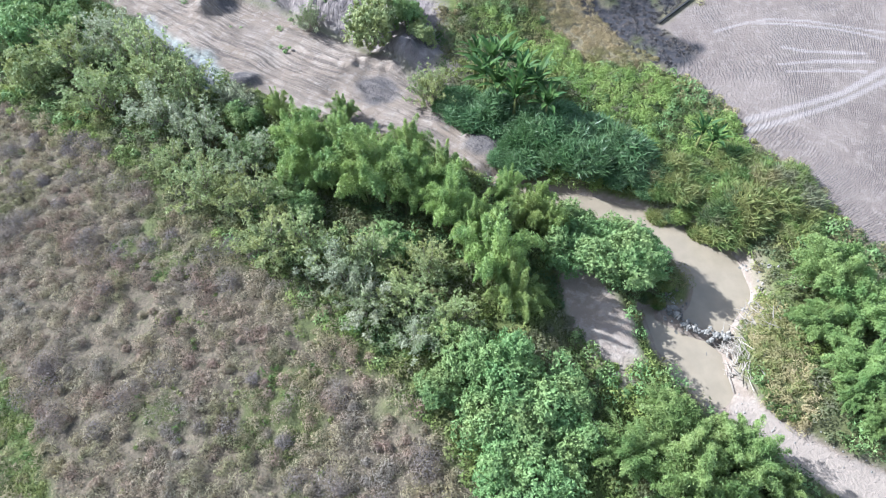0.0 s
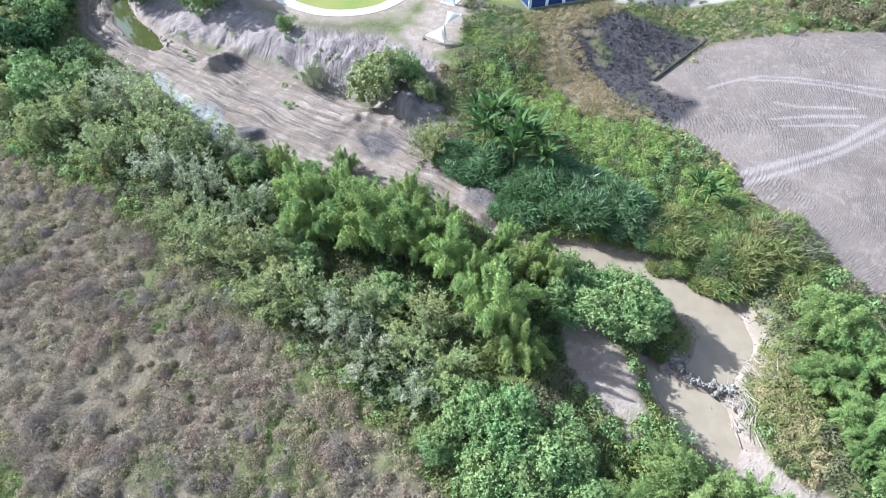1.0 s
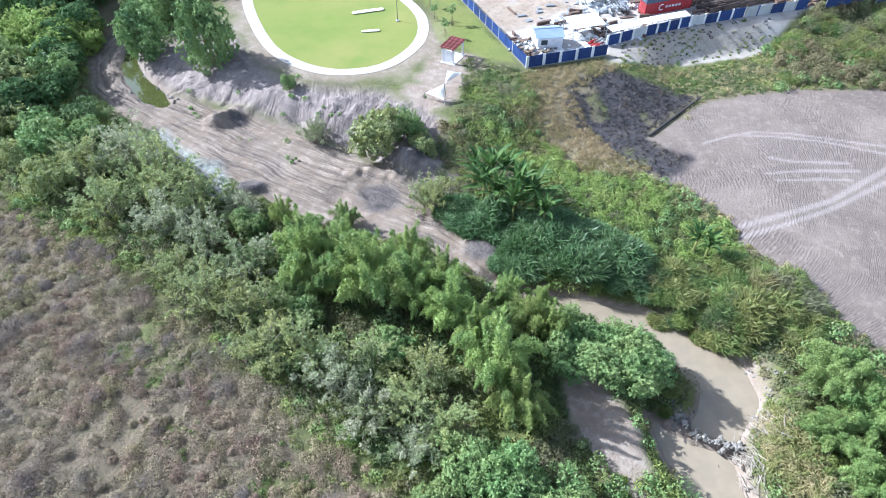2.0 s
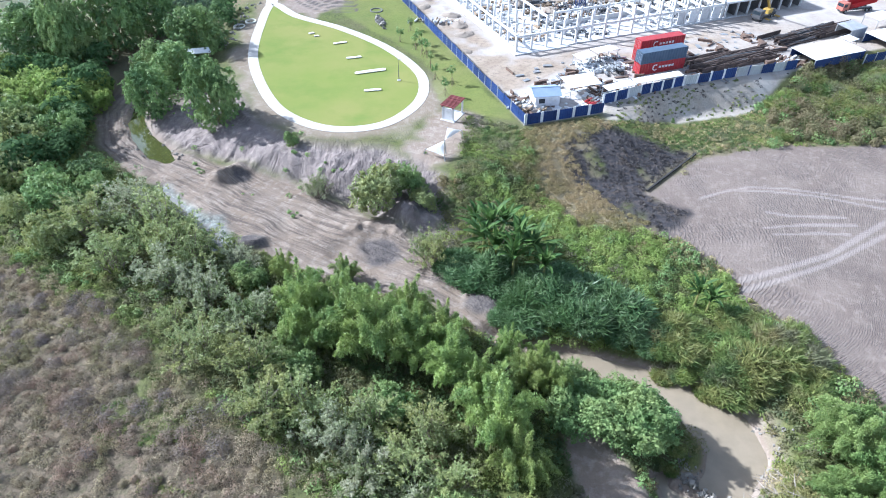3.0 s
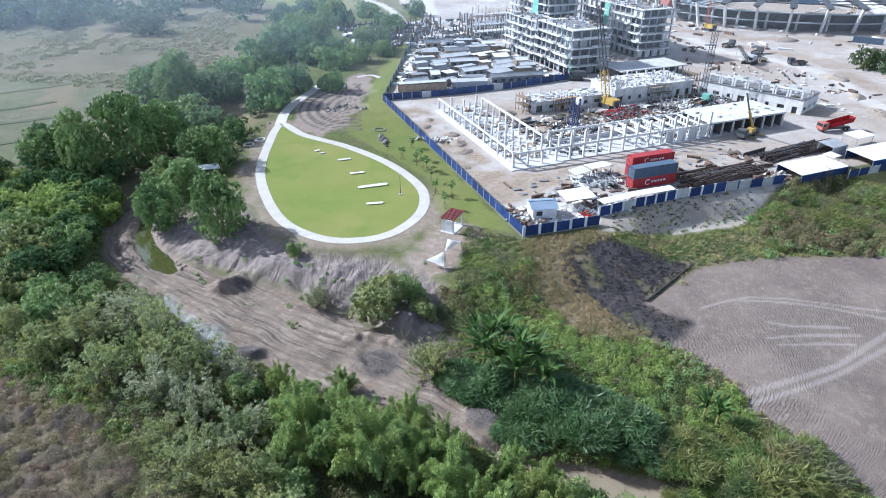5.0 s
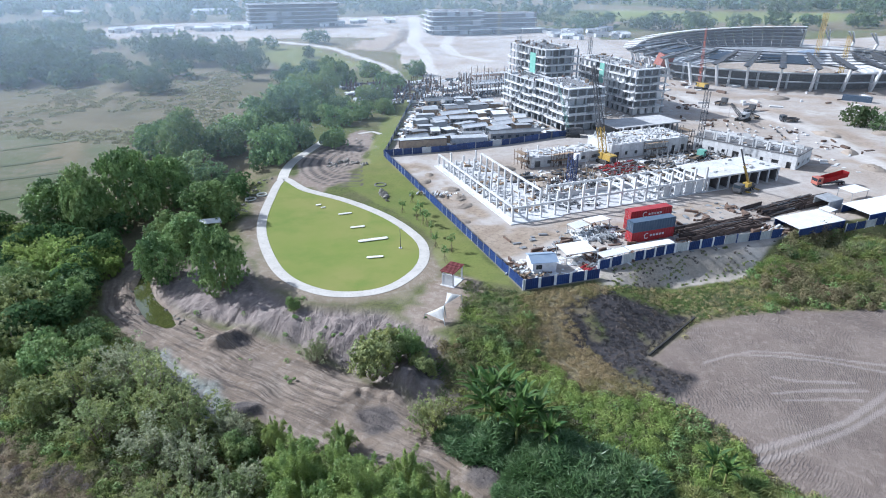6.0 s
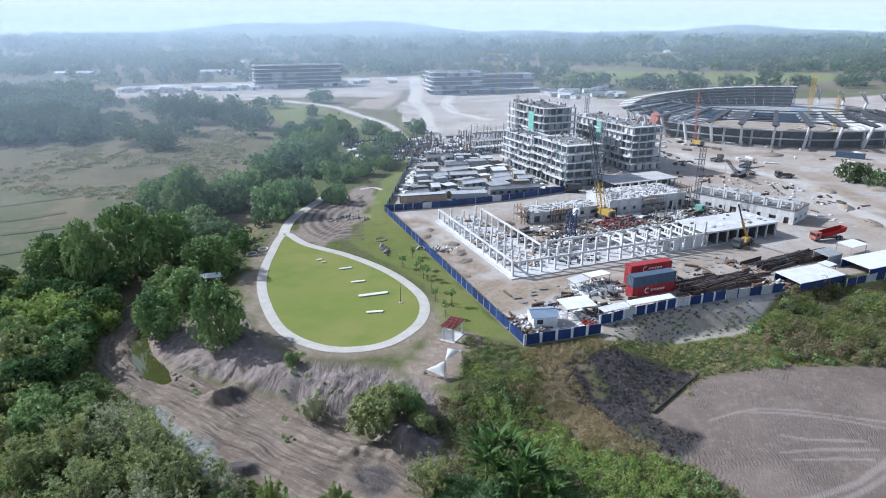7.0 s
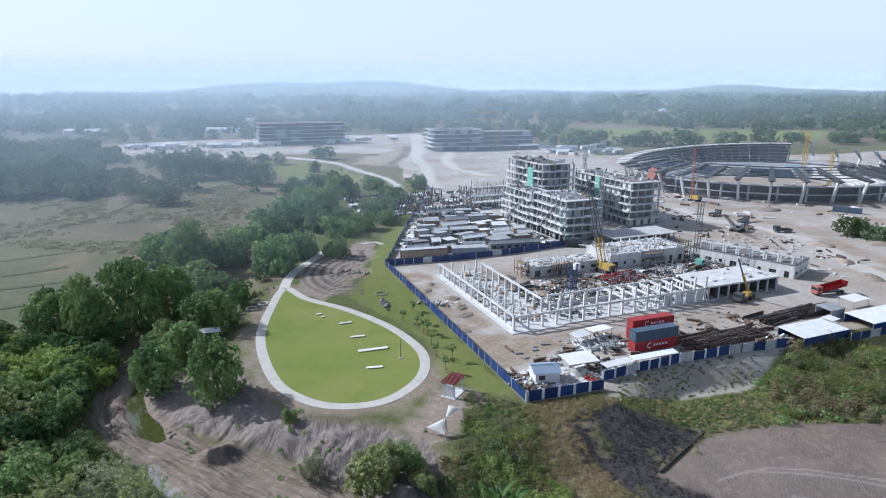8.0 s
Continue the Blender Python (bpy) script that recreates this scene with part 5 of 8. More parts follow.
dark_rust = material("dark_rusty_bars", (0.060, 0.046, 0.042), (0.095, 0.070, 0.058), 0.8, 0.85, c=(0.035, 0.03, 0.03), spread=0.35)
timber = material("weathered_timber", (0.28, 0.21, 0.14), (0.20, 0.15, 0.11), 0.9, 0.9, spread=0.4)
soil_mat = material("dug_soil", (0.31, 0.265, 0.22), (0.245, 0.205, 0.168), 0.6, 0.95, grain=2.5, relief=0.8, depth=0.2)
rubber = material("rubber", (0.03, 0.03, 0.03), (0.045, 0.043, 0.04), 2.0, 0.9)
glass = material("dark_glass", (0.02, 0.03, 0.04), (0.03, 0.04, 0.05), 1.0, 0.1, relief=0)

cubes = {}


def cube_mesh(mat):
    if mat.name not in cubes:
        bm = bmesh.new()
        bmesh.ops.create_cube(bm, size=1.0)
        me = bpy.data.meshes.new("block")
        bm.to_mesh(me)
        bm.free()
        me.materials.append(mat)
        cubes[mat.name] = me
    return cubes[mat.name]


def block(name, parent, at, size, mat, turn=(0, 0, 0), label=""):
    """A squared piece under a thing: the centre of its foot, and its size."""
    m = Matrix.LocRotScale((at[0], at[1], at[2] + size[2] / 2), Euler(turn), size)
    return part(name, cube_mesh(mat), None, parent, label, m)


def bar(name, parent, a, b, wide, mat, deep=None, label=""):
    """A squared bar from a to b."""
    a, b = Vector(a), Vector(b)
    q = (b - a).to_track_quat("Z", "Y")
    return part(name, cube_mesh(mat), None, parent, label, Matrix.LocRotScale((a + b) / 2, q, (wide, deep or wide, (b - a).length)))


def in_yard(u, v, z=0.0, turn=0.0):
    return YARD @ pose(u, v, z, 0, 0, turn)


# ---- fences ----
def sheet_panel(mat, wide, tall):
    """A ribbed sheet of hoarding."""
    bm = bmesh.new()
    n = 12
    front, back = [], []
    for i in range(n + 1):
        x = wide * (i / n - 0.5)
        y = 0.05 if i % 2 else 0.0
        front.append((bm.verts.new((x, y, 0)), bm.verts.new((x, y, tall))))
        back.append((bm.verts.new((x, y + 0.03, 0)), bm.verts.new((x, y + 0.03, tall))))
    for row, flip in ((front, False), (back, True)):
        for p, q in zip(row, row[1:]):
            f = (p[0], q[0], q[1], p[1])
            bm.faces.new(f[::-1] if flip else f)
    for p, q, r, s in zip(front, front[1:], back, back[1:]):
        bm.faces.new((p[1], q[1], s[1], r[1]))
    me = bpy.data.meshes.new("panel")
    bm.to_mesh(me)
    bm.free()
    me.materials.append(mat)
    return me


def fence(label, points, seed, bare=0.06, tall=2.45, gap=0.93):
    rs = random.Random(seed)
    ob = thing("fence", label, "fence", Matrix.Identity(4), "site fences")
    blue, pale = sheet_panel(fence_blue, 3.3 * gap, tall), sheet_panel(fence_pale, 3.3 * gap, tall)
    for (ax, ay), (bx, by) in zip(points, points[1:]):
        a, b = Vector((ax, ay, 0)), Vector((bx, by, 0))
        n = max(1, round((b - a).length / 3.3))
        turn = math.atan2(by - ay, bx - ax)
        for i in range(n):
            p = a.lerp(b, (i + 0.5) / n)
            k = (b - a).length / n / 3.3
            part("panel", pale if rs.random() < bare else blue, None, ob,
                 at=Matrix.LocRotScale((p.x, p.y, -0.25 + rs.uniform(-0.12, 0.1)), Euler((rs.uniform(-0.03, 0.03), 0, turn)), (k, 1, 1)))
            q = a.lerp(b, i / n)
            block("post", ob, (q.x, q.y, -0.5), (3.3 * (1 - gap) + 0.06, 0.12, tall + 0.42), white_sheet if gap < 0.9 else (steel if rs.random() < 0.6 else fence_blue), (0, 0, turn))
    return ob


def yard_xy(u, v):
    p = YARD @ Vector((u, v, 0))
    return (p.x, p.y)


fence("blue corrugated site fence along the park", [yard_xy(*p) for p in ((-14.6, -33), (-14.1, 6.4), (-13.1, 68.5))], 1, 0.02)
fence("blue and bare patched site fence above the slope", [yard_xy(*p) for p in ((-14.6, -33), (2.9, -34.3))], 2, 0.0, gap=0.84)
fence("blue and bare patched site fence above the slope", [yard_xy(*p) for p in ((4.6, -31.2), (14.4, -30.5), (26, -30.2), (40, -31))], 3, 0.12, gap=0.86)
fence("bare sheet fence patched with blue panels", [yard_xy(*p) for p in ((40, -31), (56, -32.8))], 4, 0.6)
fence("blue corrugated fence across the site", [yard_xy(*p) for p in ((-13.1, 69), (10, 66.5), (34, 66.5), (60, 69.5))], 5, 0.03)
fence("blue fence between the site and the verge", [yard_xy(*p) for p in ((-13.1, 69), (13.9, 126.5), (40, 182))], 6, 0.55, 1.9)
fence("low blue sheet wall beside the white sheds", [yard_xy(*p) for p in ((74, -35.8), (101, -36.6), (130, -38))], 7, 0.05, 2.0)


# ---- the long frame building, not yet roofed ----
def frame_building():
    ob = thing("frame_building", "unfinished concrete frame building with bare white columns", "building", in_yard(0, 0))
    block("slab", ob, (6.5, 25, -0.1), (15.5, 54, 0.35), concrete, label="pale ground slab")
    block("slab", ob, (46, 5.5, -0.1), (63, 13, 0.345), concrete)
    rs = random.Random(5)
    for u in (0.0, 4.4, 8.8, 13.2):
        for i in range(13):
            v = i * 4.25
            if u > 0 and v < 4:
                continue
            h = 3.9 if u in (0.0, 13.2) else rs.choice((2.6, 3.4, 3.9))
            block("column", ob, (u, v, 0.2), (0.48, 0.48, h), white_concrete)
        if u in (0.0, 13.2):
            for i in range(12):
                if u == 0.0 or 2 <= i < 11:
                    block("beam", ob, (u, i * 4.25 + 2.125, 3.85), (0.42, 4.3, 0.5), white_concrete)
    for i in range(12):
        block("beam", ob, (0, i * 4.25 + 2.1, 0.2), (0.3, 4.2, 0.75), white_concrete, label="low wall between columns")
    for j, v in enumerate((0.0, 5.6, 11.2)):
        for i in range(16):
            u = i * 4.15
            if (j and i < 4):
                continue
            h = 3.9 if i < 4 else (7.3 if j == 0 else 4.2)
            block("column", ob, (u, v - 0.3, 0.2), (0.48, 0.48, h), white_concrete)
            if i < 15 and j != 1:
                block("beam", ob, (u + 2.07, v - 0.3, 3.6), (4.2, 0.42, 0.5), white_concrete)
            if j == 2 and i >= 4 and i < 15:
                block("beam", ob, (u + 2.07, v - 0.3, 0.2), (4.2, 0.3, 1.2), white_concrete)
            if j == 0 and i >= 8:
                bar("brace", ob, (u, v, 7.3), (u + 2.6, v + 2.4, 3.9), 0.22, steel, label="slanting steel prop")
    for i in range(7):
        u = 35 + i * 4.15
        block("beam", ob, (u, 5.4, 3.6), (0.4, 11, 0.45), white_concrete)
    # the roofed end, open to the front like a row of garages
    block("slab", ob, (76.5, 5.6, 3.9), (28, 13, 0.45), concrete, label="thick concrete roof slab")
    # back and cross walls are coloured dark for the shade in the bays
    block("wall", ob, (76.5, 11, 0.0), (28, 0.3, 3.9), dark_inside, label="back wall coloured dark for shade")
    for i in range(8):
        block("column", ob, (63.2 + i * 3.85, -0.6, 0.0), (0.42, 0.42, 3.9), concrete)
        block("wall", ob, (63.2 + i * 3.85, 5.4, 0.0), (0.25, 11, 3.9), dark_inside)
    for i in range(4):
        block("wall", ob, (49 + i * 3.8, -0.1, 0.2), (2.6, 0.2, 3.2), white_concrete)
    for i in range(14):
        block("plank", ob, (rs.uniform(64, 89), rs.uniform(1, 10), 4.36), (rs.uniform(0.6, 2.5), rs.uniform(0.3, 1.2), rs.uniform(0.08, 0.4)), rs.choice((timber, white_sheet, grey_sheet)), (0, 0, rs.uniform(0, 3)))
    return ob


frame_building()


def low_block(label, u0, v0, u1, v1, tall, mat, seed, storeys=2, roof_bits=60, frames=False, place=None, roof_mat=None):
    """A blocky half-built wing with square openings and clutter on its roof."""
    rs = random.Random(seed)
    ob = thing("half_built_wing", label, "building", place or in_yard(0, 0))
    cu, cv, du, dv = (u0 + u1) / 2, (v0 + v1) / 2, u1 - u0, v1 - v0
    block("roof_slab", ob, (cu, cv, tall), (du + 0.6, dv + 0.6, 0.35), roof_mat or concrete)
    # solid dark core: the shade inside the wing is put into its colour
    block("core", ob, (cu, cv, 0), (du - 1.2, dv - 1.2, tall), dark_inside, label="solid core coloured dark for the shade inside")
    sh = tall / storeys
    for (ax, ay), (bx, by) in (((u0, v0), (u1, v0)), ((u0, v1), (u0, v0)), ((u1, v0), (u1, v1))):
        length = math.hypot(bx - ax, by - ay)
        n = max(2, round(length / 4.2))
        turn = math.atan2(by - ay, bx - ax)
        for s in range(storeys):
            for i in range(n):
                t0, w = i / n, length / n
                open_w = rs.choice((1.1, 1.5, 2.2)) if rs.random() < 0.85 else 0
                low, high = (0.9, 2.1) if rs.random() < 0.7 else (0.0, 2.2)
                high = min(high, sh - 0.5)
                mid = Vector((ax, ay, 0)).lerp(Vector((bx, by, 0)), t0 + 0.5 / n)
                d = Vector((math.cos(turn), math.sin(turn), 0))
                if not open_w:
                    block("wall", ob, (mid.x, mid.y, s * sh), (w, 0.28, sh), mat, (0, 0, turn))
                    continue
                for sgn in (-1, 1):
                    p = mid + d * sgn * (w / 4 + open_w / 4)
                    block("wall", ob, (p.x, p.y, s * sh), (w / 2 - open_w / 2, 0.28, sh), mat, (0, 0, turn))
                block("lintel", ob, (mid.x, mid.y, s * sh + high), (open_w, 0.28, sh - high), mat, (0, 0, turn))
                if low:
                    block("window_sill", ob, (mid.x, mid.y, s * sh), (open_w, 0.28, low), mat, (0, 0, turn))
    for i in range(roof_bits):
        block("plank", ob, (rs.uniform(u0, u1), rs.uniform(v0, v1), tall + 0.35), (rs.uniform(0.5, 2.6), rs.uniform(0.15, 1.2), rs.uniform(0.05, 0.4)), rs.choice((grey_sheet, white_concrete, concrete, timber)), (0, 0, rs.uniform(0, 3)))
    for i in range(int(du // 4) * 2):
        block("column", ob, (u0 + 0.4 + 2.0 * i, v1 - 0.5 if i % 2 else v0 + 0.5, tall + 0.3), (0.35, 0.35, rs.uniform(0.5, 1.6)), white_concrete)
    if frames:
        n = int(dv // 4.4)
        for i in range(n):
            a = v0 + 1 + i * 4.4
            for k in (0, 3.6):
                block("column", ob, (u0 + 0.3, a + k, tall + 0.3), (0.5, 0.5, 2.6), white_concrete)
            block("beam", ob, (u0 + 0.3, a + 1.8, tall + 2.6), (0.5, 4.1, 0.5), white_concrete)
            block("wall", ob, (cu + 2 + rs.uniform(-1, 3), a + 1.8, tall + 0.3), (0.3, 2.8, rs.uniform(0.8, 1.9)), concrete)
    return ob


low_block("grey single-storey wing with small openings and formwork on top", 27, 38, 53, 46, 3.1, concrete, 11, 1, 50)
low_block("grey wing with formwork and props on top", 57, 37, 89, 51, 4.5, concrete, 13, 1, 110)
# its roof slab is coloured dark for shade inside the open frames
low_block("pale concrete wing topped with square open frames", 0, 0, 13, 34, 4.4, white_concrete, 12, 1, 20, True, in_yard(104.3, 4.9, 0, 22), dark_inside)


# ---- concrete blocks of flats, open on every floor ----
def flats(label, u0, v0, u1, v1, floors, storey, seed, place=None, bay=3.7, closed_base=False, balcony=1.1, net=None, parapets=0.25, litter=16, inset=5.0, frame_mat=None):
    rs = random.Random(seed)
    ob = thing("flats_under_construction", label, "building", place or in_yard(0, 0), "concrete blocks of flats")
    # columns get a darker grey to stand for their shade behind the slabs
    upright = frame_mat or grey_wall
    cu, cv, du, dv = (u0 + u1) / 2, (v0 + v1) / 2, u1 - u0, v1 - v0
    # a dark box fills the floors, its colour standing for their shade
    block("core", ob, (cu, cv, 0), (du - inset, dv - inset, floors * storey), dark_inside, label="dark core standing for the shade inside")
    nu, nv = max(2, round(du / bay)), max(2, round(dv / bay))
    for f in range(floors + 1):
        block("floor_slab", ob, (cu, cv, f * storey - 0.32), (du, dv, 0.32), concrete)
        if 0 < f < floors:
            for i in range(nv):
                if (i + f) % 5:
                    block("balcony", ob, (u0 - balcony / 2, v0 + dv * (i + 0.5) / nv, f * storey - 0.25), (balcony, dv / nv * 0.97, 0.45), white_concrete)
                    if rs.random() < parapets:
                        block("parapet", ob, (u0 - balcony, v0 + dv * (i + 0.5) / nv, f * storey), (0.15, dv / nv * 0.9, 0.8), white_concrete)
            for i in range(nu):
                block("balcony", ob, (u0 + du * (i + 0.5) / nu, v0 - balcony / 2, f * storey - 0.25), (du / nu * 0.96, balcony, 0.45), white_concrete)
                if rs.random() < parapets:
                    block("parapet", ob, (u0 + du * (i + 0.5) / nu, v0 - balcony, f * storey), (du / nu * 0.9, 0.15, 0.8), white_concrete)
    for f in range(floors):
        for i in range(nu + 1):
            for v in (v0 + 0.25, v1 - 0.25):
                block("column", ob, (u0 + 0.25 + (du - 0.5) * i / nu, v, f * storey), (0.5, 0.5, storey - 0.3), upright)
        for i in range(nv + 1):
            for u in (u0 + 0.25, u1 - 0.25):
                block("column", ob, (u, v0 + 0.3 + (dv - 0.6) * i / nv, f * storey), (0.46, 0.46, storey - 0.31), upright)
        for i in range(nv):
            if rs.random() < (0.9 if closed_base and f == 0 else 0.22):
                block("wall", ob, (u0 + 0.9, v0 + dv * (i + 0.5) / nv, f * storey), (0.2, dv / nv * (0.62 if f == 0 else 0.9), storey - 0.33), white_concrete if closed_base else grey_wall)
        for i in range(nu):
            if rs.random() < (0.9 if closed_base and f == 0 else 0.22):
                block("wall", ob, (u0 + du * (i + 0.5) / nu, v0 + 0.8, f * storey), (du / nu * 0.62, 0.2, storey - 0.34), white_concrete if closed_base else grey_wall)
    top = floors * storey
    for i in range(int(du * dv / litter)):
        block("roof_timber", ob, (rs.uniform(u0 + 0.5, u1 - 0.5), rs.uniform(v0 + 0.5, v1 - 0.5), top), (rs.uniform(0.2, 2.4), rs.uniform(0.2, 1.2), rs.uniform(0.1, 1.3)), rs.choice((timber, white_concrete, grey_sheet, rust)), (0, 0, rs.uniform(0, 3)))
    for i in range(nv):
        block("starter_bar", ob, (u0 + 0.3 if i % 2 else u1 - 0.4, v0 + dv * (i + 0.3) / nv, top), (0.3, 0.3, rs.uniform(0.7, 1.6)), rust)
    if net:
        block("safety_net", ob, (net[0], net[1], net[2]), (net[3], net[4], net[5]), teal_net, label="pale green safety netting")
    return ob


flats("raw concrete block of flats open on every floor", 62.5, 74, 79, 100, 5, 3.3, 21)
flats("lower raw concrete block of flats with props on top", 62, 100.3, 73.6, 127, 5, 3.1, 22)
flats("tallest raw concrete block of flats with green netting", 74, 112, 91, 145, 8, 3.25, 23, net=(73, 121, 9, 0.3, 5, 15))
flats("raw concrete block of flats with a white ground floor", 105, 88.5, 121, 138, 6, 3.2, 24, closed_base=True, net=(104.1, 112, 8, 0.3, 3.5, 11))
# dark columns and cores colour in the shade between these far slabs
flats("distant concrete block of flats with bright slab edges", 0, -8, 50, 26, 5, 4.0, 25, pose(-12, 604, 0, 0, 0, 14), 12.5, litter=60, inset=4.5, parapets=0.35, frame_mat=dark_inside, balcony=2.0)
flats("distant darker concrete block of flats under construction", 50.5, 4, 108, 26, 4, 4.2, 27, pose(-12, 604, 0, 0, 0, 14), 14, litter=40, inset=2.0, parapets=0.0, frame_mat=dark_inside, balcony=0.6)
flats("hazy distant concrete block of flats", 0, 0, 92, 26, 6, 3.8, 26, pose(-196, 660, 0, 0, 0, 20), 15, litter=40, inset=3.0, parapets=0.1, frame_mat=dark_inside, balcony=0.9)
store = thing("site_store", "long low store with pale roofs before the far flats", "building", pose(-12, 604, 0, 0, 0, 14))
for k, (u, long) in enumerate(((46, 22), (72, 26), (98, 20))):
    block("roof", store, (u, -9 - 2 * (k % 2), 3.8), (long, 9, 0.4), white_sheet if k != 1 else grey_sheet)
    # dark box in place of the shade below each roof
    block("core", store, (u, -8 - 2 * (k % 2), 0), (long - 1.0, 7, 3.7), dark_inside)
low = thing("site_podium", "low grey concrete podium beside the flats", "building", in_yard(0, 0))
block("roof_slab", low, (91, 66, 3.2), (30, 13, 0.4), concrete)
for i in range(9):
    block("column", low, (77.5 + i * 3.4, 60, 0), (0.5, 0.5, 3.2), concrete)
# core coloured dark for the shade behind the podium columns
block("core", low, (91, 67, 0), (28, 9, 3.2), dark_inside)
# the forest of red and grey props farther back
props = thing("scaffold_props", "forest of rusty scaffold props and columns", "scaffolding", in_yard(0, 0))
rs = random.Random(31)
for i in range(20):
    for j in range(9):
        u, v = 52 + i * 2.1 + rs.uniform(-0.3, 0.3) + j * 2.4, 150 + j * 6 + rs.uniform(-1, 1)
        block("prop", props, (u, v, 0), (0.25, 0.25, rs.uniform(3.0, 7.5)), rs.choice((rust, rust, concrete, dark_steel)))
for j in range(5):
    block("deck", props, (70 + j * 5, 152 + j * 11, 3.0 + (j % 2)), (24, 5, 0.3), rs.choice((rust, concrete, grey_sheet)))


# ---- sheds, sheets and stores ----
def gable_shed(name, label, u, v, long, wide, tall, roof_mat, wall_mat, turn=0.0, rise=0.9, category="shed"):
    ob = thing(name, label, category, in_yard(u, v, 0, turn), "site sheds")
    for s in (-1, 1):
        block("wall", ob, (0, s * (wide / 2 - 0.06), 0), (long - 0.2, 0.12, tall), wall_mat)
        block("wall", ob, (s * (long / 2 - 0.16), 0, 0), (0.12, wide - 0.24, tall), wall_mat)
        slope = math.atan2(rise, wide / 2)
        m = Matrix.LocRotScale((0, s * wide / 4, tall + rise / 2 + 0.03), Euler((-s * slope, 0, 0)), (long + 0.6, wide / 2 / math.cos(slope) + 0.35, 0.07))
        part("roof", cube_mesh(roof_mat), None, ob, at=m)
        for e in (-1, 1):
            bm = bmesh.new()
            x = e * (long / 2 - 0.16)
            vs = [bm.verts.new(p) for p in ((x, -wide / 2 + 0.1, tall), (x, wide / 2 - 0.1, tall), (x, 0, tall + rise - 0.05))]
            bm.faces.new(vs)
            if s > 0:
                part("gable", bm, wall_mat, ob)
            else:
                bm.free()
    for i in range(max(1, int(long // 3))):
        block("window", ob, (-long / 2 + 1.5 + i * 3, -wide / 2 - 0.01, 1.0), (1.3, 0.06, 1.0), glass)
    return ob


def flat_roof(name, label, u, v, long, wide, tall, mat, turn=0.0, tilt=0.05, walls=None, category="shed"):
    """A lean-to roof on posts, walled or open."""
    ob = thing(name, label, category, in_yard(u, v, 0, turn), "site sheds")
    part("roof", cube_mesh(mat), None, ob, at=Matrix.LocRotScale((0, 0, tall), Euler((tilt, 0, 0)), (long, wide, 0.08)))
    n = max(2, int(long // 4) + 1)
    for i in range(n):
        for s in (-1, 1):
            block("post", ob, (-long / 2 + 0.2 + (long - 0.4) * i / (n - 1), s * (wide / 2 - 0.2), 0), (0.12, 0.12, tall - 0.04 + s * tilt * (wide / 2 - 0.2)), steel)
    if walls:
        block("wall", ob, (0, -wide / 2 + 0.02, 0), (long - 0.1, 0.08, tall - 0.25), walls)
        block("wall", ob, (0, wide / 2 - 0.3, 0), (long - 0.5, 0.08, tall - 0.2), walls)
    return ob


gable_shed("site_office", "small site office with a blue gabled roof", -6.3, -25.6, 5.4, 5.0, 2.5, blue_sheet, white_sheet, -14, 0.8, "office")
flat_roof("roof_sheet", "large white sheet roof over a work bay", 3.4, -24, 7.4, 5.2, 2.5, white_sheet, -4)
flat_roof("roof_sheet", "white sheet roof behind the fence", 9.6, -29.3, 7.4, 2.4, 2.6, white_sheet, 3)
flat_roof("roof_sheet", "long white sheet roof behind the fence", 19.6, -29.0, 12, 2.2, 2.6, white_sheet, -2)
flat_roof("tent", "white canvas tent beside the bar racks", 11.5, -12.5, 5, 3, 2.4, white_sheet, 12, 0.1, None, "tent")
flat_roof("tent", "white canvas tent beside the bar racks", 17.4, -11.6, 6, 3.6, 2.6, white_sheet, 4, -0.08, None, "tent")
flat_roof("white_shed", "white flat-roofed shed with blue walls", 67.4, -30.6, 15.6, 7.6, 2.2, white_sheet, 0, 0.03, fence_blue)
flat_roof("white_shed", "white flat-roofed shed with blue walls", 94, -30.4, 20, 8.0, 2.3, white_sheet, 0, 0.03, fence_blue)
flat_roof("white_shed", "small pale lean-to among the stores", 76.2, -28.5, 3.5, 3, 2.8, white_sheet, 8)
flat_roof("grey_shed", "grey lean-to among the stores", 84, -22.5, 6, 4.5, 2.8, grey_sheet, 5, 0.08, grey_wall)
flat_roof("white_shed", "small pale lean-to among the stores", 97, -20.0, 7, 4.5, 2.8, white_sheet, 3)
rs = random.Random(41)
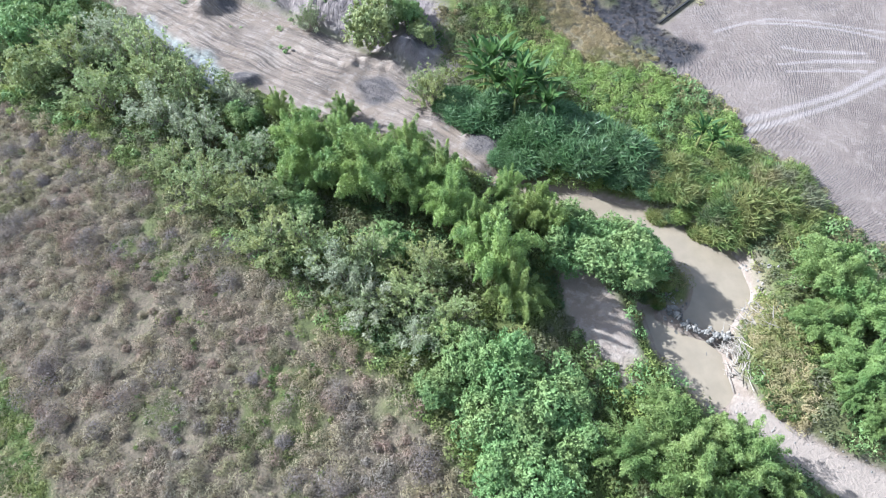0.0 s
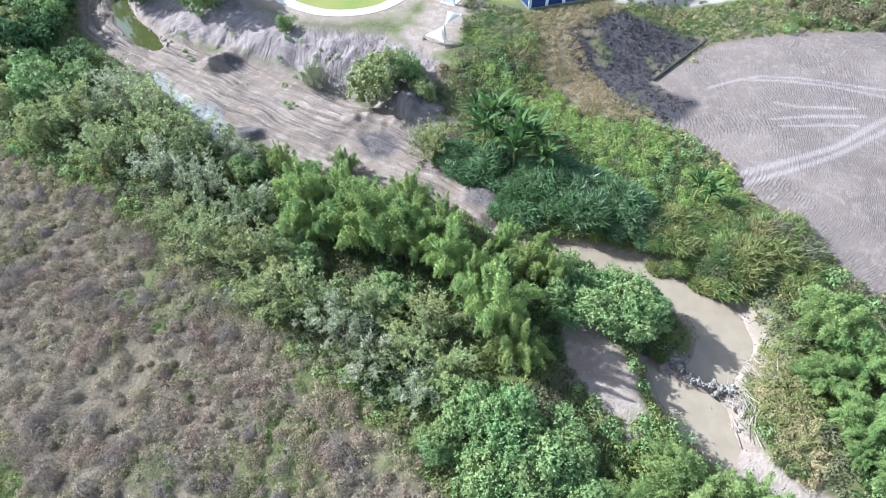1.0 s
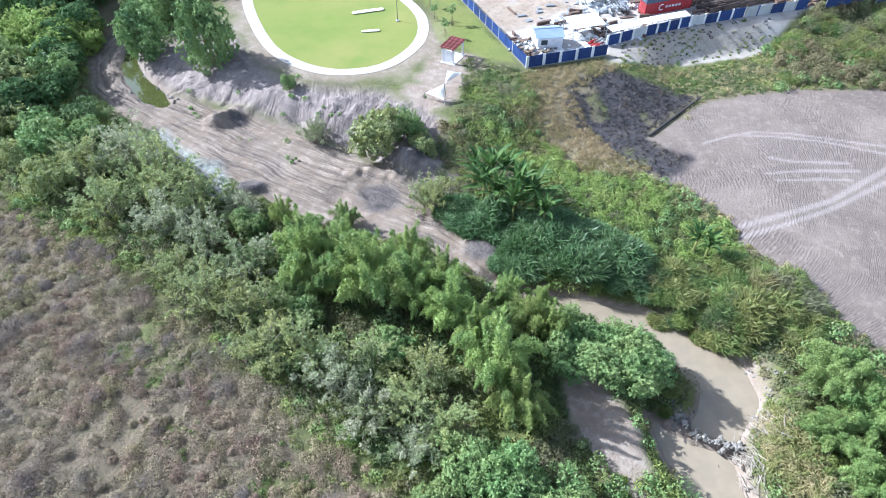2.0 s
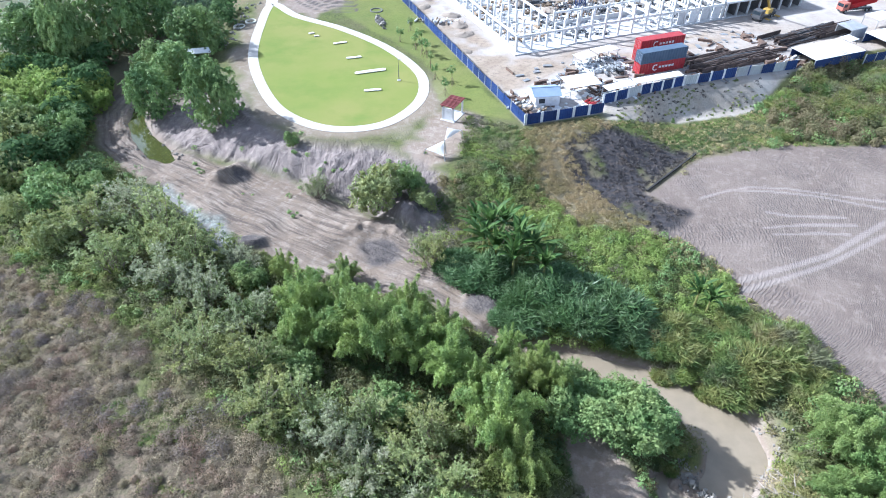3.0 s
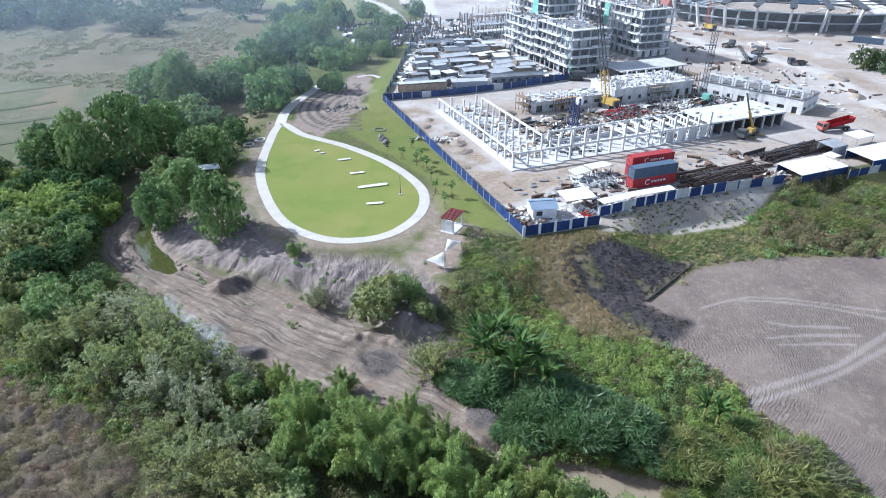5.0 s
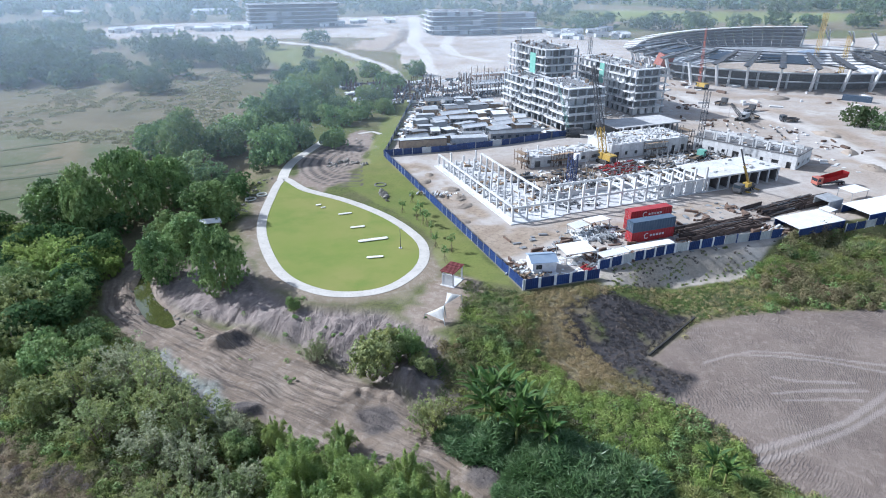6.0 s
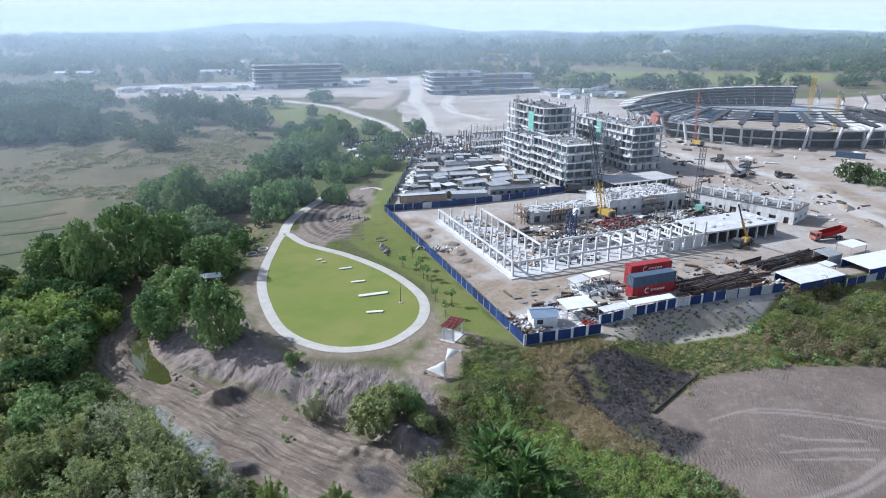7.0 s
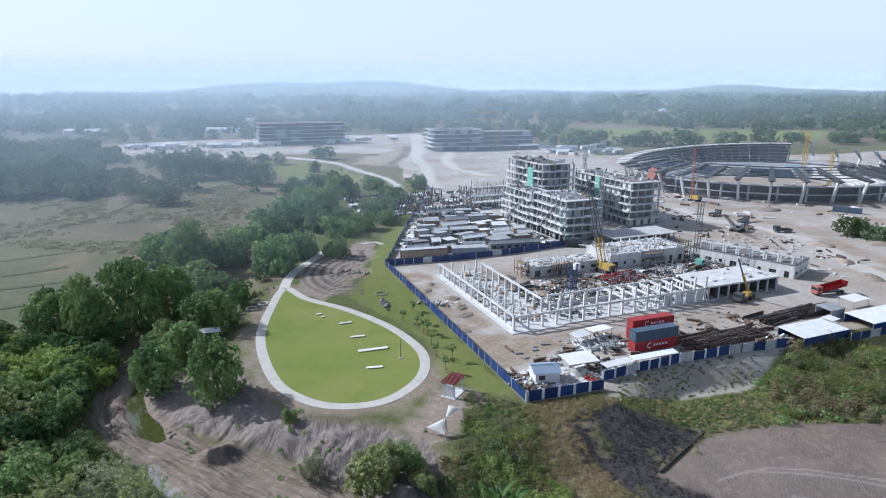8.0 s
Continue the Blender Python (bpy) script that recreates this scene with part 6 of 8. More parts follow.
for v, u0, u1, mats in ((63.0, 0, 0, ()), (72.5, -6, 56, (grey_sheet, white_sheet, grey_sheet)), (80, -2, 54, (grey_sheet, grey_sheet)), (88, 3, 56, (white_sheet, grey_sheet)),
                        (95, 8, 56, (white_sheet, grey_sheet, white_sheet)), (103, 10, 54, (grey_sheet, white_sheet)), (111, 13, 56, (grey_sheet, white_sheet, blue_sheet)), (120, 20, 58, (grey_sheet, white_sheet)), (130, 24, 58, (grey_sheet, white_sheet)), (140, 28, 52, (grey_sheet,))):
    u = u0
    while u < u1 - 4:
        w = rs.uniform(3.5, 13) if v != 72.5 else rs.uniform(14, 24)
        w = min(w, u1 - u)
        mat = rs.choice(mats)
        kind = {"white_roof_sheet": "white", "weathered_roof_sheet": "weathered grey", "blue_roof_sheet": "blue"}[mat.name]
        if rs.random() < 0.5:
            gable_shed("workers_shed", f"long workers' shed with a {kind} gabled roof", u + w / 2, v + rs.uniform(-0.5, 0.5), w - 0.8, rs.uniform(3.2, 5.4), rs.uniform(2.3, 2.9), mat, rs.choice((grey_wall, timber, dark_inside)), rs.uniform(-15, 15))
        else:
            flat_roof("workers_shed", f"low workers' shed with a {kind} flat roof", u + w / 2, v + rs.uniform(-2.2, 2.2), w - 0.8, rs.uniform(2.4, 6.4), rs.uniform(2.3, 3.6), mat, rs.uniform(-18, 18), rs.uniform(-0.12, 0.12), rs.choice((grey_wall, dark_inside, timber)))
        u += w + rs.uniform(0.4, 2.5)


def container(label, u, v, z, mat, turn=-1.5, mark=True):
    """A ribbed freight container with doors, corner posts and a plain painted mark."""
    long, wide, tall = 12.19, 2.44, 2.59
    ob = thing("freight_container", label, "container", in_yard(u, v, z, turn), "freight containers")
    for s in (-1, 1):
        bm = bmesh.new()
        n, rows = 64, []
        for i in range(n + 1):
            x = (long - 0.3) * (i / n - 0.5)
            y = s * (wide / 2 - (0.09 if i % 4 in (0, 1) else 0.03))
            rows.append((bm.verts.new((x, y, 0.15)), bm.verts.new((x, y, tall - 0.1))))
        for p, q in zip(rows, rows[1:]):
            bm.faces.new((p[0], q[0], q[1], p[1]))
        part("side_panel", bm, mat, ob)
        for e in (-1, 1):
            block("corner_post", ob, (e * (long / 2 - 0.08), s * (wide / 2 - 0.08), 0), (0.16, 0.16, tall), mat)
        block("rail", ob, (0, s * (wide / 2 - 0.06), 0), (long - 0.32, 0.12, 0.16), mat)
        block("rail", ob, (0, s * (wide / 2 - 0.06), tall - 0.12), (long - 0.32, 0.12, 0.12), mat)
        block("door", ob, (-long / 2 + 0.05, s * 0.55, 0.1), (0.08, 1.08, tall - 0.2), mat)
        for k in (0.3, 0.8):
            block("lock_bar", ob, (-long / 2 - 0.03, s * k, 0.15), (0.04, 0.04, tall - 0.3), steel)
    block("end_panel", ob, (long / 2 - 0.05, 0, 0.1), (0.08, wide - 0.34, tall - 0.2), mat)
    block("roof", ob, (0, 0, tall - 0.07), (long - 0.3, wide - 0.24, 0.06), mat)
    if mark:
        bm = bmesh.new()
        for k in range(14):
            a0, a1 = radians(50 + k * 19), radians(50 + (k + 1) * 19)
            vs = [bm.verts.new((r * math.cos(t), -wide / 2 - 0.01, r * math.sin(t))) for r, t in ((0.75, a0), (0.75, a1), (0.5, a1), (0.5, a0))]
            bm.faces.new(vs)
        part("painted_mark", bm, white_sheet, ob, "pale painted mark", pose(-1.9, 0, 1.35))
        for k in range(5):
            block("painted_bar", ob, (-0.6 + k * 0.85, -wide / 2 - 0.004, 1.1), (0.6, 0.02, 0.5), white_sheet)
    return ob


container("red ribbed freight container under a slate one", 26, -21.3, 0, red_paint)
container("slate blue ribbed freight container on a red one", 26, -21.3, 2.6, slate_paint, mark=False)
container("red ribbed freight container under another red one", 30, -15.3, 0, red_paint)
container("red ribbed freight container stacked on a red one", 30, -15.3, 2.6, red_paint)
container("slate blue freight container by the stadium road", 224, 73, 0, slate_paint, -60, False)


def pile(name, label, u0, v0, u1, v1, tall, mats, count, seed, long=6.0, turn=15.0, thick=0.22):
    """A heap of bars lying roughly one way, each bar a piece."""
    rs = random.Random(seed)
    ob = thing(name, label, "stockpile", in_yard((u0 + u1) / 2, (v0 + v1) / 2, 0, turn))
    du, dv = u1 - u0, v1 - v0
    for i in range(count):
        x, y = rs.uniform(-du / 2, du / 2), rs.uniform(-dv / 2, dv / 2)
        top = tall * max(0.1, 1 - (2 * y / dv) ** 2) * rs.random()
        w = thick * rs.uniform(0.6, 2.2)
        block("bar", ob, (x * 0.8, y, max(0.0, top)), (long * rs.uniform(0.5, 1.1), w, w), rs.choice(mats), (rs.uniform(-0.04, 0.04), rs.uniform(-0.04, 0.04), rs.uniform(-0.12, 0.12)))
    return ob


pile("bar_stockpile", "dark rusty steel bars stacked in long rows", 37, -26.5, 58, -20.0, 1.1, (dark_rust, dark_rust, dark_steel), 150, 51, 9, 2, 0.13)
pile("bar_stockpile", "dark rusty steel bars stacked in long rows", 63, -21.0, 88, -15.0, 1.1, (dark_rust, dark_rust, dark_steel), 150, 52, 9, 6, 0.13)
pile("bar_stockpile", "grey steel bar racks beside the tents", 12, -19, 20, -14.5, 1.7, (steel, dark_steel), 70, 53, 1.6, 80)
pile("scrap_heap", "red and rusty scaffold parts heaped on the slab", 43, 22, 62, 31, 1.9, (red_paint, rust, red_paint, steel), 150, 54, 2.6, 10, 0.16)
pile("timber_heap", "weathered timber offcuts heaped by the fence", 54, -32, 60, -26, 0.9, (timber, white_sheet, rust), 50, 55, 2.4, 25)
pile("scrap_heap", "red scaffold frames beside the site office", 1.5, -31.5, 4.5, -28.5, 1.1, (red_paint, steel), 40, 56, 1.6, 20, 0.12)
pile("timber_heap", "pale boards and offcuts by the office", -13, -31, -8, -23, 0.7, (white_sheet, timber, grey_sheet), 40, 57, 1.6, 40)
pile("timber_heap", "stacked boards along the fence", -12.5, 18, -9.5, 34, 0.8, (white_sheet, timber, grey_sheet), 40, 58, 2.2, 60)
pile("timber_heap", "scattered boards and sheets on the slab", 20, 14, 36, 30, 0.5, (white_sheet, timber, grey_sheet, rust), 80, 59, 2.0, 60)
pile("timber_heap", "scattered boards and sheets on the slab", 66, 13, 98, 31, 0.7, (white_sheet, timber, grey_sheet, white_concrete), 90, 60, 2.4, 20)
pile("timber_heap", "offcuts and bundles lying between the sheds", 0, 76, 50, 92, 0.7, (white_sheet, timber, dark_steel, fence_blue), 60, 61, 3, 4)
pile("timber_heap", "offcuts and bundles lying between the sheds", 14, 98, 54, 125, 0.9, (white_sheet, timber, dark_steel, grey_sheet), 60, 62, 3, 4)
pile("timber_heap", "boards and forms lying round the concrete blocks", 80, 70, 104, 110, 0.9, (white_sheet, timber, concrete, dark_steel), 50, 63, 3, 30)
pile("timber_heap", "blocks and pipes stored beside the road", 120, 28, 150, 60, 0.6, (concrete, timber, concrete, dark_steel), 36, 64, 2.5, 50)


def mound(name, label, u, v, r, tall, seed, mat=None, place=None):
    """A heap of dug soil with a ragged outline."""
    bm = bmesh.new()
    rs = np.random.RandomState(seed)
    n, m = 18, 7
    rings = []
    for j in range(m):
        t = j / (m - 1)
        rings.append([bm.verts.new((r * (1 - t) * (1 + 0.1 * rs.randn()) * math.cos(6.2832 * i / n), 0.7 * r * (1 - t) * (1 + 0.1 * rs.randn()) * math.sin(6.2832 * i / n), tall * math.sin(t * 1.5) * (1 + 0.12 * rs.randn()) - 0.15 * (j == 0))) for i in range(n)])
    for a, b in zip(rings, rings[1:]):
        for i in range(n):
            bm.faces.new((a[i], a[(i + 1) % n], b[(i + 1) % n], b[i])).smooth = True
    me = bpy.data.meshes.new(name)
    bm.to_mesh(me)
    bm.free()
    me.materials.append(mat or soil_mat)
    ob = new(name, me)
    ob.matrix_basis = place or in_yard(u, v, 0, seed * 37)
    return tagged(ob, label, "soil heap", "soil heaps on site")


for k, (u, v, r, h) in enumerate(((-6, 22, 3.5, 1.3), (-5, 29, 3.0, 1.2), (-7, 15, 3.0, 0.9), (-9.5, 38, 2.5, 0.9), (-6, 44, 2, 0.8), (-11, 5, 2.2, 0.6), (7, 10, 2.2, 1.2), (19, 40, 3.5, 1.6), (17, 30, 3, 2.2), (22, 22, 4, 1.4), (28, 28, 4, 1.1))):
    mound("soil_mound", "ragged heap of brown dug soil", u, v, r, h * 0.6, 71 + k)


# ---- cranes and machines ----
def lattice_part(name, parent, a, b, wide, mat, bays, label="", tip=None):
    """A lattice mast or boom: four chords and their lacing."""
    a, b = Vector(a), Vector(b)
    q = (b - a).to_track_quat("Z", "Y")
    long = (b - a).length
    bm = bmesh.new()
    tip = wide if tip is None else tip
    t = wide * 0.075

    def corner(k, z):
        w = wide + (tip - wide) * z / long
        return Vector(((-w, w)[k in (1, 2)] / 2, (-w, w)[k in (2, 3)] / 2, z))

    for k in range(4):
        tube(bm, [corner(k, 0), corner(k, long)], [t, t], 4)
        for i in range(bays):
            z0, z1 = long * i / bays, long * (i + 1) / bays
            tube(bm, [corner(k, z0), corner((k + 1) % 4, z1)], [t * 0.6, t * 0.6], 3)
            tube(bm, [corner(k, z0), corner((k + 1) % 4, z0)], [t * 0.6, t * 0.6], 3)
    return part(name, bm, mat, parent, label, Matrix.LocRotScale(a, q, None))


def crawler_crane(label, u, v, turn, reach, tall, body, boom, wide=1.0, foot=None):
    ob = thing("crawler_crane", label, "crane", in_yard(u, v, 0, turn), "site cranes")
    for s in (-1, 1):
        block("track", ob, (0, s * 1.9, 0), (5.2, 0.8, 1.0), rubber)
    block("chassis", ob, (0, 0, 0.5), (3, 3.2, 0.8), dark_steel)
    block("engine_house", ob, (-1.2, 0, 1.3), (4, 2.8, 1.9), body)
    block("cab", ob, (1.6, 1.0, 1.3), (1.7, 1.2, 2.0), body)
    block("cab_window", ob, (2.1, 1.0, 2.0), (0.8, 1.24, 1.0), glass)
    block("counterweight", ob, (-3.4, 0, 1.2), (0.9, 2.8, 1.6), dark_steel)
    heel, tip = Vector((1.6, 0, 1.8)), Vector((reach, 0, tall))
    joint = heel.lerp(tip, 0.33)
    lattice_part("boom", ob, heel, joint, wide, foot or boom, 5)
    lattice_part("boom", ob, joint, tip, wide, boom, 10, tip=0.6 * wide)
    bar("stay", ob, (-2.4, 0.5, 3.2), tip, 0.07, dark_steel)
    bar("hoist_rope", ob, (reach + 0.1, 0, tall), (reach + 0.1, 0, tall * 0.35), 0.05, dark_steel)
    return ob


crawler_crane("yellow crawler crane with a tall dark lattice boom", 53, 34.0, 95, 11, 30, yellow_paint, dark_steel, 1.7, yellow_paint)
crawler_crane("crawler crane with a slim lattice boom", 142, 63, 200, 14, 9, grey_sheet, dark_steel)
crawler_crane("crawler crane beside the flats with a green boom", 62, 68, 150, 7, 19, dark_steel, teal_net)
crawler_crane("crawler crane working at the stadium front", 178, 126, 95, 3, 30, yellow_paint, orange_paint)


def tower(label, place, tall, wide, mat, jib=0.0, turn=0.0, back=0.0, cab=True):
    ob = thing("tower_crane", label, "crane", place, "site cranes")
    block("base", ob, (0, 0, 0), (wide * 2, wide * 2, 0.6), concrete)
    lattice_part("mast", ob, (0, 0, 0.5), (0, 0, tall), wide, mat, max(5, int(tall / wide * 0.55)))
    if jib:
        c, s = math.cos(radians(turn)), math.sin(radians(turn))
        lattice_part("jib", ob, (0, 0, tall), (jib * c, jib * s, tall + 0.4), wide * 0.7, mat, int(jib / 2))
        lattice_part("counter_jib", ob, (0, 0, tall), (-back * c, -back * s, tall + 0.2), wide * 0.7, mat, 6)
        block("ballast", ob, (-back * c, -back * s, tall - 1.8), (1.6, 1.6, 2.0), concrete)
    if cab:
        block("cab", ob, (wide * 0.7, 0, tall - 2), (1.6, 1.4, 1.9), white_sheet)
    return ob


tower("dark blue lattice hoist mast on the slab", in_yard(30, 19.5), 9.5, 2.0, navy_steel)
tower("tall dark lattice mast in the courtyard", in_yard(87, 29.5), 22, 1.3, dark_steel, cab=False)
tower("grey lattice hoist beside the flats", in_yard(92, 92), 24, 1.3, steel, cab=False)
tower("grey lattice hoist beside the tallest flats", in_yard(72.8, 134), 30, 1.4, steel, cab=False)
tower("dark lattice mast behind the flats", in_yard(116, 140), 27, 1.4, dark_steel, cab=False)
tower("distant yellow tower crane with a long jib", pose(52, 596, 0), 37, 1.8, yellow_paint, 24, 178, 9)
tower("orange lattice tower by the stadium", pose(232, 395, 0), 33, 2.0, yellow_paint, cab=False)
tower("orange lattice tower by the stadium", pose(212, 335, 0), 26, 1.6, yellow_paint, cab=False)


def wheel_mesh():
    bm = bmesh.new()
    bmesh.ops.create_cone(bm, cap_ends=True, segments=14, radius1=0.52, radius2=0.52, depth=0.36)
    bmesh.ops.rotate(bm, verts=bm.verts, cent=(0, 0, 0), matrix=Matrix.Rotation(radians(90), 3, "X"))
    bmesh.ops.bevel(bm, geom=[e for e in bm.edges if abs(e.verts[0].co.y - e.verts[1].co.y) < 1e-4], offset=0.05, segments=1, affect="EDGES")
    me = bpy.data.meshes.new("wheel")
    bm.to_mesh(me)
    bm.free()
    me.materials.append(rubber)
    return me


def rim_mesh():
    bm = bmesh.new()
    bmesh.ops.create_cone(bm, cap_ends=True, segments=12, radius1=0.29, radius2=0.29, depth=0.30)
    bmesh.ops.rotate(bm, verts=bm.verts, cent=(0, 0, 0), matrix=Matrix.Rotation(radians(90), 3, "X"))
    me = bpy.data.meshes.new("rim")
    bm.to_mesh(me)
    bm.free()
    me.materials.append(steel)
    return me


wheel, rim = wheel_mesh(), rim_mesh()


def lorry(name, label, place, body, bed, long=8.0, kind="truck"):
    """A truck: chassis, cab with windows, wheels and a load bed (its own shape given by bed)."""
    ob = thing(name, label, kind, place)
    block("chassis", ob, (0, 0, 0.55), (long, 1.1, 0.35), dark_steel)
    block("cab", ob, (long / 2 - 1.0, 0, 0.75), (2.0, 2.4, 2.1), body)
    block("windscreen", ob, (long / 2 + 0.0, 0, 1.75), (0.06, 2.1, 0.85), glass)
    for s in (-1, 1):
        block("side_window", ob, (long / 2 - 0.7, s * 1.2, 1.75), (1.0, 0.06, 0.7), glass)
        for x in (long / 2 - 1.2, -long / 2 + 1.0, -long / 2 + 2.3):
            hub = part("wheel", wheel, None, ob, at=pose(x, s * 1.05, 0.52))
            part("rim", rim, None, hub, "grey steel rim", at=pose(0, s * 0.05, 0))
    bed(ob, long)
    return ob


def crane_bed(ob, long):
    block("deck", ob, (-1.0, 0, 0.9), (long - 2.2, 2.2, 0.3), dark_steel)
    block("turntable", ob, (-1.2, 0, 1.2), (2.2, 1.7, 1.1), yellow_paint)
    block("counterweight", ob, (-2.7, 0, 1.2), (0.8, 1.9, 0.9), dark_steel)
    bar("boom", ob, (-1.8, 0, 2.2), (2.6, 0.0, 8.0), 0.5, yellow_paint, label="yellow telescopic boom")
    bar("boom", ob, (2.5, 0.0, 7.9), (6.4, 0.0, 13.6), 0.3, dark_steel, label="dark upper boom")
    for s in (-1, 1):
        for x in (1.2, -3.4):
            block("outrigger", ob, (x, s * 2.0, 0.3), (0.4, 1.6, 0.3), yellow_paint)
            block("jack", ob, (x, s * 2.7, 0), (0.4, 0.4, 0.5), steel)


def tipper_bed(ob, long):
    bm = bmesh.new()
    x0, x1 = -long / 2 - 0.2, long / 2 - 2.3
    floor = [(x0, -1.0, 0), (x1, -1.0, 0), (x1, 1.0, 0), (x0, 1.0, 0)]
    rim = [(x0 - 0.3, -1.3, 1.5), (x1 + 0.1, -1.3, 1.5), (x1 + 0.1, 1.3, 1.5), (x0 - 0.3, 1.3, 1.5)]
    f, r = [bm.verts.new(p) for p in floor], [bm.verts.new(p) for p in rim]
    bm.faces.new(f)
    for i in range(4):
        bm.faces.new((f[i], f[(i + 1) % 4], r[(i + 1) % 4], r[i]))
    bmesh.ops.solidify(bm, geom=bm.faces[:], thickness=0.1)
    part("load_bed", bm, red_paint, ob, "red open load bed", pose(0, 0, 1.5, 0, 9, 0))


def flat_bed(ob, long):
    block("deck", ob, (-1.1, 0, 0.9), (long - 2.3, 2.4, 0.2), timber)
    for s in (-1, 1):
        block("side_board", ob, (-1.1, s * 1.18, 1.1), (long - 2.3, 0.06, 0.5), dark_steel)


lorry("truck_crane", "yellow truck crane with its boom raised", in_yard(73.5, -4.2, 0, 195), dark_steel, crane_bed, 8.5, "crane")
lorry("tipper_truck", "dusty tipper truck with a raised red load bed", in_yard(101, -9.5, 0, 172), orange_paint, tipper_bed, 10.5)
for u, v, turn in ((158.4, 75.1, 20), (158.6, 54.5, 160), (158.1, 91.6, 15), (150, 66, 80)):
    lorry("flatbed_truck", "dark flatbed truck parked on the dusty road", in_yard(u, v, 0, turn), dark_steel, flat_bed, 7.5)
lorry("flatbed_truck", "teal flatbed truck in the courtyard", in_yard(84, 26, 0, 20), teal_net, flat_bed, 7.0)


# ---- debris strewn over the works, more than anyone could count ----
def debris(label, seed, count, box, mat, sizes, lift=0.0, keep=None, lie=None):
    """Small boards, blocks and sheets lying about a part of the yard, in one mesh."""
    rs = np.random.RandomState(seed)
    u, v = rs.uniform(box[0], box[2], count), rs.uniform(box[1], box[3], count)
    clump = lattice(u, v, 7.0, seed) > 0.42
    if keep:
        clump &= keep(u, v)
    u, v = u[clump], v[clump]
    k = len(u)
    a = rs.uniform(0, 3.14, k)
    a = np.where(rs.rand(k) < 0.6, np.round(a / 1.57) * 1.57 + rs.normal(0, 0.1, k), a)
    if lie is not None:
        a = lie + rs.normal(0, 0.06, k)
    size = np.stack([rs.uniform(*sizes[0], k), rs.uniform(*sizes[1], k), rs.uniform(*sizes[2], k)], 1)
    corner = np.array([(x, y, z) for z in (0, 1) for x, y in ((-0.5, -0.5), (0.5, -0.5), (0.5, 0.5), (-0.5, 0.5))])
    co = corner[None] * size[:, None]
    c, s = np.cos(a)[:, None], np.sin(a)[:, None]
    co = np.stack([co[..., 0] * c - co[..., 1] * s + u[:, None], co[..., 0] * s + co[..., 1] * c + v[:, None], co[..., 2] + lift], -1).reshape(-1, 3)
    face = np.array(((4, 5, 6, 7), (0, 1, 5, 4), (1, 2, 6, 5), (2, 3, 7, 6), (3, 0, 4, 7)))
    me = bpy.data.meshes.new("debris")
    fill_mesh(me, co, (face[None] + 8 * np.arange(k)[:, None, None]).reshape(-1, 4))
    me.polygons.foreach_set("use_smooth", np.zeros(len(me.polygons), bool))
    me.materials.append(mat)
    ob = new("debris", me)
    ob.matrix_basis = YARD
    return tagged(ob, label, "debris", kind="stuff")


SHEDS, COURT, FRONT, ROAD = (-4, 70, 60, 150), (14, 12, 99, 34), (-13, -32, 62, -9), (118, -5, 150, 130)
inside_fence = lambda u, v: u > (v - 69) * 0.47 - 11


debris("white boards and sheets strewn between the sheds", 201, 1500, SHEDS, white_sheet, ((0.5, 3.5), (0.4, 2.0), (0.05, 0.9)), keep=inside_fence)
debris("dark bundles and drums strewn between the sheds", 202, 950, SHEDS, dark_steel, ((0.5, 3.5), (0.3, 1.2), (0.2, 1.5)), keep=inside_fence)
debris("brown timber offcuts strewn between the sheds", 203, 700, SHEDS, timber, ((0.5, 3.2), (0.2, 1.2), (0.1, 0.9)), keep=inside_fence)
debris("pale boards lying about the courtyard", 204, 420, COURT, white_concrete, ((0.4, 3.0), (0.2, 1.0), (0.04, 0.4)))
debris("dark bars and props lying about the courtyard", 205, 420, COURT, dark_steel, ((0.6, 4.0), (0.15, 0.6), (0.1, 0.8)))
debris("timber lying about the courtyard", 206, 320, COURT, timber, ((0.6, 3.5), (0.15, 0.9), (0.06, 0.7)))
debris("pale rubble and boards behind the front fence", 207, 260, FRONT, grey_sheet, ((0.3, 2.4), (0.2, 1.0), (0.04, 0.35)))
debris("dark bars and bins behind the front fence", 208, 300, FRONT, rust, ((0.4, 3.5), (0.15, 0.8), (0.1, 0.8)))
debris("stored pipes and blocks beside the dusty road", 209, 120, ROAD, rust, ((0.5, 4.0), (0.3, 1.2), (0.2, 0.9)))
debris("pale blocks beside the dusty road", 210, 110, ROAD, concrete, ((0.5, 2.5), (0.3, 1.2), (0.1, 0.5)))
debris("timber and props on the frame building's slab", 211, 110, (0.8, 4, 12.4, 50), timber, ((0.4, 2.6), (0.15, 0.8), (0.05, 0.7)), 0.26)
debris("boards and forms on the front slab", 212, 130, (16, 1, 61, 10.5), dark_steel, ((0.4, 2.6), (0.15, 0.8), (0.05, 0.7)), 0.26)
debris("thin dark bars in long rows", 231, 250, (36, -27.0, 54, -20), dark_rust, ((4.0, 9.0), (0.05, 0.16), (0.15, 1.3)), lie=0.03)
debris("thin dark bars in long rows", 232, 230, (62, -21.0, 89, -15.0), dark_rust, ((4.0, 9.0), (0.05, 0.16), (0.15, 1.3)), lie=0.10)
debris("bare white posts and bundles beside the tents", 233, 170, (9, -18, 22, -11.5), white_sheet, ((0.8, 2.6), (0.06, 0.14), (0.08, 0.9)))
debris("pale offcuts and sheets about the office", 234, 190, (-13.5, -32, 14, -20), white_sheet, ((0.3, 2.2), (0.12, 0.8), (0.03, 0.16)))
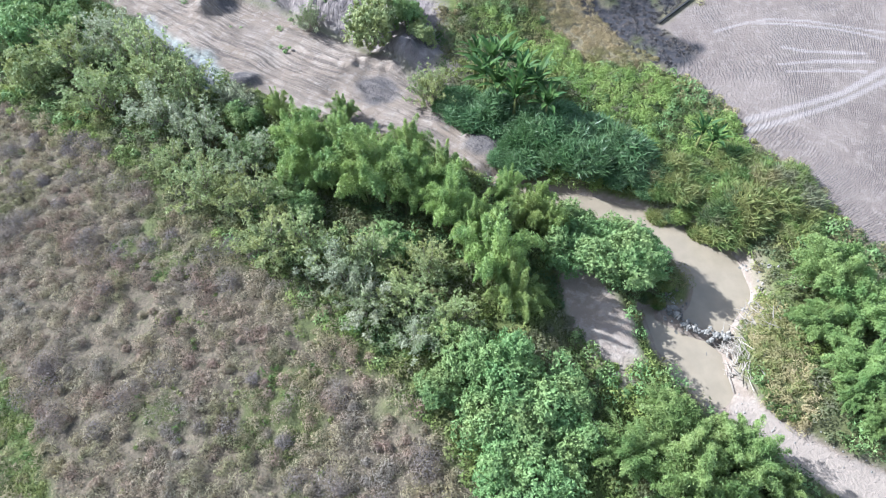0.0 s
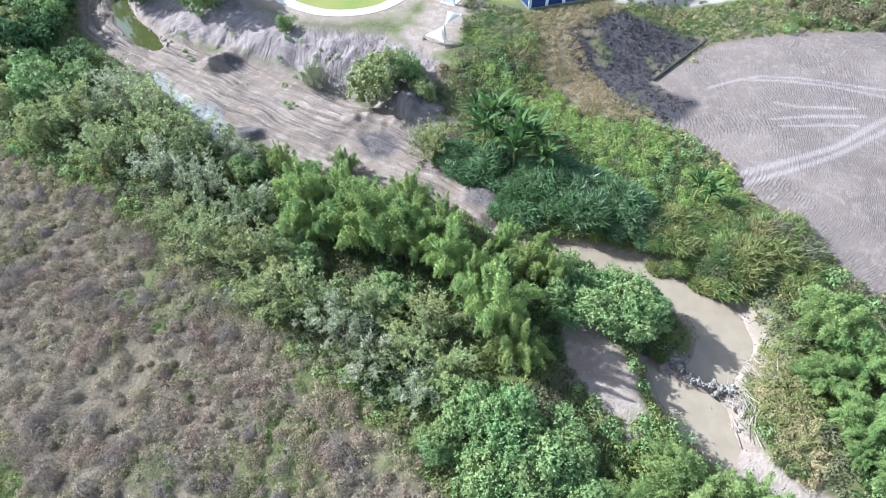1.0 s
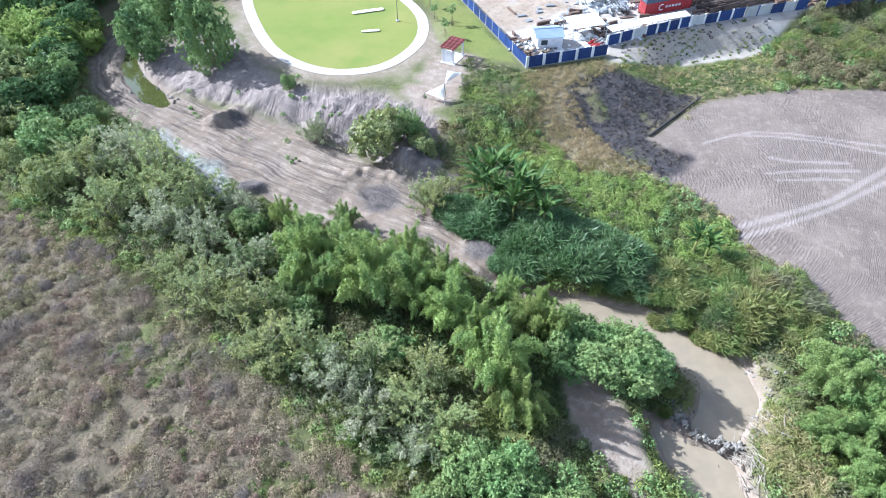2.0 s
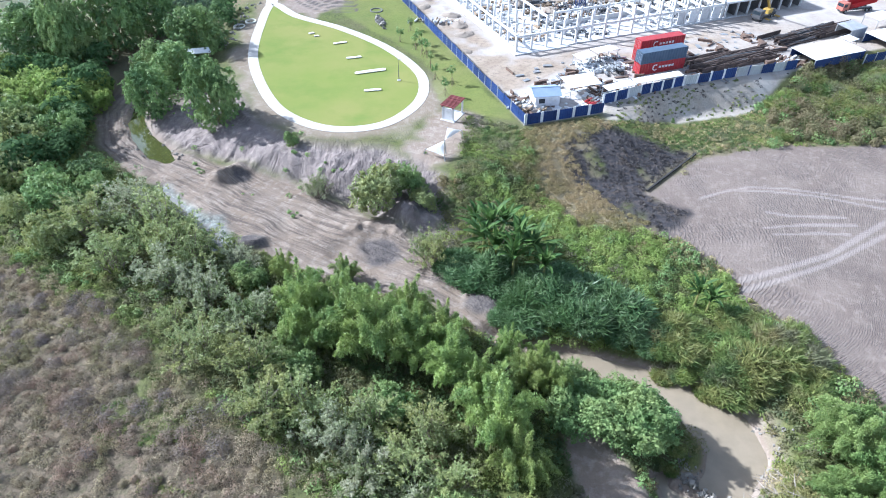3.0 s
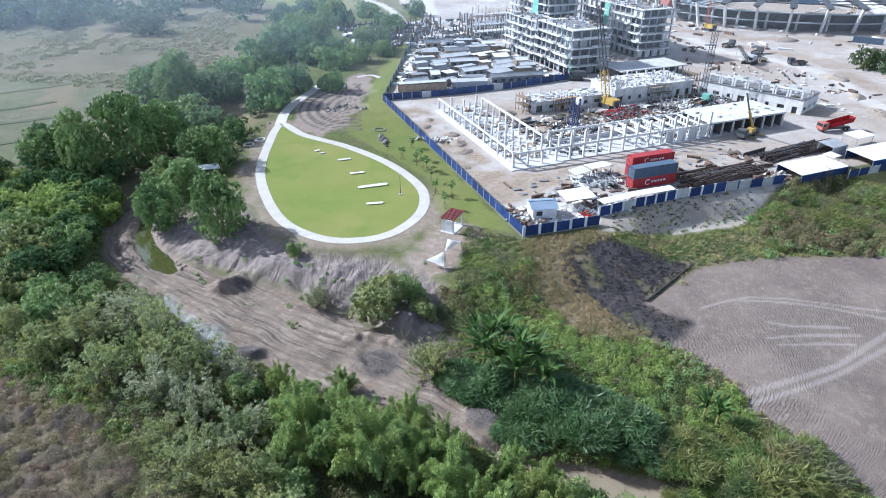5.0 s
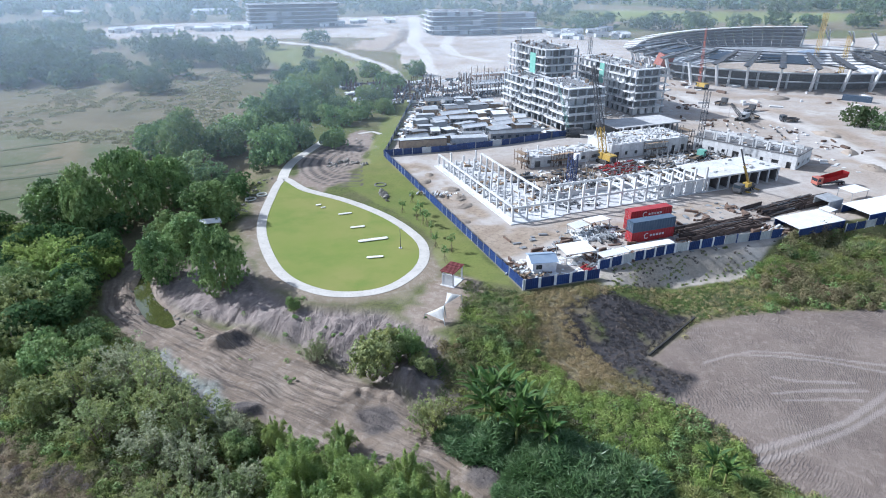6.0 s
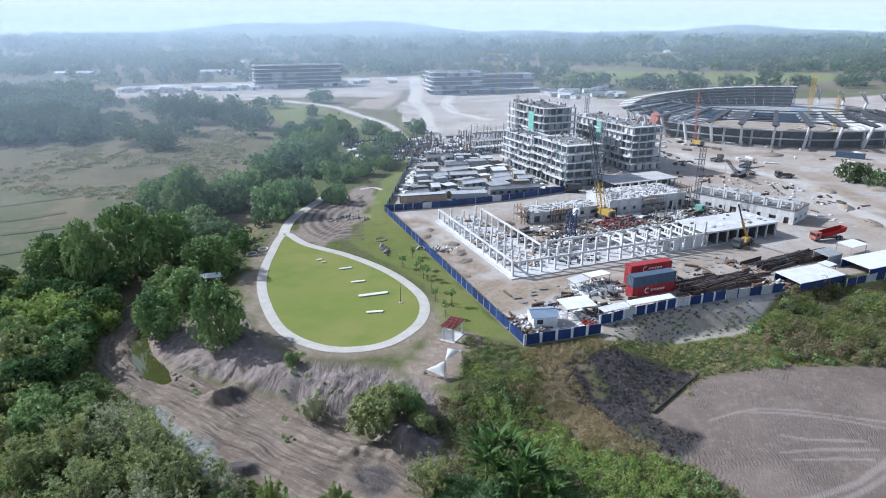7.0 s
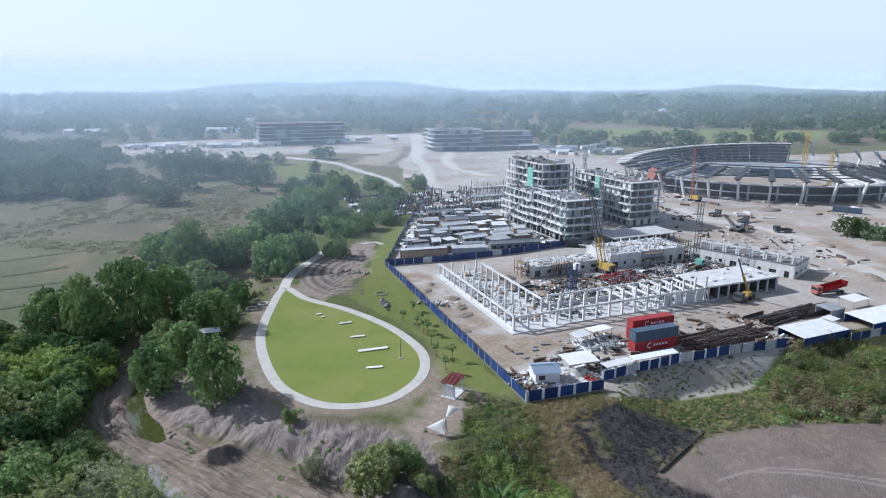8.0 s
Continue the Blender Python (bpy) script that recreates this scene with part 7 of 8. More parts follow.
debris("pale rubble and forms over the front slab", 235, 420, (14, 1, 62, 12), white_concrete, ((0.3, 2.2), (0.15, 0.8), (0.05, 0.6)), 0.26)
debris("pale rubble and forms over the long slab", 236, 360, (0.8, 3, 13, 50), white_concrete, ((0.3, 2.0), (0.15, 0.8), (0.05, 0.6)), 0.26)
debris("white boards and forms all over the courtyard", 237, 620, COURT, white_sheet, ((0.4, 3.0), (0.2, 1.0), (0.03, 0.3)))
BEHIND = (2, 150, 74, 205)
debris("rusty upright props and posts behind the sheds", 213, 520, BEHIND, rust, ((0.2, 0.5), (0.2, 0.5), (1.0, 4.5)))
debris("dark stacks and frames behind the sheds", 214, 420, BEHIND, dark_steel, ((0.6, 5.0), (0.3, 1.6), (0.3, 1.8)))
debris("pale boards behind the sheds", 215, 420, BEHIND, white_sheet, ((0.6, 4.5), (0.4, 2.2), (0.1, 0.9)))
debris("upright props in the courtyard", 216, 260, COURT, steel, ((0.12, 0.3), (0.12, 0.3), (0.8, 3.2)))
debris("formwork boards and rubble on the low grey wing", 217, 130, (28, 39, 52, 45), concrete, ((0.3, 2.6), (0.15, 0.9), (0.05, 0.45)), 3.46)
debris("props standing on the grey wing", 218, 110, (58, 38, 88, 50), steel, ((0.12, 0.5), (0.12, 0.4), (0.3, 1.4)), 4.86)
debris("pale formwork lying on the grey wing", 219, 190, (58, 38, 88, 50), concrete, ((0.3, 3.0), (0.15, 0.9), (0.04, 0.25)), 4.86)
bits = debris("rubble and forms on the pale wing", 220, 50, (3.5, 1.5, 11.5, 32.5), grey_sheet, ((0.3, 2.2), (0.2, 1.0), (0.05, 0.4)), 4.76)
bits.matrix_basis = in_yard(104.3, 4.9, 0, 22)
debris("steel and boards before the stadium", 221, 90, (150, 60, 300, 150), concrete, ((0.6, 6.0), (0.4, 2.0), (0.1, 1.0)))
debris("dark steel before the stadium", 222, 50, (150, 60, 300, 150), rust, ((0.6, 7.0), (0.3, 1.6), (0.1, 1.2)))


# ---- scaffolds against the low wings ----
def scaffold(label, u, v, wide, deep, tall, mat, turn=0.0):
    ob = thing("scaffold", label, "scaffold", in_yard(u, v, 0, turn), "scaffolds by the wings")
    n, m = max(2, round(wide / 2.2)), max(1, round(tall / 2.0))
    for i in range(n + 1):
        for k in (0, deep):
            bar("standard", ob, (wide * i / n, k, 0), (wide * i / n, k, tall + 0.8), 0.14, mat)
    for j in range(1, m + 1):
        z = tall * j / m
        for k in (0, deep):
            bar("ledger", ob, (0, k, z), (wide, k, z), 0.12, mat)
        block("deck", ob, (wide / 2, deep / 2, z), (wide, deep, 0.08), timber)
    bar("brace", ob, (0, 0, 0), (wide / n, 0, tall), 0.1, mat)
    bar("brace", ob, (wide, 0, 0), (wide - wide / n, 0, tall), 0.1, mat)
    return ob


scaffold("rusty brown scaffold beside the low grey wing", 23.6, 38.5, 2.4, 5.0, 4.6, rust)
scaffold("rusty brown scaffold against the low grey wing", 34.0, 36.2, 8.0, 1.4, 4.0, rust)
scaffold("grey scaffold against the grey wing", 70.0, 35.2, 9.0, 1.4, 4.2, steel)
scaffold("grey scaffold at the corner of the grey wing", 90.2, 38.0, 2.4, 6.0, 6.0, dark_steel)
for k, (x, y, r, h) in enumerate([(163.6, 302.6, 7, 1.4), (142.1, 207.8, 4, 1.2), (138.9, 190.0, 5, 1.0), (148.5, 233.1, 6, 1.2), (171.2, 233.2, 5, 1.3)]):
    mound("soil_mound", "low heap of pale dusty soil beside the haul road", 0, 0, r, h, 91 + k, place=pose(x, y, 0, 0, 0, 20 + 31 * k))


# ---- the riverside park ----
path_mat = material("pale_path", (0.51, 0.485, 0.45), (0.44, 0.42, 0.39), 0.4, 0.9, grain=8, c=(0.35, 0.33, 0.30))
slab_mat = material("white_slab", (0.62, 0.61, 0.56), (0.55, 0.54, 0.49), 0.6, 0.8)
sail_cloth = material("white_cloth", (0.80, 0.80, 0.79), (0.74, 0.74, 0.73), 0.5, 0.8, relief=0.05)
maroon = material("maroon_slat", (0.20, 0.055, 0.055), (0.15, 0.045, 0.045), 1.2, 0.7, spread=0.3)


def smooth(points, closed, per=8):
    """A smooth line through points."""
    p = [Vector(q) for q in points]
    n, out = len(p), []
    for i in range(n if closed else n - 1):
        a, b = p[(i - 1) % n] if closed or i else p[0], p[i]
        c, d = p[(i + 1) % n], p[(i + 2) % n] if closed or i + 2 < n else p[-1]
        for k in range(per):
            t = k / per
            out.append(0.5 * ((2 * b) + (c - a) * t + (2 * a - 5 * b + 4 * c - d) * t * t + (3 * b - a - 3 * c + d) * t ** 3))
    return out if closed else out + [p[-1]]


def ribbon(name, label, points, closed, half, thick, mat, category, lift=0.06):
    """A raised slab along a line, with real edges."""
    line = smooth(points, closed)
    n = len(line)
    bm = bmesh.new()
    rows = []
    for i, p in enumerate(line):
        d = (line[(i + 1) % n if closed else min(i + 1, n - 1)] - line[(i - 1) % n if closed else max(i - 1, 0)]).normalized()
        s = Vector((-d.y, d.x)) * half
        z = max(near_height(p.x, p.y), near_height(p.x + s.x, p.y + s.y), near_height(p.x - s.x, p.y - s.y)) + lift
        rows.append([bm.verts.new((p.x + e * s.x, p.y + e * s.y, z - b * thick)) for e, b in ((-1, 1), (-1, 0), (1, 0), (1, 1))])
    for i in range(n if closed else n - 1):
        a, b = rows[i], rows[(i + 1) % n]
        for k in range(3):
            bm.faces.new((a[k], a[k + 1], b[k + 1], b[k]))
    me = bpy.data.meshes.new(name)
    bm.to_mesh(me)
    bm.free()
    me.materials.append(mat)
    return tagged(new(name, me), label, category, kind="structure")


ribbon("park_path", "pale concrete path looping round the lawn", [(x, y) for x, y in LAWN_RING], True, 1.18, 0.5, path_mat, "path")
ribbon("park_path", "pale concrete path leading on from the lawn", [(-49.5, 180.5), (-50.6, 190), (-50.2, 201), (-47.0, 216), (-44, 230)], False, 1.6, 0.5, path_mat, "path", 0.05)
ribbon("park_path", "narrow pale path by the trees", [(-33, 237), (-28, 240), (-24, 236)], False, 0.8, 0.4, path_mat, "path", 0.05)


def lawn_bench(ax, ay, bx, by, wide):
    """A low white slab bench with rounded ends on two stubs."""
    long = math.hypot(bx - ax, by - ay)
    ob = thing("slab_bench", "low white slab bench on the lawn", "bench", Matrix.Translation(on_ground((ax + bx) / 2, (ay + by) / 2)) @ pose(0, 0, 0, 0, 0, math.degrees(math.atan2(by - ay, bx - ax))), "white slabs on the lawn")
    bm = bmesh.new()
    top = []
    for i in range(20):
        a = 6.2832 * i / 20
        x = math.cos(a) * wide / 2 + math.copysign(long / 2 - wide / 2, math.cos(a))
        top.append(bm.verts.new((x, math.sin(a) * wide / 2, 0.24)))
    f = bm.faces.new(top)
    low = bmesh.ops.extrude_face_region(bm, geom=[f])
    bmesh.ops.translate(bm, verts=[v for v in low["geom"] if isinstance(v, bmesh.types.BMVert)], vec=(0, 0, -0.12))
    bmesh.ops.recalc_face_normals(bm, faces=bm.faces[:])
    part("seat", bm, slab_mat, ob)
    for s in (-1, 1):
        block("foot", ob, (s * long * 0.3, 0, -0.05), (0.4, wide * 0.7, 0.17), slab_mat)


for ax, ay, bx, by, w in ((-20.3, 133.9, -13.3, 136.2, 1.3), (-17.3, 125.0, -13.5, 125.7, 0.9), (-23.3, 142.4, -19.7, 143.4, 0.9), (-27.7, 151.4, -24.3, 152.6, 0.9), (-35.0, 158.1, -33.6, 158.9, 0.8), (-33.3, 156.4, -32.0, 156.8, 0.6)):
    lawn_bench(ax, ay, bx, by, w)


def sapling(seed):
    rs = np.random.RandomState(seed)
    ob = thing("sapling", "young staked tree on the grass verge", "tree", pose(0, 0, -500), "young trees on the verge")
    bm = bmesh.new()
    tube(bm, [(0, 0, -0.2), (0.05, 0, 2.0), (0, 0.05, 3.6)], [0.07, 0.05, 0.03], 6)
    part("trunk", bm, bark, ob)
    for k in range(3):
        bar("stake", ob, (0.8 * math.cos(k * 2.1), 0.8 * math.sin(k * 2.1), -0.1), (0.05 * math.cos(k * 2.1), 0.05 * math.sin(k * 2.1), 1.7), 0.06, timber)
    at, along, side, length = clump_leaves(rs, [(0, 0, 3.4, 0.7, 1.0), (0.5, 0.2, 3.0, 0.5, 0.8), (-0.5, -0.1, 3.1, 0.45, 0.8)], 260, 0.34)
    part("crown", leaf_mesh("crown", at, along, side, length, length * 0.5, green_leaf), None, ob)
    return ob


protos = [sapling(3), sapling(4)]
for i, (x, y) in enumerate(((-10.8, 152.7), (-6.8, 147.9), (-5.0, 144.9), (-4.0, 143.2), (-1.7, 130.8), (-2.9, 137.2), (-5.9, 150.7), (2.0, 128.3), (-8.5, 160), (0.5, 123))):
    copy_thing(protos[i % 2], Matrix.LocRotScale(on_ground(x, y), Euler((0, 0, i)), (1.0, 1.0, 0.9 + 0.06 * (i % 4))))
clear(protos)


def lamp_post(x, y):
    ob = thing("lamp_post", "thin dark lamp post on the lawn", "lamp", Matrix.Translation(on_ground(x, y)))
    bm = bmesh.new()
    tube(bm, [(0, 0, -0.1), (0, 0, 5.0)], [0.09, 0.05], 8)
    part("pole", bm, dark_steel, ob)
    block("foot", ob, (0, 0, 0), (0.7, 0.7, 0.15), concrete)
    block("lamp_head", ob, (0.25, 0, 4.95), (0.7, 0.2, 0.1), steel)


lamp_post(-9.9, 130.4)


def pergola():
    ob = thing("pergola", "small white pavilion under a maroon slatted roof", "pavilion", Matrix.Translation(on_ground(2.0, 113.6)) @ pose(0, 0, 0, 0, 0, 62))
    block("floor", ob, (0, 0, -0.5), (5.0, 3.2, 0.6), concrete)
    for sx in (-1, 1):
        for sy in (-1, 1):
            block("post", ob, (sx * 2.0, sy * 1.2, 0.1), (0.3, 0.3, 2.9), white_concrete)
        block("beam", ob, (0, sx * 1.2, 2.9), (4.8, 0.2, 0.3), maroon)
    for i in range(11):
        block("slat", ob, (-2.3 + i * 0.46, 0, 3.2), (0.18, 3.2, 0.22), maroon)
    block("wall", ob, (-2.0, 0, 0.1), (0.2, 2.1, 2.6), white_concrete)
    block("step", ob, (-3.7, 0.3, -0.5), (2.4, 3.2, 0.45), concrete)


pergola()


def shade_sail():
    ob = thing("shade_sail", "white double shade sail on slanting masts", "shade sail", Matrix.Translation((0, 0, 0)))
    sails = (((-3.2, 98.8, 0.6), (0.2, 96.6, 0.4), (0.3, 98.9, 2.4)), ((0.3, 98.9, 2.4), (3.6, 104.5, 1.4), (0.9, 105.1, 1.6)))
    for tri in sails:
        c = sum((Vector(p) for p in tri), Vector()) / 3
        bm = bmesh.new()
        n, rows = 8, []
        p = [Vector(q) for q in tri]
        for i in range(n + 1):
            row = []
            for j in range(n + 1 - i):
                a, b = i / n, j / n
                w = (1 - a - b, a, b)
                q = p[0] * w[0] + p[1] * w[1] + p[2] * w[2]
                pull = 0.08 * max(0.0, 1 - 27 * w[0] * w[1] * w[2]) * (1 - max(w)) * 1.6
                q = q.lerp(c, pull)
                q.z += 0.5 * 27 * w[0] * w[1] * w[2]
                row.append(bm.verts.new(q))
            rows.append(row)
        for i in range(n):
            for j in range(n - i):
                bm.faces.new((rows[i][j], rows[i + 1][j], rows[i][j + 1]))
                if j < n - i - 1:
                    bm.faces.new((rows[i + 1][j], rows[i + 1][j + 1], rows[i][j + 1]))
        bmesh.ops.solidify(bm, geom=bm.faces[:], thickness=0.03)
        part("sail", bm, sail_cloth, ob)
        for q in p:
            g = near_height(q.x, q.y)
            out = (q - c).normalized()
            bar("mast", ob, (q.x + out.x * 0.5, q.y + out.y * 0.5, g - 0.3), (q.x, q.y, q.z + 0.1), 0.14, steel)


shade_sail()


def ring_kerb(name, label, x, y, r, mat, tall=0.45):
    bm = bmesh.new()
    n = 26
    prof = ((r, 0), (r, tall), (r - 0.3, tall), (r - 0.3, 0))
    rows = [[bm.verts.new((a * math.cos(6.2832 * i / n), a * math.sin(6.2832 * i / n), z)) for a, z in prof] for i in range(n)]
    for i in range(n):
        for k in range(3):
            bm.faces.new((rows[i][k], rows[(i + 1) % n][k], rows[(i + 1) % n][k + 1], rows[i][k + 1]))
    me = bpy.data.meshes.new(name)
    bm.to_mesh(me)
    bm.free()
    me.materials.append(mat)
    ob = new(name, me)
    ob.matrix_basis = Matrix.Translation(on_ground(x, y, -0.1))
    return tagged(ob, label, "planter", "round kerbs in the park")


ring_kerb("planter_ring", "round white concrete planter ring", -54.6, 164.0, 1.6, slab_mat)
ring_kerb("planter_ring", "round white concrete planter ring", -52.2, 167.0, 1.5, slab_mat)
ring_kerb("planter_ring", "round dark kerb set in the grass", -18.8, 175.7, 1.8, dark_inside, 0.3)
flat = thing("park_hut", "small hut with a white roof among trees", "hut", Matrix.Translation(on_ground(-59.0, 143.5)) @ pose(0, 0, 0, 0, 0, 30))
part("roof", cube_mesh(white_sheet), None, flat, at=Matrix.LocRotScale((0, 0, 3.4), Euler((0.15, 0.1, 0)), (5.5, 2.6, 0.08)))
for sx in (-1, 1):
    for sy in (-1, 1):
        block("post", flat, (sx * 2.4, sy * 1.0, -0.2), (0.14, 0.14, 3.55), timber)
pale_rock = material("pale_rock", (0.25, 0.235, 0.21), (0.17, 0.158, 0.14), 1.5, 0.9, grain=3, relief=0.8, depth=0.1, spread=0.3)
driftwood = material("bleached_wood", (0.33, 0.295, 0.25), (0.24, 0.21, 0.175), 2.0, 0.9, spread=0.4)


def rock_mesh(seed):
    bm = bmesh.new()
    bmesh.ops.create_icosphere(bm, subdivisions=1, radius=0.5)
    rs = np.random.RandomState(seed)
    for v in bm.verts:
        v.co *= 1 + 0.28 * rs.randn()
        v.co.z *= 0.7
    me = bpy.data.meshes.new("rock")
    bm.to_mesh(me)
    bm.free()
    me.materials.append(pale_rock)
    return me


rocks = [rock_mesh(s) for s in range(4)]


def rock_row(name, label, line, count, size, spread, seed, lift=0.0, category="rocks"):
    """Rocks strewn along a line of places, each a piece."""
    rs = random.Random(seed)
    ob = thing(name, label, category, Matrix.Identity(4))
    for i in range(count):
        t = rs.random() * (len(line) - 1)
        k = int(t)
        a, b = Vector(line[k]), Vector(line[k + 1])
        p = a.lerp(b, t - k) + Vector((rs.gauss(0, spread), rs.gauss(0, spread)))
        s = size * rs.uniform(0.4, 1.5)
        part("rock", rocks[i % 4], None, ob, at=Matrix.LocRotScale(on_ground(p.x, p.y, lift + 0.1 * s), Euler((rs.uniform(-0.4, 0.4), rs.uniform(-0.4, 0.4), rs.uniform(0, 6))), (s, s * rs.uniform(0.7, 1.2), s)))
    return ob


rock_row("weir", "rough weir of stones and sandbags across the river", [(28.6, 35.6), (30.5, 34.4), (32.6, 33.6), (34.2, 33.2)], 75, 0.5, 0.35, 1, 0.55, "weir")
rock_row("rock_bar", "pale boulders beside the weir", [(27.6, 38.6), (29.4, 36.2)], 80, 0.45, 0.7, 2)
rock_row("rock_bar", "pale rocks on the far bank", [(36.5, 36), (38.5, 40), (40.5, 43.5)], 50, 0.4, 1.0, 3)
rock_row("pond_edge", "stones lining the green pond", [(-66.6, 128), (-65.2, 120), (-61.0, 113.4), (-55.5, 108.6), (-52.6, 105.6)], 60, 0.5, 0.25, 4)
rock_row("pond_edge", "stones lining the green pond", [(-70.6, 127), (-69.8, 120.5), (-65.8, 112.6), (-59.5, 105.6), (-56.0, 103.4)], 60, 0.45, 0.22, 5)
rock_row("rubble", "pale rubble beside the park path", [(-55.5, 152), (-56, 160), (-56, 172), (-54, 182)], 60, 0.8, 1.3, 6)
rock_row("rubble", "white rubble on churned ground", [(-37, 196), (-31, 200), (-25, 196)], 60, 1.0, 1.4, 7)
rock_row("stepping_stones", "pale stepping stones in the grass", [(-18, 169.5), (-17, 166.5), (-15.5, 163)], 30, 1.2, 0.5, 8)
rock_row("river_stones", "pale stones along the sandbar", [(33.5, 25.5), (38, 21), (45, 17.5)], 40, 0.2, 1.3, 9)


def drift_pile(label, line, count, seed, long=2.6):
    rs = random.Random(seed)
    ob = thing("driftwood_pile", label, "driftwood", Matrix.Identity(4))
    bm = bmesh.new()
    tube(bm, [(-0.5, 0, 0), (0.0, 0.03, 0.03), (0.5, 0, 0)], [0.022, 0.02, 0.008], 4)
    me = bpy.data.meshes.new("log")
    bm.to_mesh(me)
    bm.free()
    me.materials.append(driftwood)
    for i in range(count):
        t = rs.random() * (len(line) - 1)
        k = int(t)
        p = Vector(line[k]).lerp(Vector(line[k + 1]), t - k) + Vector((rs.gauss(0, 0.8), rs.gauss(0, 0.8)))
        s = long * rs.uniform(0.5, 1.4)
        part("log", me, None, ob, at=Matrix.LocRotScale(on_ground(p.x, p.y, 0.15 + 0.3 * rs.random()), Euler((0, rs.uniform(-0.3, 0.3), rs.uniform(-1.1, 1.1) + 1.9)), (s, s * 1.3, s * 1.3)))


drift_pile("bleached driftwood caught beside the weir", [(33.6, 33.4), (35.0, 31.0), (34.6, 28.0)], 90, 1, 2.0)
drift_pile("dead grey branches on the bank", [(37.0, 34.0), (38.5, 37.0)], 80, 2, 1.8)
drift_pile("dead grey twigs among the shrubs", [(15.5, 21.0), (16.5, 20.0)], 40, 3, 1.8)
fallen = thing("burnt_log", "charred pole lying across the burnt ground", "log", Matrix.Identity(4))
bar("log", fallen, on_ground(37.0, 91.6, 0.25), on_ground(49.8, 104.2, 0.3), 0.32, rubber)


# ---- low earth banks between the paddies ----
bund_mat = material("grassy_bund", (0.055, 0.068, 0.032), (0.085, 0.092, 0.045), 0.2, 0.95, relief=0.6, grain=1.5, depth=0.2)
for line in (((-177.3, 218.3), (-163.8, 227.6), (-152.2, 235.9), (-139.4, 245.8)),
             ((-152.2, 185.0), (-145.3, 190.7), (-135.4, 195.4), (-126.3, 201.0)),
             ((-139.3, 167.9), (-132.7, 172.6), (-125.8, 177.6), (-121.4, 181.8)),
             ((-164.7, 201.7), (-149.6, 208.3), (-138.6, 216.8))):
    ribbon("bund", "low grassy earth bank between paddies", list(line), False, 1.1, 0.4, bund_mat, "earth bank", 0.14)


# ---- the stadium under construction ----
STADIUM = (205.0, 388.0)
white_membrane = material("white_membrane", (0.86, 0.86, 0.85), (0.80, 0.80, 0.79), 0.2, 0.6, relief=0.05, spread=0.02)


def stadium():
    ob = thing("stadium", "unfinished oval stadium with raked columns and dark roof trusses", "stadium", pose(*STADIUM, 0))
    rx, ry = 84.0, 68.0

    def at(a, k, z):
        return Vector((rx * k * math.cos(a), ry * k * math.sin(a), z))

    bm = bmesh.new()
    n, rows = 72, []
    prof = [(0.56, 1.0)] + [(0.56 + 0.036 * i, 1.0 + 0.75 * i) for i in range(1, 11)]
    steps = []
    for i, (k, z) in enumerate(prof):
        steps += [(k, z), (k + 0.036, z)]
    for i in range(n):
        a = 6.2832 * i / n
        rows.append([bm.verts.new(at(a, k, z)) for k, z in steps])
    for i in range(n):
        for k in range(len(steps) - 1):
            bm.faces.new((rows[i][k], rows[(i + 1) % n][k], rows[(i + 1) % n][k + 1], rows[i][k + 1]))
    part("seating_bowl", bm, concrete, ob, "stepped grey seating bowl")
    bm = bmesh.new()
    for z0, z1, k in ((4.0, 4.5, 0.99), (8.4, 8.9, 1.0)):
        r0 = [(bm.verts.new(at(6.2832 * i / n, k, z0)), bm.verts.new(at(6.2832 * i / n, k, z1)), bm.verts.new(at(6.2832 * i / n, k - 0.02, z1)), bm.verts.new(at(6.2832 * i / n, k - 0.02, z0))) for i in range(n)]
        for i in range(n):
            p, q = r0[i], r0[(i + 1) % n]
            for k2 in range(4):
                bm.faces.new((p[k2], q[k2], q[(k2 + 1) % 4], p[(k2 + 1) % 4]))
    part("ring_beam", bm, grey_wall, ob, "grey concourse ring beams")
    # set-back wall whose dark colour stands for the shade behind the columns
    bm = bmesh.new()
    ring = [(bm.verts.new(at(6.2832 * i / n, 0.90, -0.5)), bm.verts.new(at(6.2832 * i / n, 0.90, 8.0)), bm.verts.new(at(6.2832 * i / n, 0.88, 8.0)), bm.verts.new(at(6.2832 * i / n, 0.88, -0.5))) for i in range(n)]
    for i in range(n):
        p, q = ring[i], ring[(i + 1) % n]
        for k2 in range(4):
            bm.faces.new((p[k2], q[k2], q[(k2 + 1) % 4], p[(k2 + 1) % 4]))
    part("concourse_wall", bm, dark_inside, ob, "set-back concourse wall coloured dark for shade")
    count = 34
    for i in range(count):
        a = 6.2832 * (i + 0.5) / count
        deg = math.degrees(a)
        bar("raked_column", ob, at(a, 1.005, 0), at(a, 1.06, 11.8), 1.1, white_concrete, 1.4)
        bar("inner_column", ob, at(a + 0.05, 0.94, 0), at(a + 0.05, 0.94, 8.2), 0.9, concrete, 0.9)
        if 172 < deg < 345:  # folded roof trusses over the near side, like dark fins
            bm = bmesh.new()
            w = 0.030
            lo, hi = (at(a - w * 0.7, 1.10, 12.4), at(a + w * 0.7, 1.10, 12.4)), (at(a - w * 0.5, 0.76, 17.4), at(a + w * 0.5, 0.76, 17.4))
            keel = (at(a, 1.08, 11.2), at(a, 0.80, 13.6))
            v = [bm.verts.new(p) for p in (*lo, *hi, *keel)]
            for f in ((0, 1, 3, 2), (0, 2, 5, 4), (1, 4, 5, 3), (0, 4, 1), (2, 3, 5)):
                bm.faces.new([v[k] for k in f])
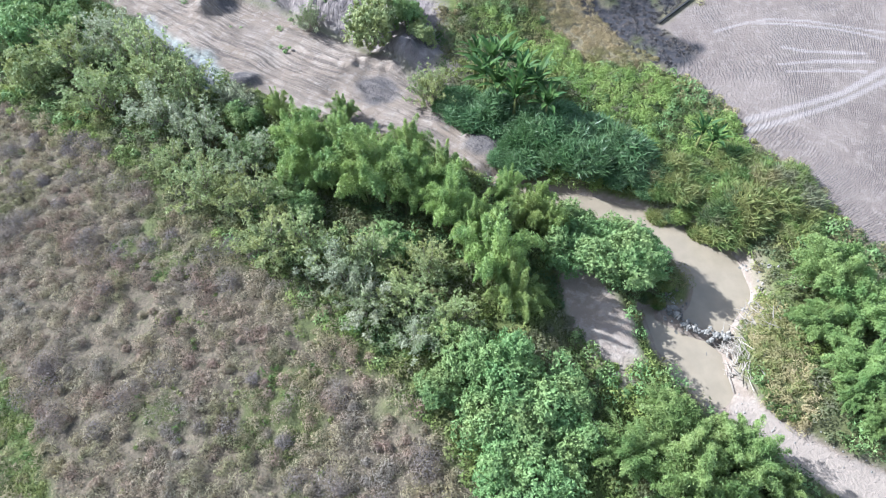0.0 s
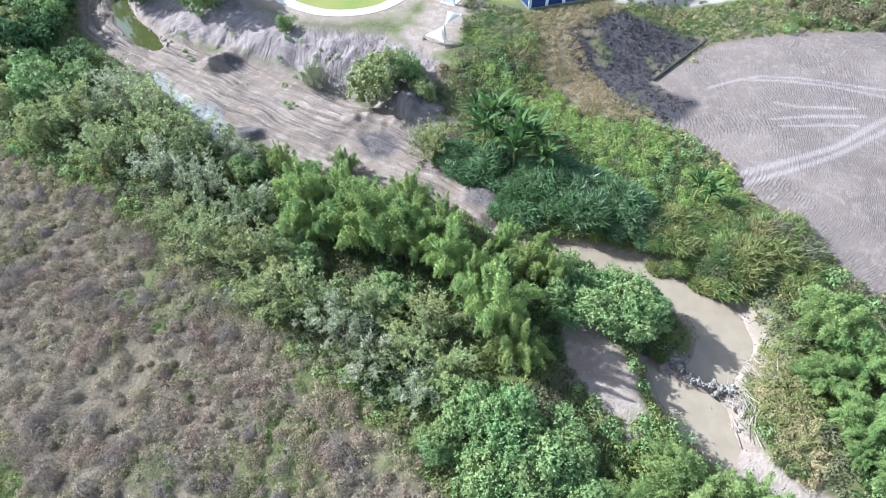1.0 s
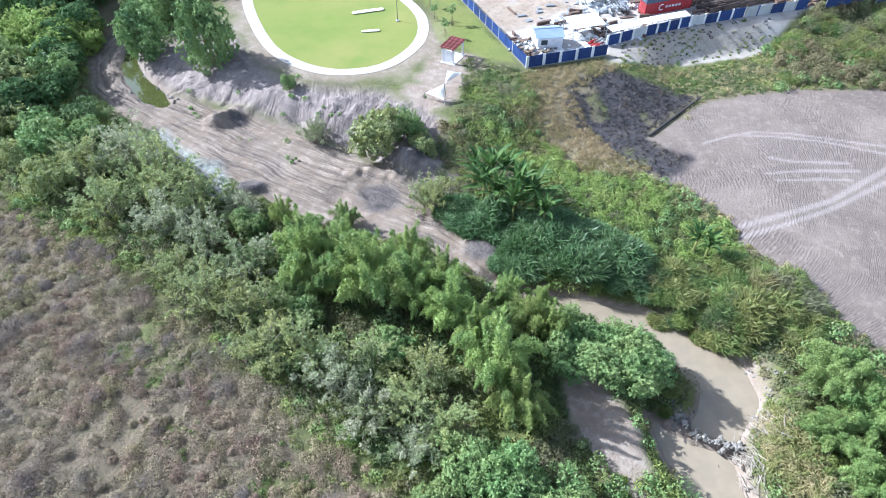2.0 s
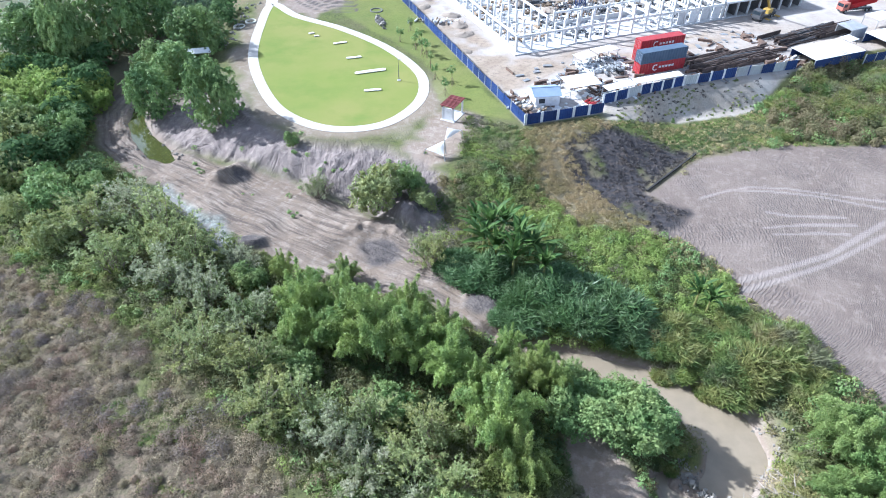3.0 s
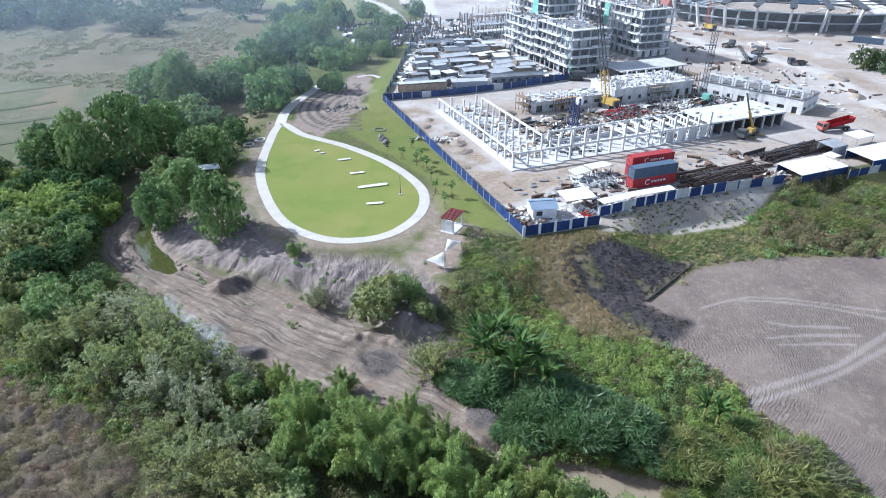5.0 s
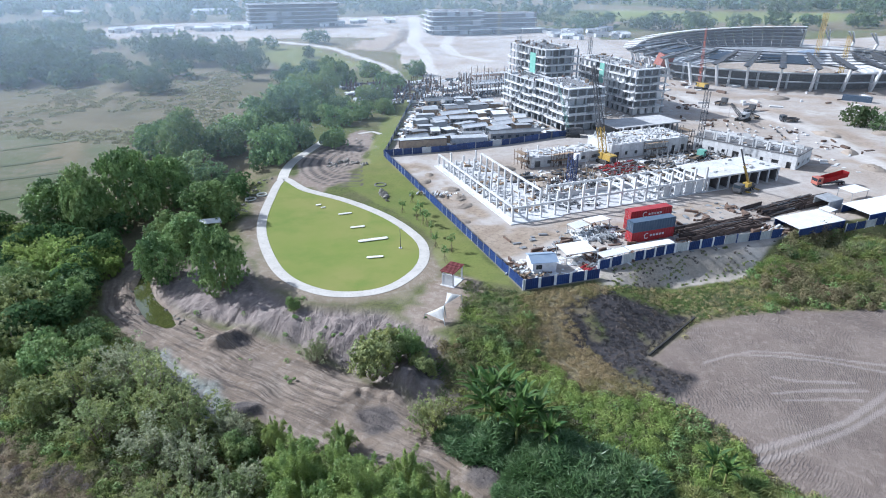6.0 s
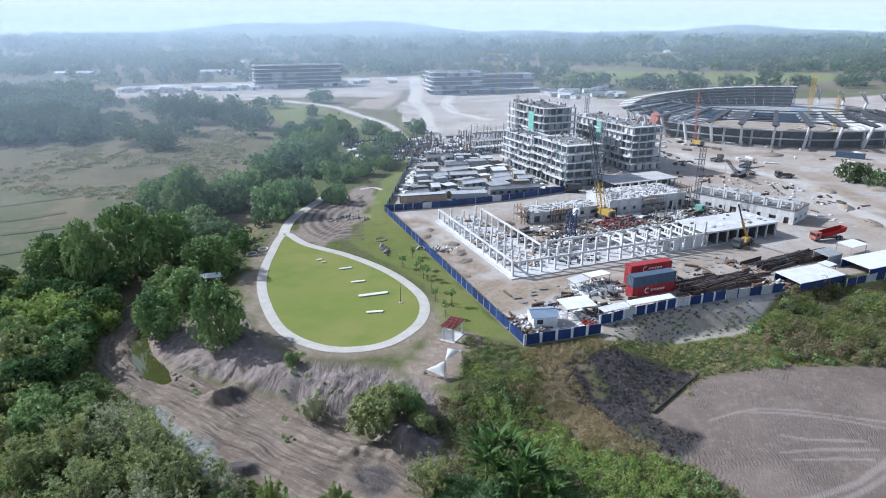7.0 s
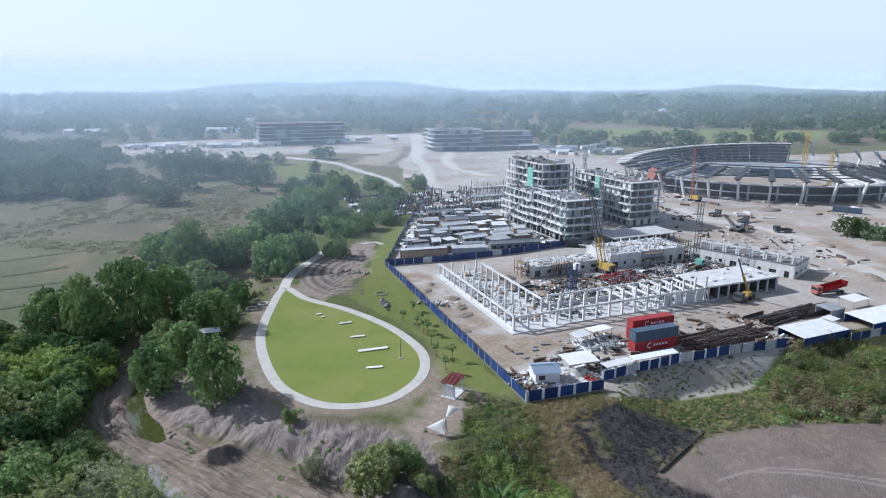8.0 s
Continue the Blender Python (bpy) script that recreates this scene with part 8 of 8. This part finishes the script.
            part("roof_truss", bm, dark_steel, ob, "dark folded roof truss")
        elif deg < 60 or deg > 345:
            for s in (-0.018, 0.018):
                bar("roof_truss", ob, at(a, 1.08, 11.5), at(a + s, 0.98, 19.0), 0.7, steel, 0.7)
    for k, z in ((0.72, 16.6), (0.79, 15.8), (0.86, 15.0), (0.93, 14.2), (1.0, 13.4)):
        for i in range(16):
            a0, a1 = radians(132 + i * 9.6), radians(132 + (i + 1) * 9.6)
            bar("purlin", ob, at(a0, k, z), at(a1, k, z), 0.5, dark_steel)
    for i in range(24):  # the finished white canopy round the back
        a0, a1 = radians(58 + i * 4.6), radians(58 + (i + 1) * 4.6 - 0.2)
        lift = 3.2 - 8.5 * (i / 24) ** 1.3
        bm = bmesh.new()
        vs = [bm.verts.new(p) for p in (at(a0, 1.11, 17.0 + lift), at(a1, 1.11, 17.0 + lift), at(a1, 1.075 - 0.07 * i / 24, 16.8 + lift), at(a0, 1.075 - 0.07 * i / 24, 16.8 + lift))]
        bm.faces.new(vs)
        bmesh.ops.solidify(bm, geom=bm.faces[:], thickness=0.5)
        part("roof_panel", bm, white_membrane, ob, "white roof panel")
        bar("fascia", ob, at(a0, 1.06 - 0.07 * i / 24, 15.7 + lift), at(a1, 1.06 - 0.07 * i / 24, 15.7 + lift), 0.5, dark_steel, 1.6, "dark edge truss")
        bm = bmesh.new()
        foot, head = 0.90, 1.045 - 0.07 * i / 24
        rise = [(foot + (head - foot) * k / 5, 7.6 + (8.2 + lift * 0.9) * k / 5) for k in range(6)]
        for (k0, z0), (k1, z1) in zip(rise[:-1], rise[1:]):  # five rows of dark steps
            bm.faces.new([bm.verts.new(p) for p in (at(a0, k0, z0), at(a1, k0, z0), at(a1, k0, z1 - 0.3), at(a0, k0, z1 - 0.3))])
            bm.faces.new([bm.verts.new(p) for p in (at(a0, k0, z1 - 0.3), at(a1, k0, z1 - 0.3), at(a1, k1, z1), at(a0, k1, z1))])
        part("upper_tier", bm, dark_steel, ob, "dark unfinished upper tier")
        if i % 2:
            bar("post", ob, at(a0, 1.0, 8.0), at(a0, 1.05, 15.4 + lift), 0.8, dark_steel)
    for i in range(13):
        a0, a1 = radians(150 + i * 9.0), radians(150 + (i + 1) * 9.0 - (1.0 if i % 4 else 4.0))
        k0 = (0.98, 0.9, 1.02)[i % 3]
        bm = bmesh.new()
        vs = [bm.verts.new(p) for p in (at(a0, k0, 13.8), at(a1, k0, 13.8), at(a1, 0.78, 16.1), at(a0, 0.78, 16.1))]
        bm.faces.new(vs)
        bmesh.ops.solidify(bm, geom=bm.faces[:], thickness=0.25)
        part("roof_panel", bm, slate_paint if i % 3 else grey_sheet, ob)
    for i in range(16):  # roof decking over the east stand
        a0, a1 = radians(-62 + i * 6.0), radians(-62 + (i + 1) * 6.0 - 0.4)
        bm = bmesh.new()
        vs = [bm.verts.new(p) for p in (at(a0, 0.98, 9.2), at(a1, 0.98, 9.2), at(a1, 0.70, 12.4), at(a0, 0.70, 12.4))]
        bm.faces.new(vs)
        bmesh.ops.solidify(bm, geom=bm.faces[:], thickness=0.3)
        part("roof_panel", bm, grey_wall if i % 3 else grey_sheet, ob)
    block("field", ob, (0, 0, 0.05), (74, 56, 0.4), soil_mat, label="brown dirt playing field")
    block("tarpaulin", ob, (38, 32, 6.5), (18, 9, 0.3), blue_sheet, (0.2, 0, 0.5), "blue sheeting over the stand")
    block("formwork", ob, (-78, -24, 6), (9, 5, 7), orange_paint, (0.3, 0.2, 0.6), "orange steel formwork")


stadium()


# ---- huts and houses far off ----
def hut(name, label, x, y, long, wide, tall, roof_mat, turn, group):
    ob = thing(name, label, "hut", Matrix.Translation(on_ground(x, y)) @ pose(0, 0, 0, 0, 0, turn), group)
    block("walls", ob, (0, 0, -0.2), (long, wide, tall + 0.2), white_concrete)
    for s in (-1, 1):
        part("roof", cube_mesh(roof_mat), None, ob, at=Matrix.LocRotScale((0, s * wide / 4, tall + wide * 0.1), Euler((-s * 0.38, 0, 0)), (long + 0.8, wide / 2 * 1.2, 0.12)))
    block("door", ob, (0, -wide / 2 - 0.03, 0), (1.2, 0.08, 2.1), dark_inside)
    return ob


rs = random.Random(81)
for i in range(46):
    t = rs.random()
    x, y = -325 + 270 * t, 628 + 110 * t * t + rs.uniform(-10, 24)
    hut("site_hut", "white roofed hut at the far works", x, y, rs.uniform(6, 16), rs.uniform(5, 7), rs.uniform(2.5, 3.6), rs.choice((white_sheet, white_sheet, grey_sheet)), rs.uniform(-10, 30), "huts at the far works")
for i in range(22):
    x, y = rs.uniform(96, 170), rs.uniform(560, 640)
    hut("site_hut", "pale roofed hut behind the stadium", x, y, rs.uniform(6, 15), rs.uniform(5, 8), 3.0, rs.choice((white_sheet, grey_sheet)), rs.uniform(0, 90), "huts behind the stadium")
for i in range(26):
    x, y = rs.uniform(-700, 1300), rs.uniform(900, 2600)
    hut("house", "small pale house among distant trees", x, y, rs.uniform(9, 26), rs.uniform(8, 13), 4.0, rs.choice((white_sheet, grey_sheet, white_sheet)), rs.uniform(0, 180), "houses among the woods")
hut("long_shed", "long white roofed shed in the haze", -300, 860, 62, 10, 5, white_sheet, 12, "long sheds far off")
hut("long_shed", "long white roofed shed in the haze", -480, 830, 46, 10, 5, white_sheet, 5, "long sheds far off")


# ---- far woods ----
wood_leaf = leaf_material("far_wood_leaf", (0.055, 0.100, 0.040), (0.090, 0.145, 0.055), (0.115, 0.145, 0.060), 0.35, 0.012, 0.8, 0.08)


def woods(name, label, seed, count, box, keep, r0, r1, per, leaf_size, leaf=None):
    spots = scatter(seed, count, box, keep)
    rs = np.random.RandomState(seed + 1)
    n = len(spots)
    r = rs.uniform(r0, r1, n)
    pick = np.repeat(np.arange(n), per)
    k = len(pick)
    d = unit(rs.normal(size=(k, 3)) + np.array([0, 0, 0.5]))
    base = np.stack([spots[:, 0], spots[:, 1], height(spots[:, 0], spots[:, 1]) + r * rs.uniform(0.5, 0.95, n)], 1)
    lobes = unit(rs.normal(size=(n * 7, 3))).reshape(n, 7, 3) * np.array([1, 1, 0.5])
    at = base[pick] + (lobes[pick, rs.randint(0, 7, k)] * 0.5 + d * 0.6) * r[pick][:, None]
    at[:, 2] = np.maximum(at[:, 2], base[pick, 2] - r[pick] * 0.9)
    along = unit(np.cross(d, rs.normal(size=(k, 3))))
    side = unit(np.cross(along, d + 0.6 * rs.normal(size=(k, 3))))
    length = leaf_size * r[pick] * (0.6 + 0.8 * rs.rand(k))
    ob = new(name, leaf_mesh(name, at, along, side, length, length * 0.7, leaf or wood_leaf))
    return tagged(ob, label, "woods", kind="stuff")


CROPS = [(110, 770), (420, 715), (560, 860), (250, 930)]
thorn_leaf = leaf_material("thorn_leaf", (0.235, 0.245, 0.140), (0.300, 0.295, 0.180), (0.255, 0.240, 0.150), 0.45, 0.03, 0.9, 0.08)


def clear_land(x, y):
    return (outside(x, y, SITE) > 12) & (outside(x, y, CROPS) > 4) & (np.hypot((x - STADIUM[0]) / 98, (y - STADIUM[1]) / 82) > 1)


woods("far_woods", "dark woods and thickets across the hazy plain", 91, 5000, (-900, 640, 1100, 1700), lambda x, y: clear_land(x, y) & (rough_noise(x, y * 2.8, 150, 141) > 0.50), 5, 11, 46, 0.55)
woods("far_woods", "dark woods on the distant plain", 92, 4200, (-2400, 1500, 2700, 4000), lambda x, y: rough_noise(x, y * 3.0, 360, 143) > 0.47, 10, 24, 26, 0.8)
woods("field_trees", "scattered trees and bushes on the western fields", 93, 1500, (-480, 350, -95, 640), lambda x, y: clear_land(x, y) & ((x < -0.56 * y) | (rough_noise(x, y, 40, 155) > 0.62)) & (rough_noise(x, y, 60, 145) > 0.42), 3, 8, 90, 0.36)
spots = scatter(97, 2600, (-330, 190, -70, 400), lambda x, y: clear_land(x, y) & (x < -0.24 * y - 30) & (y + 0.28 * x > 196) & (rough_noise(x, y, 34, 149) > 0.44))
lumps("field_scrub", "low grey-green scrub on the dry western fields", spots, 2.6, 0.9, 44, 0.85, thorn_leaf, 98, 0.5)
woods("river_thicket", "thick green riverside growth past the park", 94, 420, (-105, 165, -18, 400), lambda x, y: (outside(x, y, BENCH) > 3) & (x > -60 - 0.18 * (y - 165)), 2.5, 5.5, 300, 0.22)
woods("river_thicket", "thick green riverside growth beside the pond", 95, 170, (-125, 84, -74, 190), lambda x, y: (beside(x, y, POND) > 4) & (beside(x, y, FLAT) > 2) & (y > 92 + 0.55 * (-74 - x)) & (y < 150), 2.0, 4.5, 420, 0.2)
woods("east_trees", "trees along the far edge of the works", 96, 420, (80, 640, 1000, 780), lambda x, y: clear_land(x, y) & (rough_noise(x, y, 60, 147) > 0.5), 4, 8, 40, 0.42)

# ---- hills on the horizon ----
hill_mat = material("wooded_hill", (0.055, 0.085, 0.04), (0.09, 0.11, 0.055), 0.004, 1.0, grain=0.03, relief=0.5, depth=8)


def hill(label, x, y, wide, deep, tall, seed):
    bm = bmesh.new()
    n, m, rows = 40, 8, []
    rs = np.random.RandomState(seed)
    bumps = rs.rand(6) * 6.28
    for j in range(m):
        t = j / (m - 1)
        row = []
        for i in range(n):
            s = i / (n - 1)
            ridge = math.sin(math.pi * s) ** 0.8 * (0.75 + 0.17 * math.sin(9 * s + bumps[0]) + 0.1 * math.sin(21 * s + bumps[1]))
            row.append(bm.verts.new((wide * (s - 0.5), deep * (t - 0.5), tall * ridge * math.sin(math.pi * t) - 3)))
        rows.append(row)
    for a, b in zip(rows, rows[1:]):
        for i in range(n - 1):
            f = bm.faces.new((a[i], a[i + 1], b[i + 1], b[i]))
            f.smooth = True
    me = bpy.data.meshes.new("hill")
    bm.to_mesh(me)
    bm.free()
    me.materials.append(hill_mat)
    ob = new("hill", me)
    ob.matrix_basis = pose(x, y, 0)
    return tagged(ob, label, "hill", kind="structure")


hill("low wooded hill rising from the hazy plain", -640, 2900, 1700, 500, 72, 1)
hill("faint wooded ridge on the horizon", -900, 4300, 3600, 500, 118, 2)
hill("faint wooded ridge on the horizon", 2000, 4200, 2600, 500, 78, 3)
hill("faint wooded ridge on the horizon", 600, 4500, 3000, 300, 66, 4)

# ---- haze put in as thin tinted sheets that catch the sun, denser to the west ----
def haze_sheet(name, west, east):
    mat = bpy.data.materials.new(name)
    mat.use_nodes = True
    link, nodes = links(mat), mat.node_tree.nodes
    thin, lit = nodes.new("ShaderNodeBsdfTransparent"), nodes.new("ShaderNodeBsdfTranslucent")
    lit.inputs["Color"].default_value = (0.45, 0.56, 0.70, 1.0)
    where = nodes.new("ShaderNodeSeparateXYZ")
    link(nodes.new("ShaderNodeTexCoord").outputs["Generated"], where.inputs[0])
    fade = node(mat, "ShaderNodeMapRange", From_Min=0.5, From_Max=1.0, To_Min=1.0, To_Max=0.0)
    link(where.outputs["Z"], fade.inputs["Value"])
    rise = node(mat, "ShaderNodeMapRange", From_Min=0.03, From_Max=0.42, To_Min=0.0, To_Max=1.0)  # faded out towards the foot to hide the sheet's edge
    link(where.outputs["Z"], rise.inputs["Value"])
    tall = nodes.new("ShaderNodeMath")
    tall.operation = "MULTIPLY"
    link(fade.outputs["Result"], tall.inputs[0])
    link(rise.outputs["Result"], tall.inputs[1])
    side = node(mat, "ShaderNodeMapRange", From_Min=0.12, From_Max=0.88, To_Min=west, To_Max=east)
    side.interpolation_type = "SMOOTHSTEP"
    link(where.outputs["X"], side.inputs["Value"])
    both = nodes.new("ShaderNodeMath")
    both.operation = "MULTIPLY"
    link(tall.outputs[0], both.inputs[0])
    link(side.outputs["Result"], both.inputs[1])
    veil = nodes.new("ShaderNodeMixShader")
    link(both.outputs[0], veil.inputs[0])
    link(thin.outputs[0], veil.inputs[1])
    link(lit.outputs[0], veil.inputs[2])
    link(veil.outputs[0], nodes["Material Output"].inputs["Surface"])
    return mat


near_air, mid_air = haze_sheet("near_haze_sheet", 0.06, 0.03), haze_sheet("haze_sheet", 0.13, 0.05)
far_air, deep_air = haze_sheet("far_haze_sheet", 0.22, 0.13), haze_sheet("deep_haze_sheet", 0.34, 0.30)
# turned so the sun lights them evenly; tops and distances suit the camera's view
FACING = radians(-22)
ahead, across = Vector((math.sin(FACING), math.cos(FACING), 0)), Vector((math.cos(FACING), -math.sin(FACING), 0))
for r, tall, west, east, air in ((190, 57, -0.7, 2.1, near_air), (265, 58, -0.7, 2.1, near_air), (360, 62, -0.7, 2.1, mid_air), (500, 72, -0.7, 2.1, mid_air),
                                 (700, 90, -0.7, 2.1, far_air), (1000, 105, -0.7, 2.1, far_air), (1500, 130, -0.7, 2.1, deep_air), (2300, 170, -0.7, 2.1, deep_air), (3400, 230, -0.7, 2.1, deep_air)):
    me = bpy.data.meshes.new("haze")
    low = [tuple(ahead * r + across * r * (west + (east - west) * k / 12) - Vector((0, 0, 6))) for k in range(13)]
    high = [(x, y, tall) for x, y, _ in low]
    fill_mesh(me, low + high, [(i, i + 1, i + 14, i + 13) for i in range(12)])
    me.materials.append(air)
    tagged(new("haze", me), "translucent sheet standing in for haze over the plain", "haze", kind="structure")
